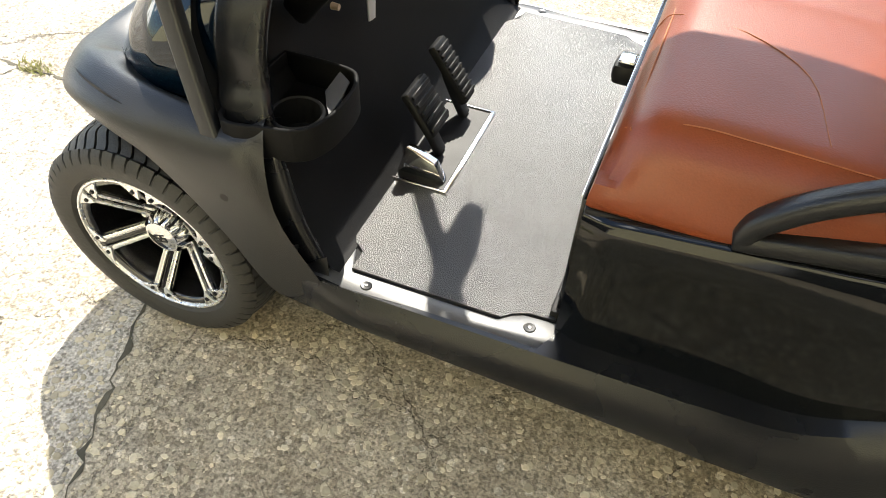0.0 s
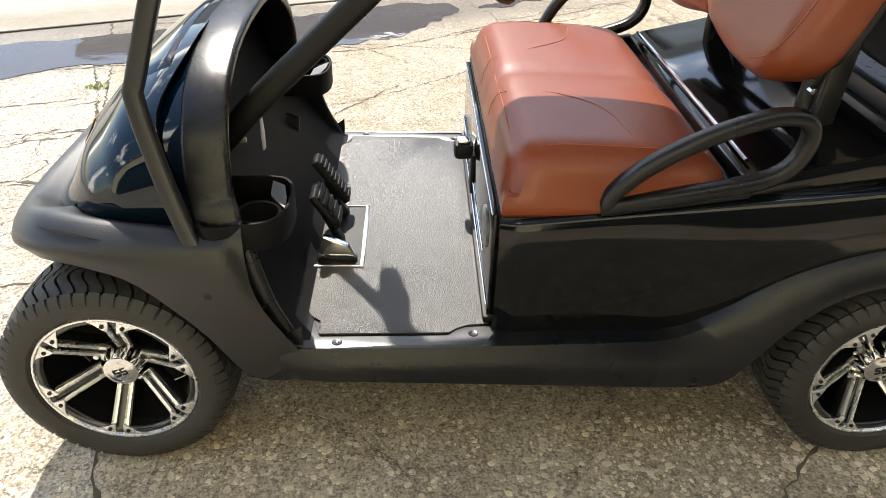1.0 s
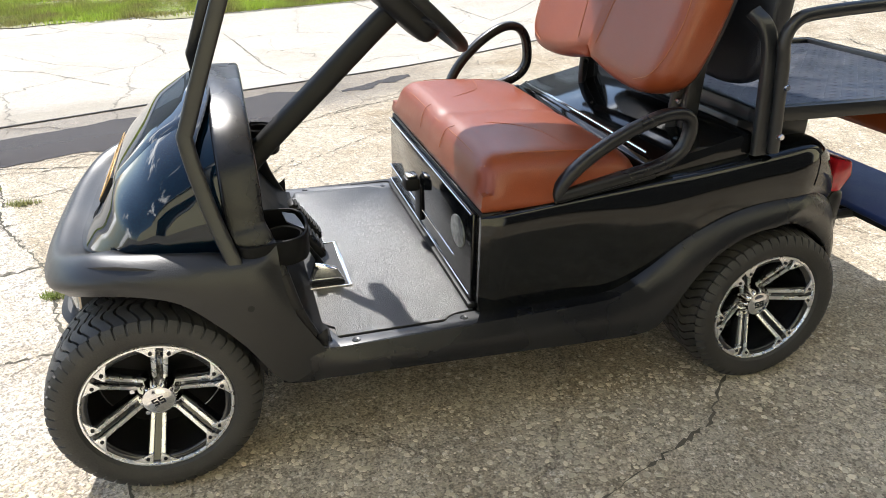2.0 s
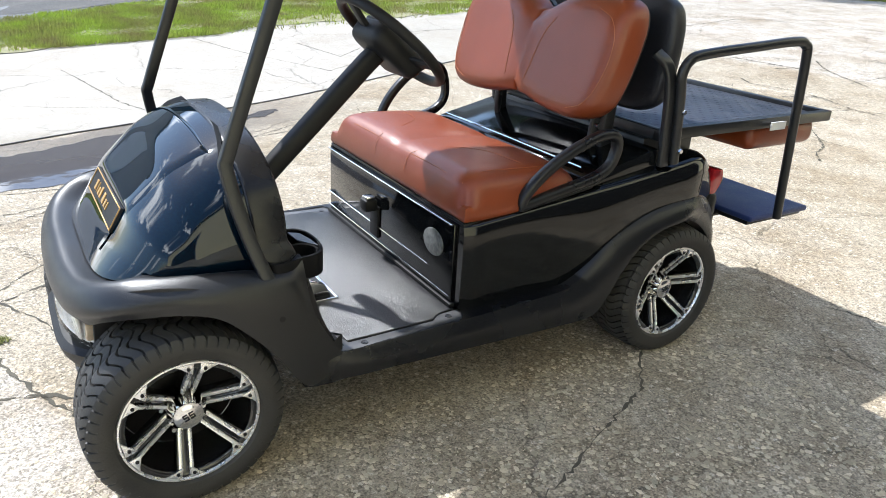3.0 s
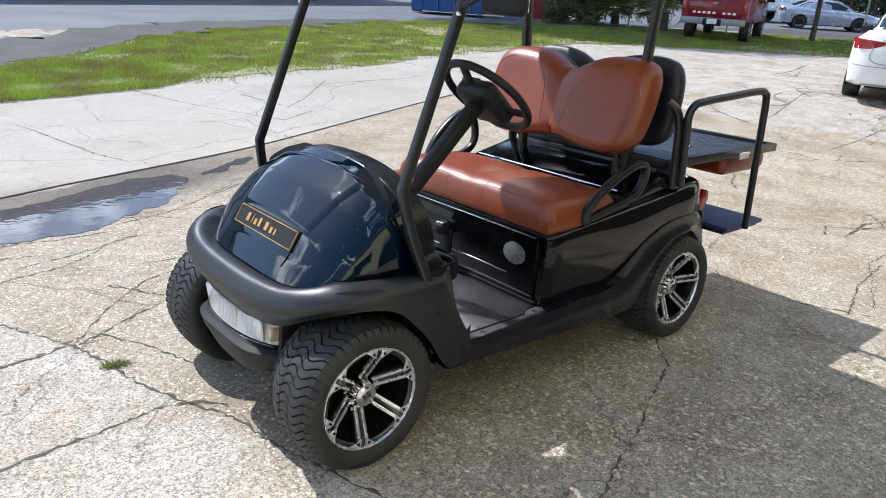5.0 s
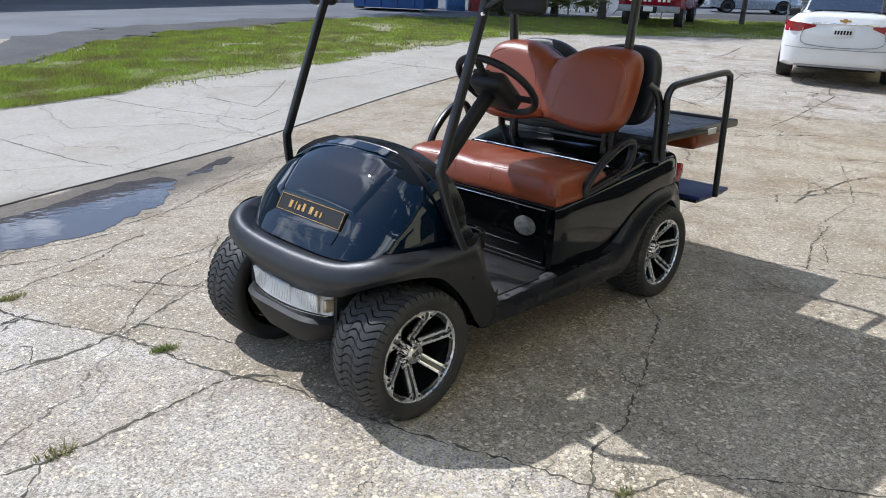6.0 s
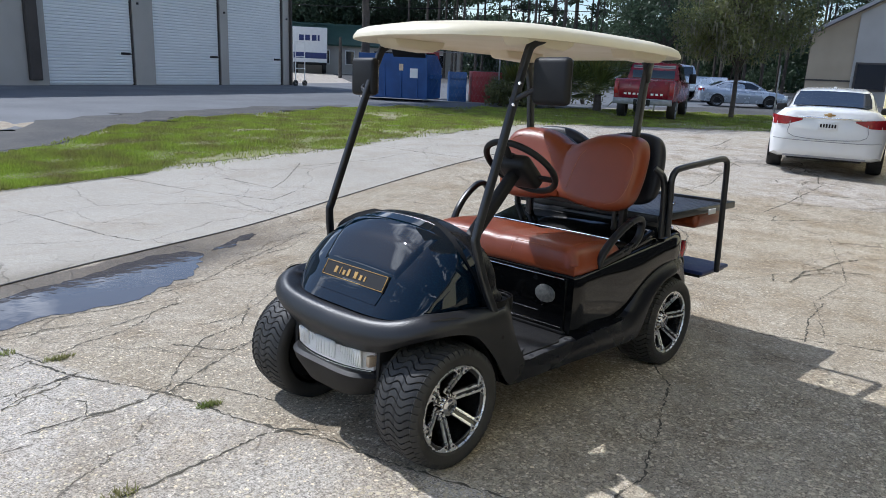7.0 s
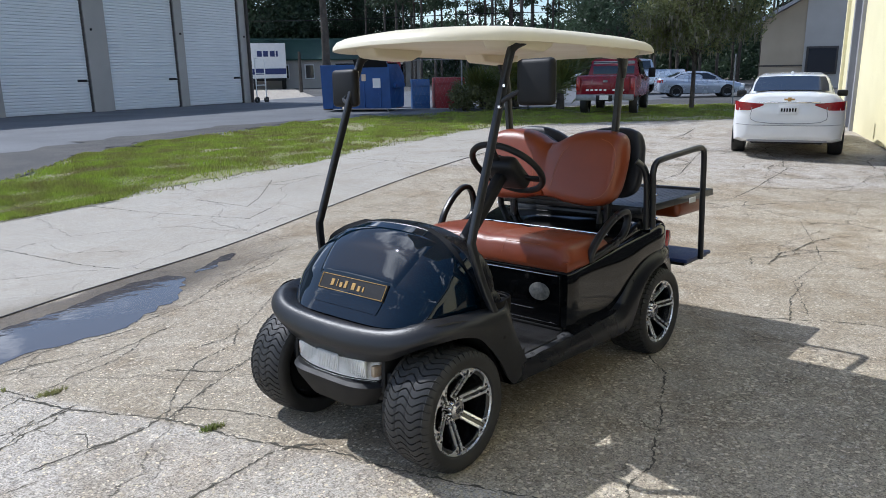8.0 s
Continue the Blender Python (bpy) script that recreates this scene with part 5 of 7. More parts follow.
# pedals on their plate
bm = bmesh.new()
sweep(bm, [(0.385, -0.246, 0.3425), (0.500, -0.246, 0.3425), (0.500, 0.036, 0.3425), (0.385, 0.036, 0.3425)], soft_rect(0.012, 0.006, 0.002), wrap=True)
pedal_frame = part("pedal_frame", bm, chrome, cart, "bright pedal frame")
bm = bmesh.new()
box(bm, (0.440, -0.105, 0.3415), (0.11, 0.27, 0.003))
part("pedal_plate", bm, plastic_dark, pedal_frame)


def pedal(y, w, length, ribs, name):
    bm = bmesh.new()
    lean = Matrix.Rotation(radians(-34), 3, "Y")
    c = Vector((0.412, y, 0.445))
    box(bm, c, (0.020, w, length), 0.006, 2, lean)
    p = part(name, bm, plastic_dark, cart, "black rubber pedal")
    for k in range(ribs):
        up = (k + 0.5) / ribs - 0.5
        bm = bmesh.new()
        box(bm, c + lean @ Vector((0.012, 0, up * length * 0.9)), (0.006, w * 0.88, length * 0.45 / ribs), 0.0015, 1, lean)
        part("tread_rib", bm, plastic_dark, p)
    part("pedal_arm", bar([(0.445, y, 0.345), (0.425, y, 0.385), (0.400, y, 0.44)], 0.03, 0.016, 0.004, 4), steel_black, p)
    return p


pedal(-0.135, 0.085, 0.105, 5, "brake_pedal")
pedal(0.002, 0.055, 0.140, 9, "accelerator_pedal")
bm = bmesh.new()
slab(bm, [(0.39, 0.345), (0.49, 0.345), (0.47, 0.385), (0.41, 0.41)], -0.225, -0.205, "y", 0.003)
part("pedal_bracket", bm, chrome, pedal_frame)

# rear deck, rails and foot step
bm = bmesh.new()
box(bm, (2.03, 0, 0.797), (0.94, 0.86, 0.012), 0.003)
deck = part("cargo_deck", bm, diamond_plate, cart, "black diamond-plate cargo deck")
for c, s in (((2.03, -0.436, 0.800), (0.96, 0.030, 0.040)), ((2.03, 0.436, 0.800), (0.96, 0.030, 0.040)), ((2.495, 0, 0.800), (0.030, 0.90, 0.040)), ((1.565, 0, 0.800), (0.030, 0.90, 0.040))):
    bm = bmesh.new()
    box(bm, c, s, 0.005)
    part("deck_frame", bm, steel_black, deck)
bm = bmesh.new()
for i in range(30):
    for j in range(27):
        a = 0.75 if (i + j) % 2 else -0.75
        c = Vector((1.60 + 0.030 * i, -0.40 + 0.0305 * j, 0.8036))
        m = Matrix.Rotation(a, 3, "Z")
        pts = [c + m @ Vector(p) for p in ((-0.011, 0, 0), (0, -0.0028, 0), (0.011, 0, 0), (0, 0.0028, 0))]
        tip = bm.verts.new(c + Vector((0, 0, 0.0016)))
        vs = [bm.verts.new(p) for p in pts]
        for k in range(4):
            bm.faces.new((vs[k], vs[(k + 1) % 4], tip))
tread = part("diamond_tread", bm, diamond_plate, deck, smooth=False)
tagged(tread, kind="stuff")
bm = bmesh.new()
box(bm, (2.28, 0, 0.735), (0.40, 0.84, 0.10), 0.036, 4)
part("rear_cushion", bm, vinyl, cart, "brown rear seat cushion folded under the deck")
bm = bmesh.new()
box(bm, (1.66, 0, 0.745), (0.24, 0.80, 0.07), 0.01)
part("deck_base", bm, steel_black, cart)
for s in (-1, 1):
    pts = [(1.592, s * 0.492, 0.715), (1.580, s * 0.495, 0.80), (1.556, s * 0.503, 0.94), (1.540, s * 0.508, 1.005), (1.560, s * 0.512, 1.050), (1.620, s * 0.516, 1.068), (1.85, s * 0.528, 1.088), (2.03, s * 0.538, 1.102), (2.085, s * 0.540, 1.092), (2.110, s * 0.540, 1.045), (2.16, s * 0.526, 0.76), (2.222, s * 0.508, 0.435)]
    rail = part("hand_rail", tube(pts, 0.0165, 12, 6, up=(0, 1, 0)), steel_black, cart, "black tubular hand rail")
    for x, z in ((1.586, 0.762), (1.570, 0.890)):
        bm = bmesh.new()
        lathe(bm, [(0, -0.024), (0.007, -0.024), (0.009, -0.020), (0.009, -0.010)], 8, "y", (x, s * 0.498 if s < 0 else 0.498 + 0.034, z))
        part("bolt", bm, chrome, rail)
    part("back_support", bar([(1.562, s * 0.474, 0.705), (1.550, s * 0.476, 0.82), (1.530, s * 0.480, 0.965), (1.512, s * 0.470, 1.030), (1.490, s * 0.438, 1.065)], 0.024, 0.040, 0.008, 6, up=(1, 0, 0)), steel_black, cart)
    bm = bmesh.new()
    box(bm, (2.150, s * 0.470, 0.792), (0.085, 0.006, 0.030), 0.001, 1)
    part("warning_sticker", bm, sign_white, deck)
bm = bmesh.new()
box(bm, (2.30, 0, 0.425), (0.36, 0.94, 0.022), 0.008, 3)
step = part("foot_step", bm, step_blue, cart, "dark blue foot step")
bm = bmesh.new()
box(bm, (2.30, 0, 0.407), (0.34, 0.90, 0.022), 0.004)
part("step_frame", bm, steel_black, step)
for s in (-1, 1):
    part("step_brace", tube([(1.88, s * 0.30, 0.40), (2.05, s * 0.30, 0.402), (2.40, s * 0.30, 0.402)], 0.016, 8), steel_black, step)
# side screw on the cowl
for s in (-1, 1):
    bm = bmesh.new()
    lathe(bm, [(0, -0.004), (0.008, -0.004), (0.011, 0.002)], 12, "y", (0.231, s * 0.5375, 0.478))
    if s > 0:
        for v in bm.verts:
            v.co.y = 2 * 0.5375 - v.co.y
    part("cowl_screw", bm, plastic_dark, cart)


# ---- cracks and small growth on the lot ----
CRACKS = [
    ([(-1.55, 0.22), (-1.05, 0.08), (-0.63, 0.13), (-0.40, 0.17), (-0.31, 0.15), (-0.22, -0.02), (-0.17, -0.30), (-0.10, -0.52), (0.0, -0.80), (0.06, -0.95), (0.16, -1.25)], 0.016),
    ([(-0.31, 0.15), (-0.41, 0.40), (-0.44, 0.56), (-0.51, 0.81), (-0.75, 1.25), (-0.92, 1.75), (-1.15, 2.3)], 0.020),
    ([(-0.51, 0.81), (-0.30, 1.10), (-0.05, 1.35), (0.25, 1.45), (0.55, 1.85)], 0.012),
    ([(-0.75, 1.25), (-1.10, 1.20), (-1.45, 1.02), (-1.85, 0.95)], 0.012),
    ([(-1.05, 0.08), (-1.20, -0.15), (-1.28, -0.45), (-1.45, -0.9)], 0.014),
    ([(1.60, -0.50), (1.54, -0.55), (1.42, -0.68), (1.11, -0.80), (0.94, -0.88), (0.69, -0.97), (0.49, -1.05), (0.30, -1.05), (0.05, -1.20)], 0.014),
    ([(0.16, -1.25), (0.40, -1.33), (0.62, -1.60), (0.80, -1.90)], 0.012),
]
for i, (pts, w) in enumerate(CRACKS):
    crack_line("concrete_crack", pts, w * 0.62, 11 + i, "open dirt-filled crack in the concrete")


# finer cracks over the near lot, and joints and cracks of the far slabs
FINE_CRACKS = [
    ([(-0.50, 0.80), (-0.28, 0.94), (-0.05, 1.06), (0.22, 1.20)], 0.016),
    ([(-1.11, 1.05), (-0.96, 1.20), (-0.72, 1.29)], 0.012),
    ([(-1.08, 0.76), (-0.77, 0.76), (-0.61, 0.80)], 0.014),
    ([(-0.20, 1.37), (-0.02, 1.11), (0.1, 1.15)], 0.010),
    ([(-0.77, 2.14), (-0.57, 2.23), (-0.27, 2.19), (0.05, 2.21)], 0.012),
    ([(0.11, 2.32), (0.44, 2.42), (1.20, 2.91), (2.26, 3.56)], 0.014),
    ([(0.02, 1.59), (0.27, 1.58), (0.56, 1.77), (1.3, 2.4)], 0.010),
    ([(-0.06, 1.97), (-0.28, 1.88), (-0.52, 1.83)], 0.009),
]
FAR_CRACKS = [
    ([(7.15, 1.06), (7.99, 1.07), (8.58, 1.12), (9.73, 1.18)], 0.028),
    ([(7.53, 2.29), (8.32, 2.28), (10.37, 2.83), (11.11, 2.72)], 0.028),
    ([(5.2, 3.6), (6.87, 1.16), (7.34, 0.45), (7.92, -0.45)], 0.014),
    ([(7.08, 0.89), (6.76, 0.81), (7.16, 0.52)], 0.028),
    ([(6.42, 0.09), (5.09, -0.44), (4.55, -0.62), (3.73, -0.63), (2.90, -0.96)], 0.011),
    ([(4.44, -0.65), (4.47, -0.83), (4.54, -1.09)], 0.012),
    ([(12.14, 4.20), (13.15, 4.34), (15.0, 4.87)], 0.05),
    ([(14.22, 6.23), (15.62, 6.01)], 0.05),
    ([(8.64, 1.29), (9.11, 0.60), (9.57, -0.13)], 0.024),
    ([(2.60, -0.60), (2.86, -1.13), (2.94, -1.38)], 0.014),
]
SLAB_JOINTS = [
    ([(2.88, 6.44), (3.06, 5.56), (3.45, 5.88), (4.30, 6.77)], 0.026),
    ([(4.45, 8.00), (4.69, 7.60), (6.75, 8.10)], 0.028),
    ([(0.28, 5.86), (0.41, 5.22), (0.56, 4.34), (0.71, 3.94)], 0.022),
    ([(1.83, 7.19), (2.12, 6.22), (2.68, 4.96), (3.24, 5.28)], 0.024),
    ([(6.2, 7.6), (6.7, 5.9), (7.1, 4.4), (7.6, 2.9)], 0.030),
    ([(-2.2, 4.9), (-1.2, 4.5), (-0.6, 3.9)], 0.018),
    ([(9.5, 8.3), (9.8, 6.6), (10.6, 5.1), (11.4, 3.6)], 0.04),
    ([(4.0, 6.6), (5.4, 6.4), (6.5, 6.6)], 0.022),
    ([(7.3, 6.0), (8.5, 5.4), (9.9, 5.7), (11.5, 5.2)], 0.035),
]
NEAR_CRACKS = [
    ([(-1.10, 1.08), (-1.04, 1.08), (-0.97, 1.15), (-0.87, 1.17), (-0.76, 1.25), (-0.70, 1.29)], 0.018),
    ([(-1.12, 0.77), (-1.01, 0.78), (-0.90, 0.79), (-0.81, 0.78), (-0.64, 0.78), (-0.53, 0.83)], 0.022),
    ([(-0.96, 1.52), (-0.85, 1.58), (-0.79, 1.60), (-0.67, 1.62), (-0.56, 1.69), (-0.33, 1.74), (-0.14, 1.87), (-0.04, 1.99), (0.17, 2.07)], 0.014),
    ([(-0.82, 1.97), (-0.68, 2.00), (-0.54, 1.99), (-0.39, 1.98)], 0.012),
    ([(-0.22, 1.38), (-0.11, 1.23), (-0.04, 1.12), (0.04, 1.12)], 0.014),
    ([(-0.88, 0.77), (-0.81, 0.93), (-0.90, 1.02), (-0.94, 1.16)], 0.009),
    ([(-0.56, 0.84), (-0.42, 0.89), (-0.36, 0.81), (-0.26, 0.63), (-0.20, 0.45), (-0.17, 0.40)], 0.013),
    ([(-1.23, 0.67), (-1.15, 0.67), (-1.09, 0.66)], 0.012),
    ([(-0.20, 0.05), (-0.27, 0.13), (-0.35, 0.15)], 0.034),
]
GUTTER_CRACKS = [
    ([(0.17, 2.45), (0.35, 2.40), (0.60, 2.17)], 0.012),
    ([(0.75, 2.64), (1.09, 2.89), (1.40, 2.96), (1.62, 3.02), (1.89, 3.23)], 0.016),
    ([(0.94, 2.35), (1.38, 2.53), (1.62, 2.52)], 0.012),
    ([(3.76, -0.69), (3.22, -0.76), (2.7, -0.9)], 0.016),
]
LEFT_CRACKS = [
    ([(-1.32, 3.12), (-1.13, 2.54), (-0.95, 2.02), (-0.80, 1.50)], 0.020),
    ([(-1.58, 2.16), (-1.34, 2.12), (-1.21, 2.48), (-1.08, 2.42)], 0.014),
    ([(-1.60, 1.90), (-1.22, 1.99), (-0.92, 2.07), (-0.5, 2.0)], 0.013),
    ([(-1.40, 1.46), (-1.08, 1.55), (-0.90, 1.64)], 0.012),
    ([(-1.09, 1.12), (-0.98, 1.22), (-0.84, 1.29)], 0.012),
]
for i, (pts, w) in enumerate(FINE_CRACKS + FAR_CRACKS + LEFT_CRACKS + NEAR_CRACKS + GUTTER_CRACKS):
    crack_line("concrete_crack", pts, w * 0.62, 31 + i, "fine dirt-filled crack in the concrete")
for i, (pts, w) in enumerate(SLAB_JOINTS):
    crack_line("concrete_crack", pts, w * 0.62, 81 + i, "fine dirt-filled crack across the pale slabs", lift=0.0055)


def crack_web(count, seed):
    """Short wandering cracks with side branches over the worn lot behind the cart."""
    rng = random.Random(seed)
    for i in range(count):
        x = rng.uniform(3.6, 14.5)
        y = rng.uniform(-0.6, 0.40 * x)
        turn = rng.choice((0.15, 1.70)) + rng.gauss(0, 0.35)
        pts = [(x, y)]
        for k in range(rng.randint(5, 10)):
            turn += rng.gauss(0, 0.5)
            x, y = x + 0.24 * math.cos(turn), y + 0.24 * math.sin(turn)
            pts.append((x, y))
        width = 0.007 + 0.0011 * x
        crack_line("concrete_crack", pts, width, 200 + i, "fine wandering crack in the worn concrete", lift=0.0055)
        x, y = pts[len(pts) // 2]
        turn += rng.choice((-1.2, 1.2))
        side = [(x + 0.2 * k * math.cos(turn + 0.2 * k), y + 0.2 * k * math.sin(turn + 0.2 * k)) for k in range(rng.randint(3, 5))]
        crack_line("concrete_crack", side, width * 0.8, 300 + i, "fine wandering crack in the worn concrete", lift=0.0055)


crack_web(26, 5)


def scatter_pebbles(name, label, spread, count, size, seed):
    """Worn angular stones that stand out of the concrete; spread gives a stone's place from two random numbers."""
    rng = random.Random(seed)
    verts, faces = [], []
    for k in range(count):
        x, y = spread(rng)
        if noise.noise(Vector((x * 3.1, y * 3.1, 4.0))) + 0.6 * noise.noise(Vector((x * 9, y * 9, 1.0))) < rng.uniform(-0.75, 0.25):
            continue
        r = size * (0.45 + 1.5 * rng.random() ** 2.6)
        a0, n = rng.uniform(0, 6.283), rng.choice((5, 6, 7))
        long = rng.uniform(0.55, 0.9)
        turn = rng.uniform(0, 3.14)
        i = len(verts)
        for q in range(n):
            a = a0 + 6.283 * q / n
            rr = r * rng.uniform(0.72, 1.1)
            u, v = rr * math.cos(a), rr * math.sin(a) * long
            verts.append(tuple(on_lot(x + u * math.cos(turn) - v * math.sin(turn), y + u * math.sin(turn) + v * math.cos(turn), -0.0003)))
        for q in range(n):
            c = Vector(verts[i + q])
            m = on_lot(x, y, 0.0)
            verts.append(tuple(m.lerp(c, 0.72) + Vector((0, 0, 0.0012 + 0.05 * r))))
        for q in range(n):
            j = (q + 1) % n
            faces.append((i + q, i + j, i + n + j, i + n + q))
        faces.append(tuple(range(i + n, i + 2 * n)))
    me = bpy.data.meshes.new(name)
    me.from_pydata(verts, [], faces)
    me.materials.append(pebble_mat)
    return tagged(new(name, me), label, "pebbles", kind="stuff")


scatter_pebbles("exposed_pebbles", "pale angular pebbles worn out of the concrete beside the cart", lambda r: (r.uniform(-0.5, 2.2), -1.75 + 1.35 * r.random()), 13000, 0.0075, 91)
scatter_pebbles("exposed_pebbles", "pale worn pebbles in the concrete round the nose of the cart", lambda r: (r.uniform(-1.5, 0.3), -1.3 + 3.0 * r.random()), 9000, 0.0055, 92)


def tuft(x, y, r, n, seed, height=0.03):
    rng = random.Random(seed)
    bm = bmesh.new()
    for k in range(n):
        a, d = rng.uniform(0, 6.283), r * rng.random() ** 0.7
        p = on_lot(x + d * math.cos(a), y + d * 0.5 * math.sin(a), 0.001)
        b, h = rng.uniform(0, 6.283), height * rng.uniform(0.4, 1.0)
        side = Vector((math.cos(b), math.sin(b), 0)) * 0.003
        tip = p + Vector((rng.uniform(-1, 1) * h * 0.7, rng.uniform(-1, 1) * h * 0.7, h))
        bm.faces.new([bm.verts.new(v) for v in (p - side, p + side, tip)])
    return tagged(part("weed_tuft", bm, weed, smooth=False), "small green weed tuft growing in a crack", "weed", kind="stuff")


for i, (x, y, r, n) in enumerate(((-0.44, 0.56, 0.05, 90), (-0.92, 1.75, 0.06, 80), (-1.0, 0.10, 0.07, 90), (-1.26, -0.4, 0.05, 60), (0.16, -1.25, 0.05, 60), (-0.75, 1.52, 0.06, 110), (-0.42, 0.55, 0.05, 90), (-0.70, 1.53, 0.05, 60))):
    tuft(x, y, r, n, 40 + i)


# ---- grass ----
def make_grass():
    rng = random.Random(5)
    near = [(p.x, p.y) for p in curve_points([(x, y, 0) for x, y in GRASS_NEAR], 8)]
    far = [(p.x, p.y) for p in curve_points([(x, y, 0) for x, y in GRASS_FAR], 8)]
    verts, faces = [], []
    for k in range(330000):
        u = rng.random() ** 0.9 * (len(near) - 1.001)
        i = int(u)
        t = u - i
        v = rng.uniform(-0.05, 1.03)
        ax, ay = near[i][0] + (near[i + 1][0] - near[i][0]) * t, near[i][1] + (near[i + 1][1] - near[i][1]) * t
        bx, by = far[i][0] + (far[i + 1][0] - far[i][0]) * t, far[i][1] + (far[i + 1][1] - far[i][1]) * t
        x, y = ax + (bx - ax) * v, ay + (by - ay) * v
        if not -9 < x < 27:
            continue
        bare = noise.noise(Vector((x * 0.42, y * 0.42, 3.0))) + 0.45 * noise.noise(Vector((x * 1.7, y * 1.7, 8.0)))
        bare += 0.35 * max(0.0, abs(v - 0.5) - 0.34) / 0.16
        if bare > 0.20 + 0.16 * rng.random() and rng.random() < 0.88:
            continue
        d = math.hypot(x + 2, y + 2)
        h = rng.uniform(0.012, 0.050) * max(0.30, 1.0 + 1.5 * noise.noise(Vector((x * 1.6, y * 1.6, 0))))
        w = 0.003 + 0.00050 * d
        a = rng.uniform(0, 6.283)
        z = ground_z(x, y) + 0.016
        c, s = math.cos(a) * w, math.sin(a) * w
        n = len(verts)
        verts += [(x - c, y - s, z), (x + c, y + s, z), (x + rng.uniform(-0.025, 0.025), y + rng.uniform(-0.025, 0.025), z + h)]
        faces.append((n, n + 1, n + 2))
    me = bpy.data.meshes.new("grass")
    me.from_pydata(verts, [], faces)
    me.materials.append(grass_mat)
    return tagged(new("grass", me), "short bright green grass on the verge", "grass", kind="stuff")


make_grass()
sheet("far_lot", [(21.5, 3.0), (24.5, 6.5), (25.5, 11.5), (22.0, 15.5), (24.0, 24.0), (27.0, 34.0)], [(75.0, -20.0), (85.0, 0.0), (88.0, 20.0), (85.0, 40.0), (70.0, 60.0), (55.0, 75.0)], 0.006, gravel,
      "grey gravel lot beyond the grass", "ground", 10, 4)

# ---- storage building ----
WALL_DIR = Vector((0.975, 0.222, 0)).normalized()
WALL_AT = Vector((14.0, 29.75, 0))
storage_m = Matrix.Translation(WALL_AT) @ Matrix.Rotation(math.atan2(WALL_DIR.y, WALL_DIR.x), 4, "Z")
storage = thing("storage_building", "beige storage building with white roll-up doors", "building", storage_m)
DOORS = [(-22.2, -18.6), (-17.1, -13.5), (-12.0, -8.4), (-6.55, -2.75), (-1.80, 1.90), (2.35, 6.05)]
edge = -26.0
H_WALL, H_DOOR = 7.4, 5.2
for a, b in DOORS + [(6.5, 6.5)]:
    bm = bmesh.new()
    box(bm, ((edge + a) / 2, 0.2, H_WALL / 2), (a - edge, 0.4, H_WALL))
    part("wall", bm, stucco, storage, smooth=False)
    edge = b
for a, b in DOORS:
    bm = bmesh.new()
    box(bm, ((a + b) / 2, 0.2, (H_WALL + H_DOOR) / 2), (b - a, 0.396, H_WALL - H_DOOR))
    part("lintel", bm, stucco, storage, smooth=False)
bm = bmesh.new()
box(bm, (-9.75, 5.4, H_WALL / 2), (32.5, 10.0, H_WALL - 0.02))
part("building_core", bm, dark_inside, storage, smooth=False)
bm = bmesh.new()
box(bm, (-9.75, 5.2, H_WALL + 0.1), (33.2, 11.2, 0.25), 0.03)
part("roof", bm, grey_trim, storage, smooth=False)
bm = bmesh.new()
box(bm, (6.53, 0.15, H_WALL / 2), (0.10, 0.62, H_WALL), 0.02)
part("corner_post", bm, dark_trim, storage, smooth=False)
for k, (a, b) in enumerate(DOORS):
    bm = bmesh.new()
    n = 42
    outline = []
    for i in range(n):
        z = 0.03 + (H_DOOR - 0.03) * i / n
        dz = (H_DOOR - 0.03) / n
        outline += [(0.16, z), (0.16, z + dz * 0.30), (0.115, z + dz * 0.40), (0.115, z + dz * 0.90)]
    outline += [(0.16, H_DOOR), (0.20, H_DOOR), (0.20, 0.03)]
    slabbed = [[(a + 0.06 if e == 0 else b - 0.06, u, v) for u, v in outline] for e in (0, 1)]
    rings(bm, slabbed)
    fix(bm)
    door = part("roll_up_door", bm, door_white, storage, "white ribbed roll-up door", smooth=False)
    for x in (a + 0.03, b - 0.03):
        bm = bmesh.new()
        box(bm, (x, 0.12, H_DOOR / 2), (0.07, 0.14, H_DOOR), 0.01)
        part("door_track", bm, dark_trim if x > a + 1 else stucco, door, smooth=False)
    bm = bmesh.new()
    box(bm, (b - 0.35, 0.10, 1.30), (0.42, 0.06, 0.10), 0.01)
    part("latch", bm, plastic_dark, door)
    bm = bmesh.new()
    box(bm, (b + 0.25, -0.02, 3.35), (0.08, 0.06, 0.09), 0.01)
    part("lock_box", bm, plastic_dark, door)
    if k == 3:
        bm = bmesh.new()
        box(bm, (a - 0.55, -0.12, 2.9), (0.45, 0.22, 5.4), 0.04)
        part("downpipe", bm, dark_trim, storage, smooth=False)


# ---- shop with the pale yellow wall ----
SHOP_A, SHOP_B = Vector((13.2, 0.72, 0)), Vector((18.1, 2.52, 0))
shop_dir = (SHOP_B - SHOP_A).normalized()
shop_m = Matrix.Translation(SHOP_B) @ Matrix.Rotation(math.atan2(-shop_dir.y, -shop_dir.x), 4, "Z")
shop = thing("shop_building", "pale yellow painted block shop with a grey bay door", "building", shop_m)
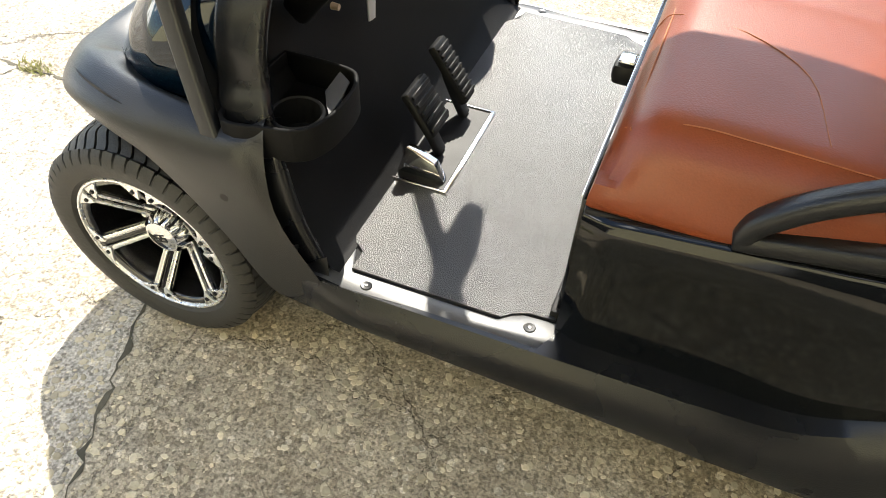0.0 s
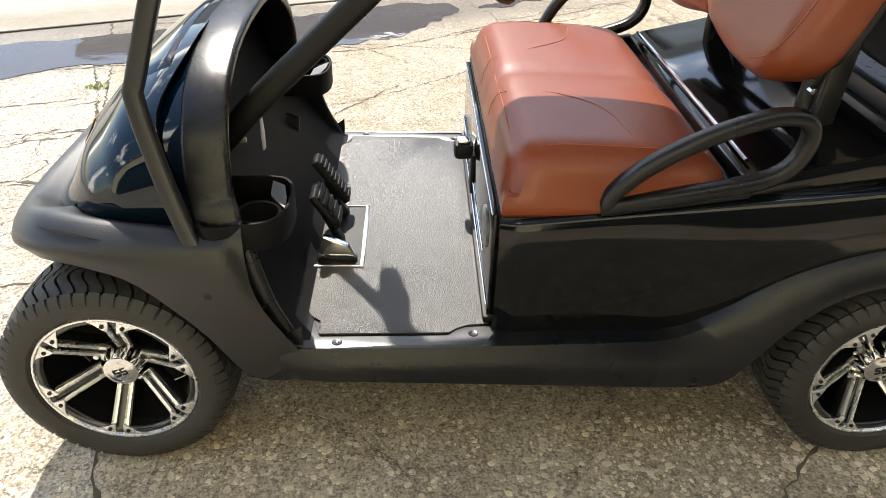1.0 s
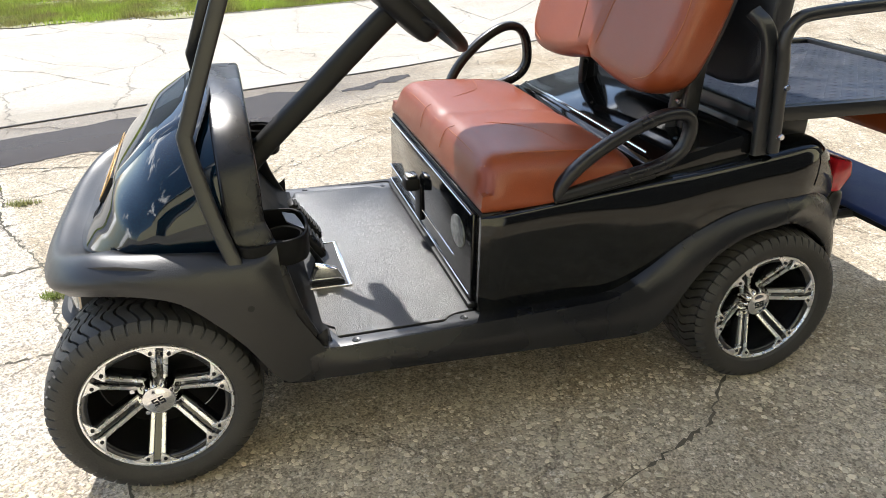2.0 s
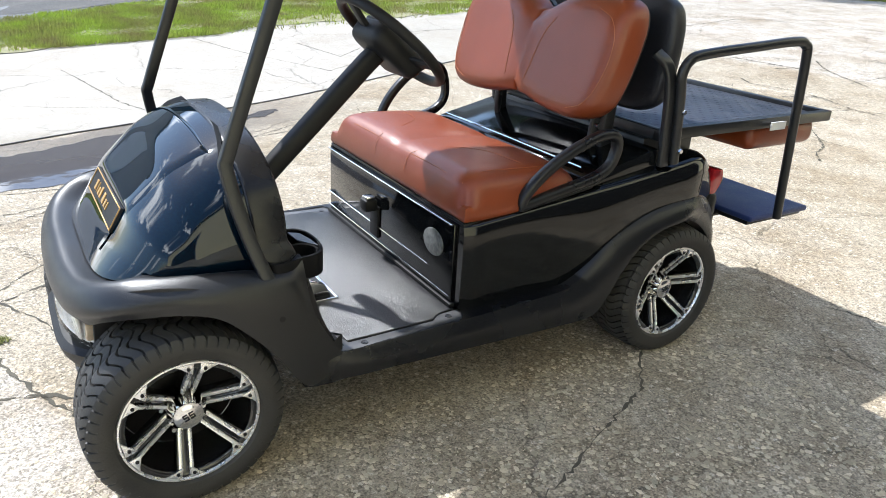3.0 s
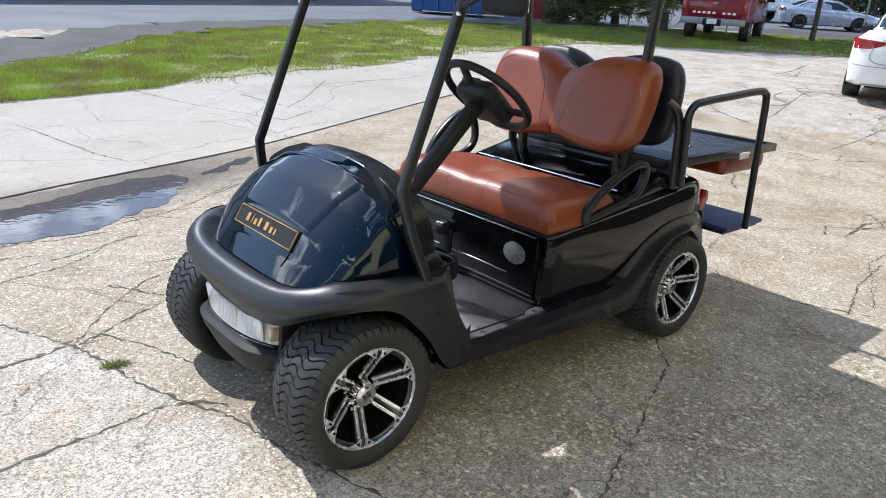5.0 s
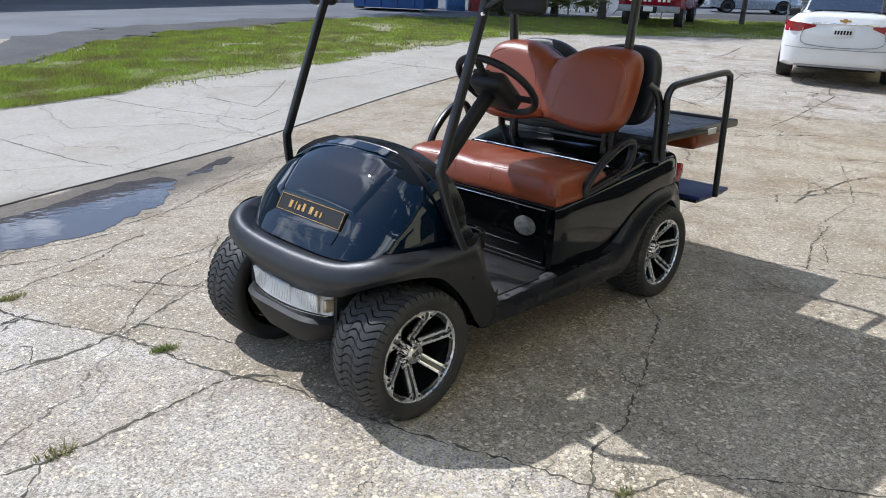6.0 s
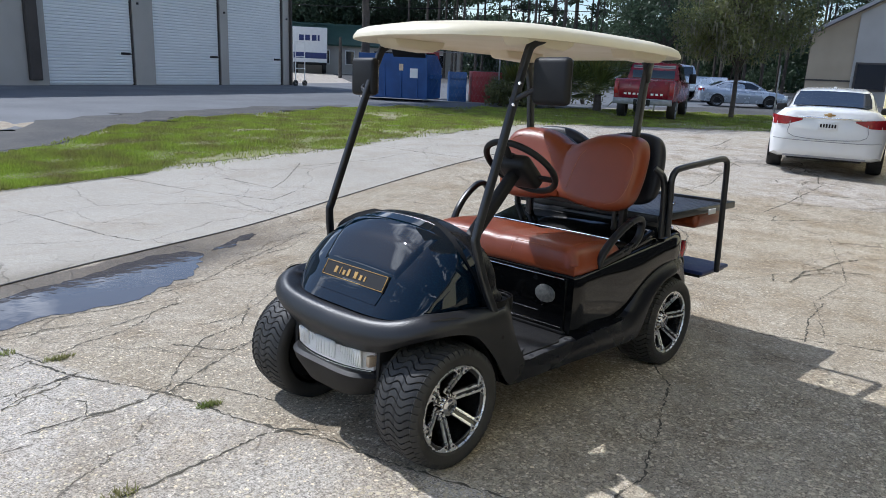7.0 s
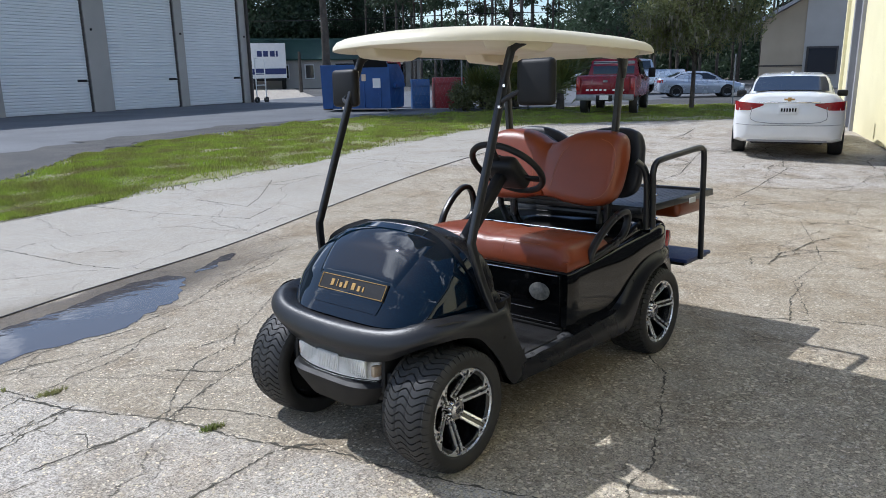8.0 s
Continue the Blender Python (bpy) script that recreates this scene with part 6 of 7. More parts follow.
# along: away from the far corner; +y here is into the lot's left, -y into the lot
bays = [(1.15, 2.35), (6.6, 11.2), (13.4, 18.0), (20.2, 24.8)]
edge = 0.0
for a, b in bays + [(34.0, 34.0)]:
    bm = bmesh.new()
    box(bm, ((edge + a) / 2, 0.17, 2.9), (a - edge, 0.34, 5.8))
    part("wall", bm, yellow_wall, shop, smooth=False)
    edge = b
for a, b in bays:
    bm = bmesh.new()
    box(bm, ((a + b) / 2, 0.17, 4.65), (b - a, 0.336, 2.3))
    part("lintel", bm, yellow_wall, shop, smooth=False)
bm = bmesh.new()
box(bm, (17.0, 4.34, 2.9), (33.9, 8.0, 5.7))
part("building_core", bm, grey_trim, shop, smooth=False)
bm = bmesh.new()
box(bm, (17.0, 4.2, 5.95), (34.6, 9.2, 0.25))
part("roof", bm, grey_trim, shop, smooth=False)
bm = bmesh.new()
box(bm, (-0.03, 0.12, 2.9), (0.10, 0.40, 5.9), 0.02)
part("corner_trim", bm, yellow_wall, shop, smooth=False)
for k, (a, b) in enumerate(bays):
    bm = bmesh.new()
    for x in (a + 0.06, b - 0.06):
        box(bm, (x, 0.10, 1.75), (0.16, 0.34, 3.5), 0.01)
    box(bm, ((a + b) / 2, 0.10, 3.44), (b - a, 0.34, 0.14), 0.01)
    part("door_frame", bm, grey_trim, shop, "grey steel bay door frame", smooth=False)
    n = 14
    bm = bmesh.new()
    box(bm, ((a + b) / 2, 0.31, 1.72), (b - a - 0.25, 0.03, 3.4))
    bay = part("bay_door", bm, dark_inside, shop, "slatted bay door with unlit darkness put into its colour", smooth=False)
    # Past the first bay, unseen: near-black slats imitate unlit open bays.
    for i in range(n):
        bm = bmesh.new()
        box(bm, ((a + b) / 2, 0.27, 0.12 + 3.3 * i / n), (b - a - 0.25, 0.05, 3.3 / n - 0.02), 0.008)
        part("slat", bm, dark_inside if k else grey_trim, bay, smooth=False)
bm = bmesh.new()
box(bm, (5.35, -0.012, 1.95), (0.30, 0.02, 0.42), 0.003)
notice = part("notice", bm, sign_white, shop, "small white notice on the wall")
for i in range(4):
    bm = bmesh.new()
    box(bm, (5.35, -0.024, 2.08 - 0.09 * i), (0.22, 0.006, 0.03))
    part("text_bar", bm, print_navy, notice)


# ---- vehicles ----
def loft_body(bm, stations):
    """stations: (x, [(half width, z) from sill to roof]); closed and mirrored."""
    loops = []
    for x, half in stations:
        loops.append([Vector((x, -y, z)) for y, z in half] + [Vector((x, y, z)) for y, z in reversed(half)])
    rings(bm, loops)
    return fix(bm)


def car_wheel(parent, x, y, r, w, paint_mat=None):
    bm = bmesh.new()
    s = -1 if y < 0 else 1
    lathe(bm, [(r * 0.66, -w / 2), (r * 0.93, -w / 2), (r, -w * 0.36), (r, w * 0.36), (r * 0.93, w / 2), (r * 0.66, w / 2)], 28, "y", (x, y, r), wrap=True)
    wheel = part("wheel", bm, rubber, parent)
    bm = bmesh.new()
    lathe(bm, [(0.0, s * w * 0.30), (r * 0.2, s * w * 0.34), (r * 0.62, s * w * 0.40), (r * 0.68, s * w * 0.48), (r * 0.68, -s * w * 0.3)], 20, "y", (x, y, r))
    rim = part("rim", bm, galv, wheel)
    for k in range(5):
        a = 2 * math.pi * k / 5
        bm = bmesh.new()
        box(bm, (x + r * 0.42 * math.cos(a + 0.63), y + s * w * 0.40, r + r * 0.42 * math.sin(a + 0.63)), (r * 0.17, 0.02, r * 0.17), 0.004)
        part("rim_gap", bm, plastic_dark, rim)
    return wheel


def sedan(name, label, m, paint_mat, rear_detail, group=""):
    """A four-door sedan: x to its front, wheels on z 0; 4.9 m long."""
    car = thing(name, label, "car", m, group)
    L = [(-2.46, 0.62, 0.42, 0.84, 1.08, 1.09), (-2.42, 0.82, 0.34, 0.95, 1.12, 1.14), (-2.28, 0.905, 0.30, 1.00, 1.13, 1.17), (-2.0, 0.925, 0.26, 1.00, 1.13, 1.18),
         (-1.62, 0.93, 0.24, 0.98, 1.11, 1.17), (-1.0, 0.93, 0.22, 0.95, 1.06, 1.11), (0.0, 0.93, 0.22, 0.94, 1.02, 1.05), (0.8, 0.93, 0.22, 0.92, 0.98, 1.0), (1.3, 0.92, 0.24, 0.88, 0.95, 0.97),
         (1.9, 0.90, 0.26, 0.82, 0.88, 0.90), (2.3, 0.80, 0.30, 0.72, 0.78, 0.80), (2.46, 0.60, 0.36, 0.62, 0.66, 0.66)]
    bm = bmesh.new()
    st = []
    for x, w, lo, belt, top, mid in L:
        st.append((x, [(w * 0.82, lo), (w * 0.97, lo + 0.04), (w, (lo + belt) / 2), (w * 0.985, belt - 0.05), (w * 0.93, belt + 0.02), (w * 0.80, top), (w * 0.4, mid), (0.02, mid)]))
    loft_body(bm, st)
    part("body", bm, paint_mat, car, sharp=50)
    C = [(-1.95, 0.70, 1.07, 1.08), (-1.55, 0.73, 1.05, 1.25), (-1.15, 0.74, 1.04, 1.41), (-0.75, 0.73, 1.04, 1.47), (-0.1, 0.72, 1.02, 1.49), (0.4, 0.70, 1.0, 1.44), (0.9, 0.68, 0.98, 1.22), (1.3, 0.66, 0.95, 0.97)]
    bm = bmesh.new()
    loft_body(bm, [(x, [(w + 0.05, lo - 0.04), (w * 0.97, lo + (hi - lo) * 0.45), (w * 0.86, lo + (hi - lo) * 0.88), (w * 0.72, hi), (0.02, hi + 0.015)]) for x, w, lo, hi in C])
    part("cabin", bm, paint_mat, car, sharp=45)
    # glass
    bm = bmesh.new()
    rows = []
    for x, w, z in ((-1.80, 0.63, 1.185), (-1.50, 0.62, 1.302), (-1.19, 0.57, 1.428)):
        rows.append([Vector((x - 0.012, y * w, z + 0.012 - 0.02 * abs(y) ** 3)) for y in (-1, -0.5, 0, 0.5, 1)])
    rings(bm, rows, False, False)
    part("rear_window", bm, glass_dark, car, "dark tinted rear window")
    bm = bmesh.new()
    rows = [[Vector((x + 0.012, y * w, z + 0.010 - 0.02 * abs(y) ** 3)) for y in (-1, -0.5, 0, 0.5, 1)] for x, w, z in ((1.25, 0.60, 1.0), (0.88, 0.58, 1.245), (0.48, 0.55, 1.425))]
    rings(bm, rows, False, False)
    part("windscreen", bm, glass_dark, car)
    for s in (-1, 1):
        for xs in ([(-1.50, 1.09, 1.17), (-1.15, 1.08, 1.33), (-0.45, 1.06, 1.40)], [(-0.36, 1.06, 1.40), (0.30, 1.05, 1.37), (0.85, 1.03, 1.13)]):
            bm = bmesh.new()
            rings(bm, [[Vector((x, s * (0.745 - (z - 1.04) * 0.28), z)) for z in (lo, (lo + hi) / 2, hi)] for x, lo, hi in xs], False, False)
            part("side_window", bm, glass_dark, car)
        bm = bmesh.new()
        box(bm, (0.78, s * 0.98, 1.06), (0.14, 0.20, 0.13), 0.035, 3)
        part("door_mirror", bm, paint_mat if not rear_detail else plastic_dark, car)
        bm = bmesh.new()
        box(bm, (-0.5, s * 0.925, 0.88), (0.16, 0.03, 0.03), 0.008)
        part("door_handle", bm, chrome, car)
        for x in (-1.42, 1.42):
            car_wheel(car, x, s * 0.832, 0.335, 0.235)
            bm = bmesh.new()
            lathe(bm, [(0.0, s * 0.925), (0.38, s * 0.936), (0.385, s * 0.90)], 28, "y", (x, 0, 0.36))
            bmesh.ops.bisect_plane(bm, geom=bm.verts[:] + bm.edges[:] + bm.faces[:], plane_co=(0, 0, 0.22), plane_no=(0, 0, -1), clear_outer=True)
            part("wheel_arch", bm, plastic_dark, car)
        # tail lights wrapped round the rear corners
        bm = bmesh.new()
        hug = [(0.40, -2.462), (0.62, -2.458), (0.80, -2.424), (0.86, -2.36), (0.896, -2.28), (0.912, -2.16)]
        loops = []
        for k in range(13):
            y = 0.42 + 0.49 * k / 12
            x = lerp_table(hug, y) - 0.008
            t = k / 12
            lo, hi = 0.945 - 0.085 * min(1.0, t * 2.2), 0.975 + 0.045 * t
            inward = 0.03 * (1 if k < 9 else 0.4)
            loops.append([Vector((x, s * y, lo)), Vector((x, s * y, hi)), Vector((x + inward, s * (y - 0.03), hi)), Vector((x + inward, s * (y - 0.03), lo))])
        rings(bm, loops)
        fix(bm)
        part("tail_light", bm, red_lens, car, "red tail light")
        bm = bmesh.new()
        box(bm, (2.22, s * 0.66, 0.70), (0.30, 0.30, 0.13), 0.04, 3)
        part("headlight", bm, lens_clear, car)
    if rear_detail:
        bm = bmesh.new()
        box(bm, (-2.475, 0, 1.000), (0.02, 0.98, 0.025), 0.006)
        part("chrome_strip", bm, chrome, car, "chrome strip across the boot")
        bm = bmesh.new()
        slab(bm, [(-0.09, 1.066), (-0.03, 1.066), (-0.03, 1.086), (0.03, 1.086), (0.03, 1.066), (0.09, 1.066), (0.08, 1.038), (0.03, 1.038), (0.03, 1.018), (-0.03, 1.018), (-0.03, 1.038), (-0.08, 1.038)], -2.475, -2.455, "x", 0.003)
        part("emblem", bm, gold, car, "plain gold emblem")
        bm = bmesh.new()
        box(bm, (-2.485, 0.0, 0.875), (0.012, 0.31, 0.155), 0.004)
        plate_ = part("number_plate", bm, sign_white, car)
        for k in range(6):
            bm = bmesh.new()
            box(bm, (-2.493, -0.11 + 0.044 * k, 0.870), (0.004, 0.028, 0.06))
            part("plate_bar", bm, plastic_dark, plate_)
        for pts in ([(-2.468, -0.60, 0.92), (-2.474, -0.52, 0.66), (-2.474, 0.52, 0.66), (-2.468, 0.60, 0.92)], [(-2.440, -0.84, 0.62), (-2.478, -0.5, 0.60), (-2.478, 0.5, 0.60), (-2.440, 0.84, 0.62)]):
            part("panel_gap", tube(pts, 0.006, 6, 4), grey_trim, car)
        bm = bmesh.new()
        box(bm, (-2.34, 0, 0.33), (0.16, 1.30, 0.06), 0.02)
        part("lower_valance", bm, grey_trim, car)
        bm = bmesh.new()
        box(bm, (-2.05, 0, 0.34), (0.5, 1.2, 0.16), 0.03)
        part("underbody", bm, dark_inside, car)
        bm = bmesh.new()
        box(bm, (-0.95, 0, 1.50), (0.20, 0.05, 0.05), 0.018)
        part("roof_fin", bm, paint_mat, car)
    return car


def heading(x, y, deg, z=0.0):
    return Matrix.Translation((x, y, z)) @ Matrix.Rotation(radians(deg), 4, "Z")


sedan("white_sedan", "white sedan parked beside the yellow shop", heading(12.45, 2.05, 16, -0.05) @ Matrix.Scale(0.895, 4), white_paint, True)
sedan("silver_sedan", "silver blue sedan parked across the lot", heading(33.6, 12.5, -56) @ Matrix.Scale(0.84, 4), silver_paint, False)


def pickup(name, label, m, paint_mat, group=""):
    """A full-size pickup, x to its front, 5.9 m long."""
    car = thing(name, label, "pickup truck", m, group)
    bm = bmesh.new()
    loft_body(bm, [(x, [(w * 0.9, lo), (w, lo + 0.08), (w, hi - 0.06), (w * 0.96, hi), (0.02, hi)]) for x, w, lo, hi in
                   ((-2.95, 0.98, 0.62, 1.32), (-2.90, 1.0, 0.58, 1.36), (-0.9, 1.0, 0.55, 1.36), (-0.88, 1.0, 0.52, 1.32), (1.3, 1.0, 0.52, 1.30), (2.6, 0.98, 0.55, 1.24), (2.95, 0.92, 0.6, 1.15))])
    part("body", bm, paint_mat, car)
    bm = bmesh.new()
    loft_body(bm, [(x, [(0.96, 1.28), (0.93, 1.32), (w, hi - 0.05), (w * 0.9, hi), (0.02, hi + 0.01)]) for x, w, hi in ((-0.95, 0.84, 1.70), (-0.85, 0.80, 1.92), (0.0, 0.80, 1.97), (0.75, 0.79, 1.93), (1.45, 0.86, 1.34))])
    part("cabin", bm, paint_mat, car)
    bm = bmesh.new()
    rings(bm, [[Vector((x, y, z)) for y in (-0.74, 0, 0.74)] for x, z in ((-0.975, 1.40), (-0.955, 1.66), (-0.90, 1.85))], False, False)
    part("rear_window", bm, glass_dark, car)
    bm = bmesh.new()
    box(bm, (-2.965, 0, 1.02), (0.05, 1.62, 0.56), 0.02)
    gate = part("tailgate", bm, paint_mat, car)
    bm = bmesh.new()
    box(bm, (-2.995, 0, 1.16), (0.02, 0.16, 0.07), 0.02)
    part("emblem", bm, galv, gate)
    for k in range(9):
        if k == 5:
            continue
        bm = bmesh.new()
        box(bm, (-2.995, 0.60 - 0.15 * k, 0.87), (0.014, 0.09, 0.065))
        part("letter_bar", bm, sign_white, gate)
    bm = bmesh.new()
    box(bm, (-3.05, 0, 0.62), (0.20, 1.95, 0.20), 0.03)
    bumper = part("rear_bumper", bm, galv, car, "dull steel rear bumper")
    bm = bmesh.new()
    box(bm, (-3.16, 0, 0.60), (0.03, 0.55, 0.20), 0.01)
    part("bumper_step", bm, plastic_dark, bumper)
    bm = bmesh.new()
    box(bm, (-3.18, 0.0, 0.62), (0.01, 0.30, 0.15), 0.003)
    part("number_plate", bm, sign_white, bumper)
    for s in (-1, 1):
        bm = bmesh.new()
        box(bm, (-2.95, s * 0.92, 1.06), (0.10, 0.14, 0.42), 0.02)
        part("tail_light", bm, red_lens, car)
        bm = bmesh.new()
        box(bm, (0.95, s * 1.20, 1.42), (0.10, 0.26, 0.36), 0.03)
        part("tow_mirror", bm, plastic_dark, car)
        bm = bmesh.new()
        rings(bm, [[Vector((x, s * y, z)) for y, z in ((0.945, 1.38), (0.90, 1.60), (0.845, 1.84))] for x in (-0.75, 0.0, 0.7)], False, False)
        part("side_window", bm, glass_dark, car)
        for x in (-1.75, 1.85):
            car_wheel(car, x, s * 0.86, 0.40, 0.28)
    return car


pickup("red_pickup", "dark red pickup truck parked on the grass", heading(20.9, 10.15, 21) @ Matrix.Scale(0.90, 4), red_paint)
pickup("grey_pickup", "pale pickup truck with dark rack in the far lot", heading(36.0, 17.5, 150), silver_paint)


# box truck behind the storage building
def make_box_truck():
    m = heading(41.7, 59.7, 56) @ Matrix.Scale(1.36, 4)
    t = thing("box_truck", "white box truck with navy lettering shapes", "truck", m)
    bm = bmesh.new()
    box(bm, (3.0, 0, 2.05), (6.0, 2.5, 2.5), 0.03)
    body = part("cargo_box", bm, sign_white, t, smooth=False)
    for y, w, z, h in ((0.62, 0.34, 2.55, 0.40), (0.18, 0.34, 2.55, 0.40), (-0.30, 0.34, 2.55, 0.40), (-0.62, 0.14, 2.55, 0.40)):
        bm = bmesh.new()
        box(bm, (-0.015, y, z), (0.02, w, h))
        part("lettering_shape", bm, print_navy, body)
    bm = bmesh.new()
    box(bm, (-0.015, 0, 1.30), (0.02, 2.4, 0.42))
    part("stripe", bm, print_navy, body)
    bm = bmesh.new()
    box(bm, (0.05, 0, 0.72), (0.2, 2.4, 0.18), 0.02)
    part("rear_bumper", bm, plastic_dark, t)
    for s in (-1, 1):
        for x in (1.2, 5.6):
            car_wheel(t, x, s * 1.05, 0.42, 0.3)
    bm = bmesh.new()
    box(bm, (6.9, 0, 1.5), (1.7, 2.2, 1.7), 0.15, 3)
    part("cab", bm, sign_white, t)


make_box_truck()


# ---- dumpster and yard clutter ----
def make_dumpster():
    m = heading(17.2, 18.9, -62)
    d = thing("dumpster", "blue steel dumpster with open lids on the asphalt", "dumpster", m)
    bm = bmesh.new()
    slab(bm, [(-0.85, 0.12), (0.85, 0.12), (0.95, 1.30), (0.30, 1.72), (-0.95, 1.72)], -1.35, 1.35, "y", 0.01)
    for v in bm.verts:
        v.co = Vector((v.co.y, v.co.x, v.co.z))
    fix(bm)
    body = part("body", bm, dumpster_blue, d, smooth=False)
    for x in (-0.95, -0.32, 0.32, 0.95):
        bm = bmesh.new()
        box(bm, (x, -0.88, 0.85), (0.10, 0.10, 1.40), 0.01)
        part("rib", bm, dumpster_blue, body, smooth=False)
    # Dark sheet on the solid body: the hollow's shade as plain colour.
    bm = bmesh.new()
    box(bm, (0.0, 0.62, 1.60), (2.5, 0.66, 0.03), 0.0, turn=Matrix.Rotation(radians(-33), 3, "X"))
    part("opening_shade", bm, dark_inside, body, smooth=False)
    for s in (-1, 1):
        if s > 0:
            bm = bmesh.new()
            box(bm, (0.66, -0.98, 1.70), (1.25, 0.05, 0.55), 0.01, turn=Matrix.Rotation(radians(38), 3, "X"))
            part("lid", bm, plastic_dark, d, "black plastic lid")
        bm = bmesh.new()
        box(bm, (s * 1.42, 0, 0.95), (0.12, 1.2, 0.16), 0.01)
        part("fork_pocket", bm, dumpster_blue, body, smooth=False)
    for x, z, w, h, mt in ((0.35, 1.25, 0.16, 0.24, amber), (0.85, 1.05, 0.30, 0.34, sign_white)):
        bm = bmesh.new()
        box(bm, (x, -0.945, z), (w, 0.012, h))
        part("sticker", bm, mt, body)


make_dumpster()


def make_fence():
    f = thing("chain_link_fence", "galvanised chain-link fence with posts and top rail", "fence")
    line = [(17.2, 17.6), (18.9, 15.4), (20.6, 13.6), (23.6, 11.6), (27.0, 8.4), (29.5, 5.0)]
    for x, y in line:
        bm = bmesh.new()
        sweep(bm, [(x, y, 0), (x, y, 1.9)], circle(0.03, 8))
        part("post", bm, galv, f)
    for (x0, y0), (x1, y1) in list(zip(line, line[1:]))[:2]:
        for z in (1.85, 0.08):
            part("rail", tube([(x0, y0, z), ((x0 + x1) / 2, (y0 + y1) / 2, z), (x1, y1, z)], 0.018, 6, 2), galv, f)
        bm = bmesh.new()
        n = int(math.hypot(x1 - x0, y1 - y0) / 0.16)
        for k in range(n):
            for up in (0, 1):
                a = Vector((x0, y0, 0)).lerp(Vector((x1, y1, 0)), k / n) + Vector((0, 0, 0.1 if up else 1.85))
                b = Vector((x0, y0, 0)).lerp(Vector((x1, y1, 0)), min(1, k / n + 0.30)) + Vector((0, 0, 1.85 if up else 0.1))
                sweep(bm, [a, b], circle(0.0022, 3), caps=False)
        part("mesh_wire", bm, galv, f)


make_fence()


def crate(x, y, z, sx, sy, sz, mt, name, label, cat, deg=0.0):
    bm = bmesh.new()
    box(bm, (0, 0, sz / 2), (sx, sy, sz), 0.03, 2)
    for k in range(3):
        box(bm, (0, -sy / 2 - 0.012, sz * (0.2 + 0.3 * k)), (sx * 0.94, 0.03, sz * 0.08), 0.006, 1)
    ob = part(name, bm, mt, None, sharp=30)
    ob.matrix_world = heading(x, y, deg, z)
    return tagged(ob, label, cat)


red_crate_mat = surf("faded red plastic", (0.32, 0.03, 0.035), (0.25, 0.022, 0.028), 2, 0.5)
blue_bin_mat = surf("blue plastic", (0.03, 0.12, 0.33), (0.025, 0.09, 0.26), 2, 0.45)
crate(19.3, 17.9, 0, 0.7, 0.6, 1.15, blue_bin_mat, "storage_bin", "tall blue plastic bin behind the fence", "bin", -40)
crate(20.2, 17.2, 0, 1.2, 0.9, 1.2, red_crate_mat, "equipment_box", "red equipment box behind the fence", "box", -40)
crate(19.5, 19.6, 0, 0.6, 0.6, 2.1, red_crate_mat, "machine_cabinet", "tall red machine behind the fence", "machine", -40)


def make_trolley():
    t = thing("trolley", "white tubular trolley by the building corner", "trolley", heading(20.6, 30.6, 13))
    for x in (-0.35, 0.35):
        part("frame_tube", tube([(x, 0, 0.12), (x, 0, 1.2), (x, 0, 2.3)], 0.03, 8, 3), sign_white, t)
    for z in (0.9, 1.5, 2.25):
        part("frame_tube", tube([(-0.35, 0, z), (0, 0, z), (0.35, 0, z)], 0.025, 8, 3), sign_white, t)
    for x in (-0.35, 0.35):
        bm = bmesh.new()
        lathe(bm, [(0.05, -0.05), (0.15, -0.05), (0.15, 0.05), (0.05, 0.05)], 16, "y", (x, 0, 0.15), wrap=True)
        part("caster", bm, rubber, t)


make_trolley()


# ---- far buildings ----
def make_tan_building():
    b = thing("tan_building", "tan metal-sided building with a gable roof", "building", heading(47.8, 14.4, -72))
    bm = bmesh.new()
    slab(bm, [(0, 0), (17.0, 0), (17.0, 4.2), (8.5, 9.0), (0, 4.2)], 0.0, 12.0, "y")
    part("wall", bm, tan_wall, b, smooth=False)
    for s in (-1, 1):
        bm = bmesh.new()
        box(bm, (8.5 + s * 4.5, 5.8, 6.62), (10.6, 12.8, 0.20), 0.0, turn=Matrix.Rotation(radians(s * 29.5), 3, "Y"))
        part("roof", bm, grey_trim, b, smooth=False)
    bm = bmesh.new()
    box(bm, (1.25, -0.03, 1.45), (2.5, 0.06, 0.10))
    part("siding_band", bm, dark_trim, b, smooth=False)
    # paler slab over the gable wall from x 2.5 onwards
    bm = bmesh.new()
    slab(bm, [(2.5, 0), (16.9, 0), (16.9, 4.1), (8.5, 8.7), (2.5, 5.45)], -0.10, 0.02, "y")
    part("pale_wall", bm, stucco, b, "pale grey slab over the gable wall", smooth=False)
    bm = bmesh.new()
    box(bm, (3.55, -0.15, 1.75), (1.8, 0.14, 1.7), 0.02)
    w = part("window", bm, dark_trim, b, smooth=False)
    bm = bmesh.new()
    box(bm, (3.55, -0.24, 1.75), (1.56, 0.04, 1.46))
    part("pane", bm, glass_dark, w, smooth=False)


make_tan_building()


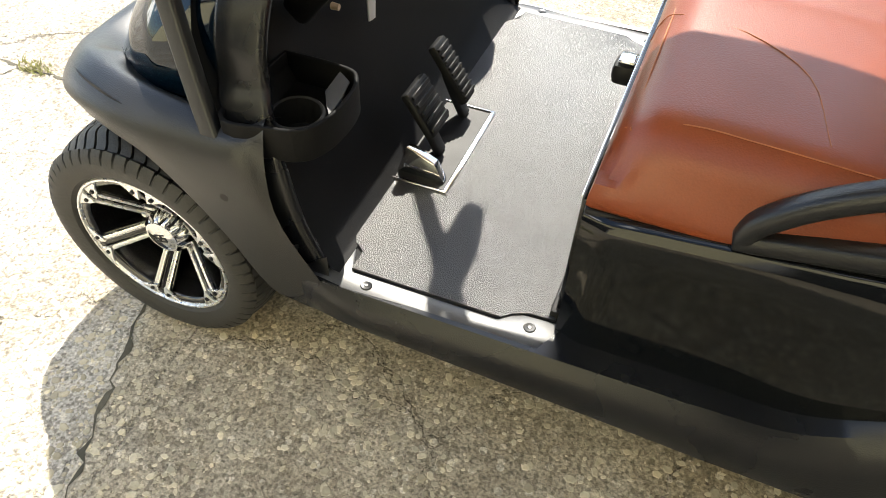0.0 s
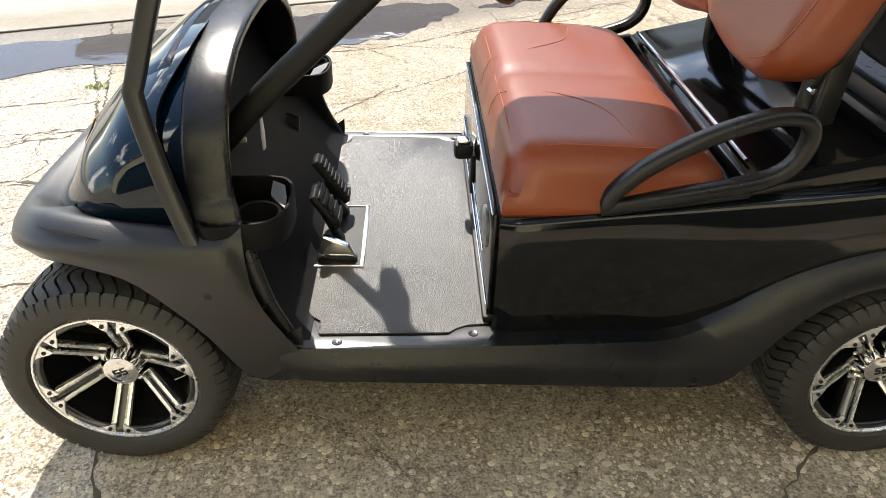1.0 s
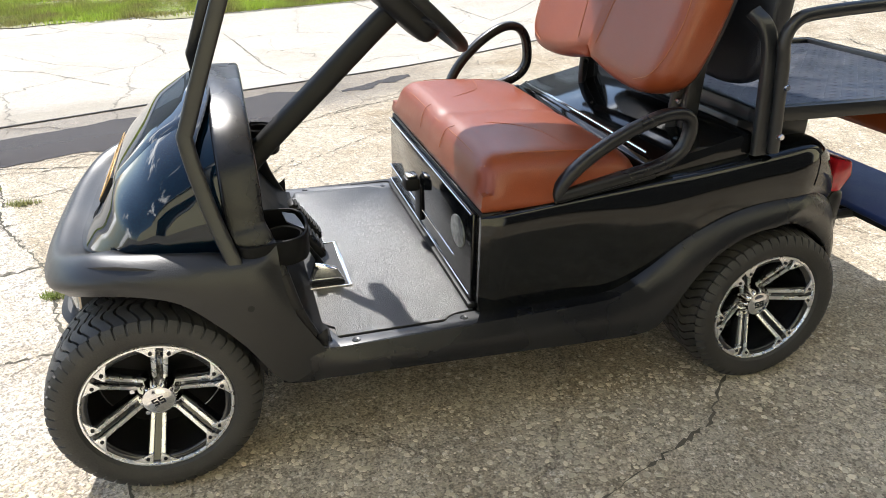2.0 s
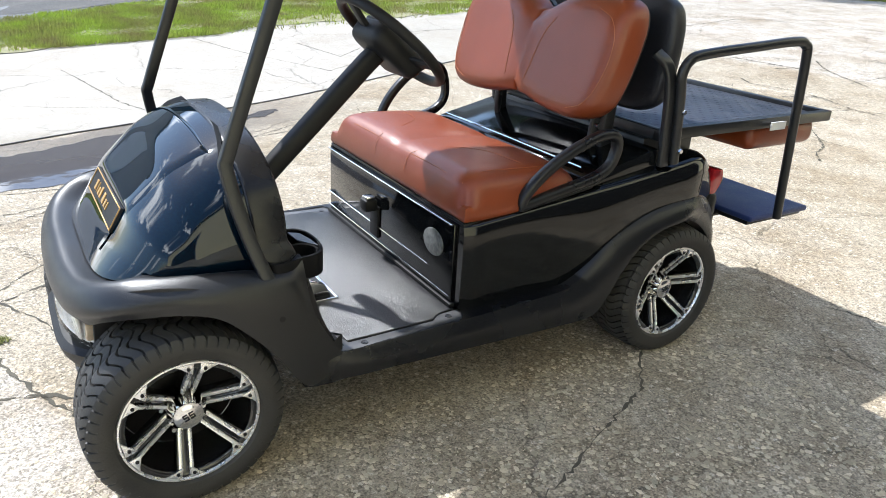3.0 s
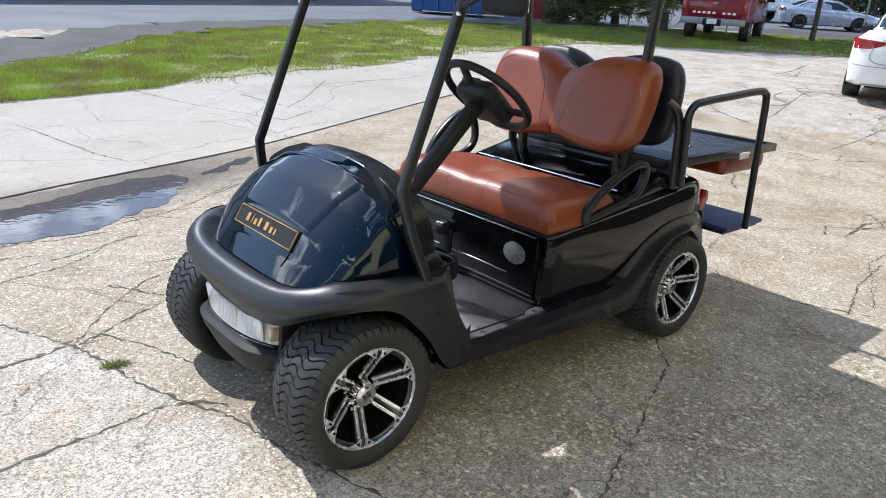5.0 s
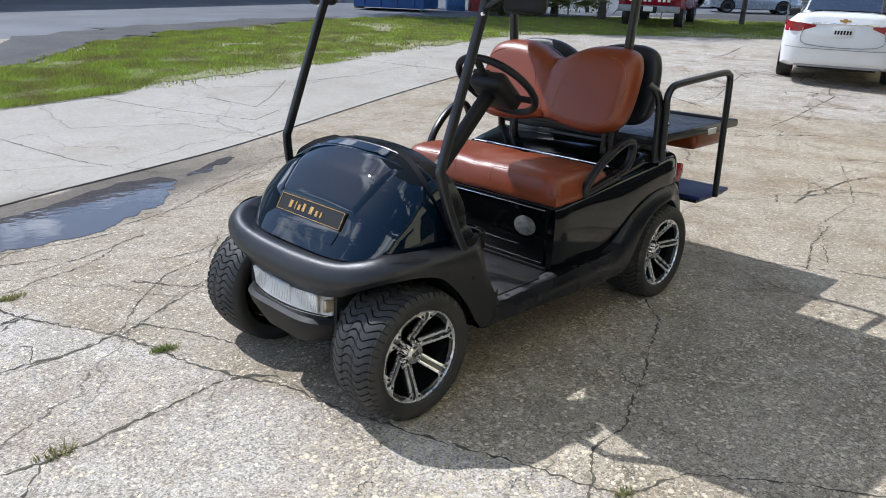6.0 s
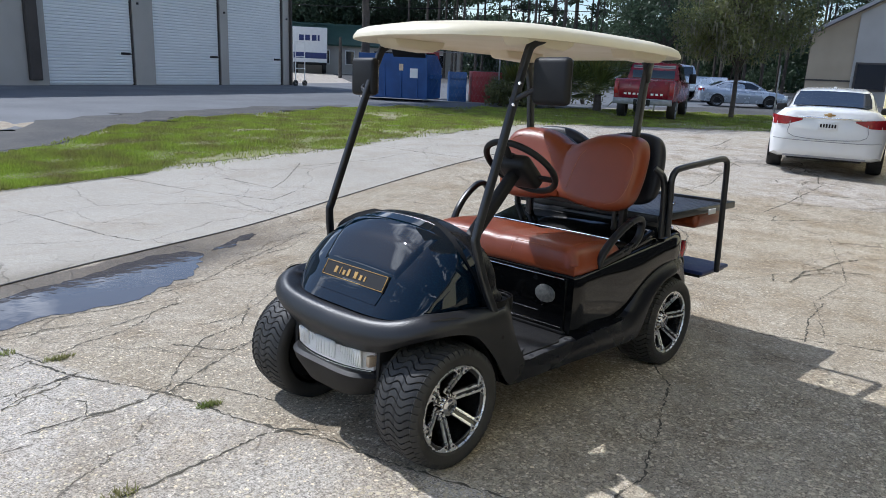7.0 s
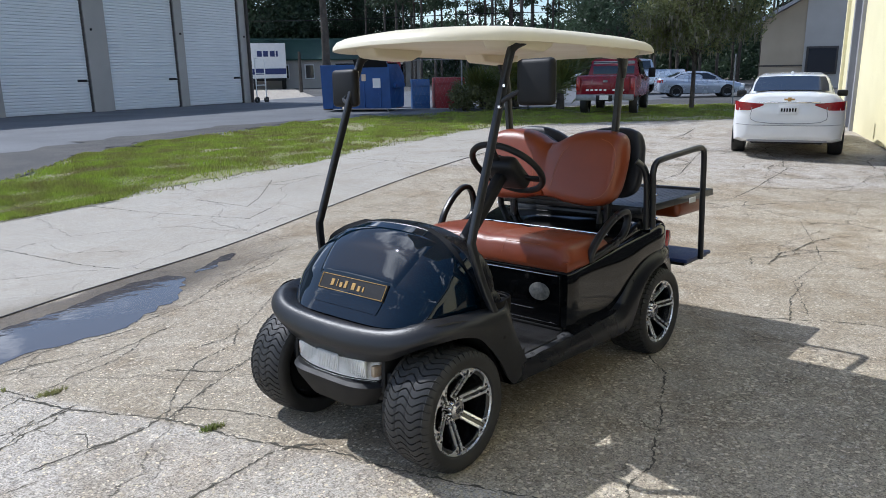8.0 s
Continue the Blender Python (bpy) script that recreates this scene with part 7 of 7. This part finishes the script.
def make_grey_house():
    b = thing("grey_house", "grey house with a green metal roof", "house", heading(52, 62, -30))
    bm = bmesh.new()
    slab(bm, [(-4.5, 0), (4.5, 0), (4.5, 3.0), (0, 5.0), (-4.5, 3.0)], -9, 9, "x")
    part("wall", bm, stucco, b, smooth=False)
    for s in (-1, 1):
        bm = bmesh.new()
        box(bm, (0, s * 2.4, 4.05), (19, 5.6, 0.15), 0.0, turn=Matrix.Rotation(radians(-s * 24), 3, "X"))
        part("roof", bm, roof_green, b, smooth=False)
    for x in (-6, -3.4, 1, 3.6, 6.5):
        bm = bmesh.new()
        box(bm, (x, -4.55, 1.7), (1.0, 0.12, 1.5), 0.02)
        w = part("window", bm, sign_white, b, smooth=False)
        bm = bmesh.new()
        box(bm, (x, -4.63, 1.7), (0.8, 0.04, 1.3))
        part("pane", bm, glass_dark, w, smooth=False)


make_grey_house()


# ---- trees ----
def leaf_cloud(verts, faces, rng, c, r, n, size, flat=0.8, droop=0.0):
    for k in range(n):
        d = Vector((rng.gauss(0, 1), rng.gauss(0, 1), rng.gauss(0, 1)))
        d = d.normalized() * (rng.random() ** 0.45)
        p = Vector((c[0] + d.x * r, c[1] + d.y * r, c[2] + d.z * r * flat))
        a = Vector((rng.uniform(-1, 1), rng.uniform(-1, 1), rng.uniform(-1, 1))).normalized()
        b = a.cross(Vector((rng.uniform(-1, 1), rng.uniform(-1, 1), rng.uniform(-1, 1)))).normalized()
        s = size * rng.uniform(0.6, 1.4)
        i = len(verts)
        verts += [tuple(p - a * s), tuple(p + b * s * 0.45), tuple(p + a * s - Vector((0, 0, droop * s))), tuple(p - b * s * 0.45)]
        faces.append((i, i + 1, i + 2, i + 3))


def limb(bm, pts, r0, r1, n=8):
    path = curve_points(pts, 4)
    loops = []
    for i, p in enumerate(path):
        t = i / (len(path) - 1)
        r = r0 + (r1 - r0) * t
        a, b = path[max(i - 1, 0)], path[min(i + 1, len(path) - 1)]
        d = (b - a).normalized()
        u = d.cross(Vector((0.3, 0.9, 0.1))).normalized()
        v = u.cross(d)
        loops.append([p + u * r * math.cos(6.283 * k / n) + v * r * math.sin(6.283 * k / n) for k in range(n)])
    rings(bm, loops)


def mesh_part(name, verts, faces, material, parent, label=""):
    me = bpy.data.meshes.new(name)
    me.from_pydata(verts, [], faces)
    me.materials.append(material)
    ob = new(name, me)
    ob.parent = parent
    if label:
        ob["label"] = label
    return ob


def broad_tree(name, label, m, height, spread, seed, leaf_mat, mossy=False, clumps=46, per=170, size=0.10, trunk_r=0.20, low=0.35):
    rng = random.Random(seed)
    t = thing(name, label, "tree", m)
    bm = bmesh.new()
    limb(bm, [(0, 0, -0.1), (0.05, 0.02, height * 0.2), (-0.04, 0.05, height * 0.45), (0.03, 0, height * 0.8)], trunk_r, trunk_r * 0.25, 10)
    verts, faces, mv, mf = [], [], [], []
    for k in range(clumps):
        a = rng.uniform(0, 6.283)
        h = height * rng.uniform(low, 1.0)
        reach = spread * math.sqrt(max(0.05, 1 - ((h / height - 0.62) / 0.5) ** 2)) * rng.uniform(0.35, 1.0)
        p = Vector((reach * math.cos(a), reach * math.sin(a), h))
        if k % 2 == 0:
            s = Vector((0, 0, h * 0.62))
            limb(bm, [s, s.lerp(p, 0.5) + Vector((0, 0, 0.12 * height * rng.random())), p], trunk_r * 0.28, 0.02, 5)
        leaf_cloud(verts, faces, rng, p, spread * rng.uniform(0.20, 0.34), per, size)
        if mossy and rng.random() < 0.8:
            for q in range(26):
                b = p + Vector((rng.uniform(-0.5, 0.5), rng.uniform(-0.5, 0.5), rng.uniform(-0.3, 0.1)))
                ln, w = rng.uniform(0.10, 0.36), rng.uniform(0.025, 0.06)
                i = len(mv)
                c, s_ = math.cos(q) * w, math.sin(q) * w
                mv += [(b.x - c, b.y - s_, b.z), (b.x + c, b.y + s_, b.z), (b.x + rng.uniform(-0.05, 0.05), b.y, b.z - ln)]
                mf.append((i, i + 1, i + 2))
    fix(bm)
    part("trunk", bm, bark, t)
    mesh_part("crown", verts, faces, leaf_mat, t)
    if mv:
        mesh_part("hanging_moss", mv, mf, moss, t, "grey hanging moss")
    return t


broad_tree("lot_tree", "small oak hung with grey moss on the grass", heading(23.6, 8.6, 0), 6.4, 2.2, 3, leaf, True, 120, 300, 0.055, 0.095, 0.33)
# Crown out of view: this oak is added to cast shade on the pickup.
broad_tree("oak_tree", "tall oak added to shade the grass and the red pickup", heading(16.8, 20.6, 0), 15.0, 4.8, 18, leaf_dark, False, 130, 380, 0.17, 0.20, 0.52)
broad_tree("oak_tree", "large dark live oak behind the storage building", heading(48.5, 73, 0), 19.0, 9.5, 8, leaf_dark, True, 130, 420, 0.24, 0.45, 0.22)
broad_tree("oak_tree", "large dark live oak behind the storage building", heading(60, 66, 0), 15.0, 7.0, 9, leaf_dark, True, 90, 400, 0.16, 0.45, 0.36)
broad_tree("oak_tree", "dark tree beside the far lot", heading(47, 24, 0), 8, 4.5, 10, leaf_dark, False, 60, 300, 0.12, 0.3, 0.25)


def pine(seed, height):
    rng = random.Random(seed)
    t = thing("pine_tree", "tall slender pine with a dark ragged crown", "tree", None, "pines behind the lot")
    bm = bmesh.new()
    limb(bm, [(0, 0, -0.2), (rng.uniform(-0.2, 0.2), 0, height * 0.4), (rng.uniform(-0.3, 0.3), 0.2, height)], 0.15, 0.05, 8)
    verts, faces = [], []
    for k in range(30):
        h = height * (0.40 + 0.6 * rng.random() ** 0.8)
        a = rng.uniform(0, 6.283)
        reach = (0.6 + 2.6 * (1 - (h / height - 0.4) / 0.65)) * rng.uniform(0.5, 1.0)
        p = Vector((reach * math.cos(a), reach * math.sin(a), h + 0.3))
        limb(bm, [(0, 0, h - 0.2), (p.x * 0.5, p.y * 0.5, h + 0.05), p], 0.05, 0.015, 4)
        leaf_cloud(verts, faces, rng, p, rng.uniform(0.7, 1.3), 130, 0.16, 0.5)
    fix(bm)
    part("trunk", bm, bark, t)
    mesh_part("crown", verts, faces, needles, t)
    return t


pines = [pine(21, 19.0), pine(22, 17.0), pine(23, 21.0)]
NEAR_PINES = [(52.0, 24.0), (55.0, 30.0), (50.0, 38.0)]
rng = random.Random(77)
spots = list(NEAR_PINES)
for k in range(60):
    u = k / 59
    ang = radians(4 + 43 * u + rng.uniform(-0.6, 0.6))
    d = rng.uniform(62, 88)
    spots.append((d * math.cos(ang), d * math.sin(ang)))
for k, (x, y) in enumerate(spots):
    m = heading(x, y, rng.uniform(0, 360))
    if k < 3:
        pines[k].matrix_world = m
    else:
        copy_thing(pines[k % 3], m)


def understorey():
    """A far belt of shrubs under the pines."""
    rng = random.Random(15)
    verts, faces = [], []
    for k in range(420):
        ang = radians(2 + 66 * rng.random())
        d = rng.uniform(84, 108)
        high = 3.5 if 44 < math.degrees(ang) < 47.5 else 7.0
        c = (d * math.cos(ang), d * math.sin(ang), rng.uniform(0.5, high))
        leaf_cloud(verts, faces, rng, c, rng.uniform(1.5, 3.2), 170, 0.30, 0.8)
    for k in range(330):
        ang = radians(1 + 68 * k / 330)
        d = rng.uniform(110, 116)
        high = 5.0 if 43.5 < math.degrees(ang) < 47 else 9.0
        for z in (2.0, 6.0, 10.0, 14.0):
            if z < high:
                leaf_cloud(verts, faces, rng, (d * math.cos(ang), d * math.sin(ang), z + rng.uniform(-1, 1)), 2.8, 34, 0.75, 0.9)
    me = bpy.data.meshes.new("shrub_belt")
    me.from_pydata(verts, [], faces)
    me.materials.append(leaf_dark)
    tagged(new("shrub_belt", me), "dark undergrowth below the pines", "shrubs", kind="stuff")


understorey()


def make_palm(x, y, seed, size):
    rng = random.Random(seed)
    t = thing("palmetto", "bushy fan palm at the fence", "palm", heading(x, y, 0), "palms at the fence")
    verts, faces = [], []
    for k in range(46):
        a = rng.uniform(0, 6.283)
        el = rng.uniform(0.1, 1.3)
        ln = size * rng.uniform(0.5, 1.0)
        tip = Vector((math.cos(a) * math.cos(el), math.sin(a) * math.cos(el), math.sin(el))) * ln + Vector((0, 0, 0.4))
        base = Vector((0, 0, 0.35))
        side = Vector((-math.sin(a), math.cos(a), 0))
        for q in range(13):
            f = (q - 6) / 6
            d = (tip - base).normalized() * math.cos(f * 1.2) + side * math.sin(f * 1.2)
            end = base.lerp(tip, 0.55) + d * ln * 0.5 - Vector((0, 0, 0.18 * abs(f) * ln))
            root = base.lerp(tip, 0.5)
            w = side.cross(d).normalized() * 0.0 + side * 0.022
            i = len(verts)
            verts += [tuple(root - w), tuple(root.lerp(end, 0.5) - w * 1.6 + Vector((0, 0, 0.02))), tuple(end), tuple(root.lerp(end, 0.5) + w * 1.6)]
            faces.append((i, i + 1, i + 2, i + 3))
    mesh_part("crown", verts, faces, palm_leaf, t)
    bm = bmesh.new()
    limb(bm, [(0, 0, -0.05), (0.02, 0, 0.3), (0, 0, 0.6)], 0.16, 0.12, 8)
    fix(bm)
    part("trunk", bm, bark, t)


make_palm(20.6, 14.2, 1, 2.6)
make_palm(20.9, 12.4, 2, 2.7)
make_palm(19.9, 15.2, 3, 1.7)


def shrub(x, y, r, seed, n=900, label="ragged green shrub along the fence"):
    rng = random.Random(seed)
    t = thing("shrub", label, "shrub", heading(x, y, 0), "shrubs along the fence")
    verts, faces = [], []
    for k in range(7):
        leaf_cloud(verts, faces, rng, (rng.uniform(-r, r), rng.uniform(-r, r) * 0.6, rng.uniform(0.25, 0.8) * r), r * 0.5, n // 7, 0.07)
    mesh_part("foliage", verts, faces, leaf, t)
    bm = bmesh.new()
    for k in range(5):
        limb(bm, [(0.05 * k, 0, -0.03), (0.1 * k - 0.2, 0.1, r * 0.5), (0.2 * k - 0.4, 0.2, r * 0.9)], 0.02, 0.008, 5)
    fix(bm)
    part("stems", bm, bark, t)


for i, (x, y, r) in enumerate(((18.8, 15.2, 0.8), (19.4, 14.6, 1.0), (20.9, 15.6, 1.2), (24.4, 15.4, 1.2))):
    shrub(x, y, r, 60 + i)


# ---- poles and lines ----
def utility_pole(x, y, h):
    t = thing("utility_pole", "wooden utility pole with wires", "utility pole", heading(x, y, 0))
    bm = bmesh.new()
    limb(bm, [(0, 0, -0.1), (0, 0, h * 0.5), (0, 0, h)], 0.16, 0.11, 10)
    fix(bm)
    part("pole", bm, bark, t)
    return t


utility_pole(48.0, 33.5, 13)
utility_pole(35.0, 46.0, 3.2)
for z in (5.4, 7.4):
    tagged(part("power_line", tube([(10, 62, z + 1.2), (30, 47, z), (48, 33.5, z + 0.6), (62, 14, z + 0.4), (72, -4, z + 1.0)], 0.03, 5, 8), plastic_dark), "black overhead power line", "power line", kind="structure")
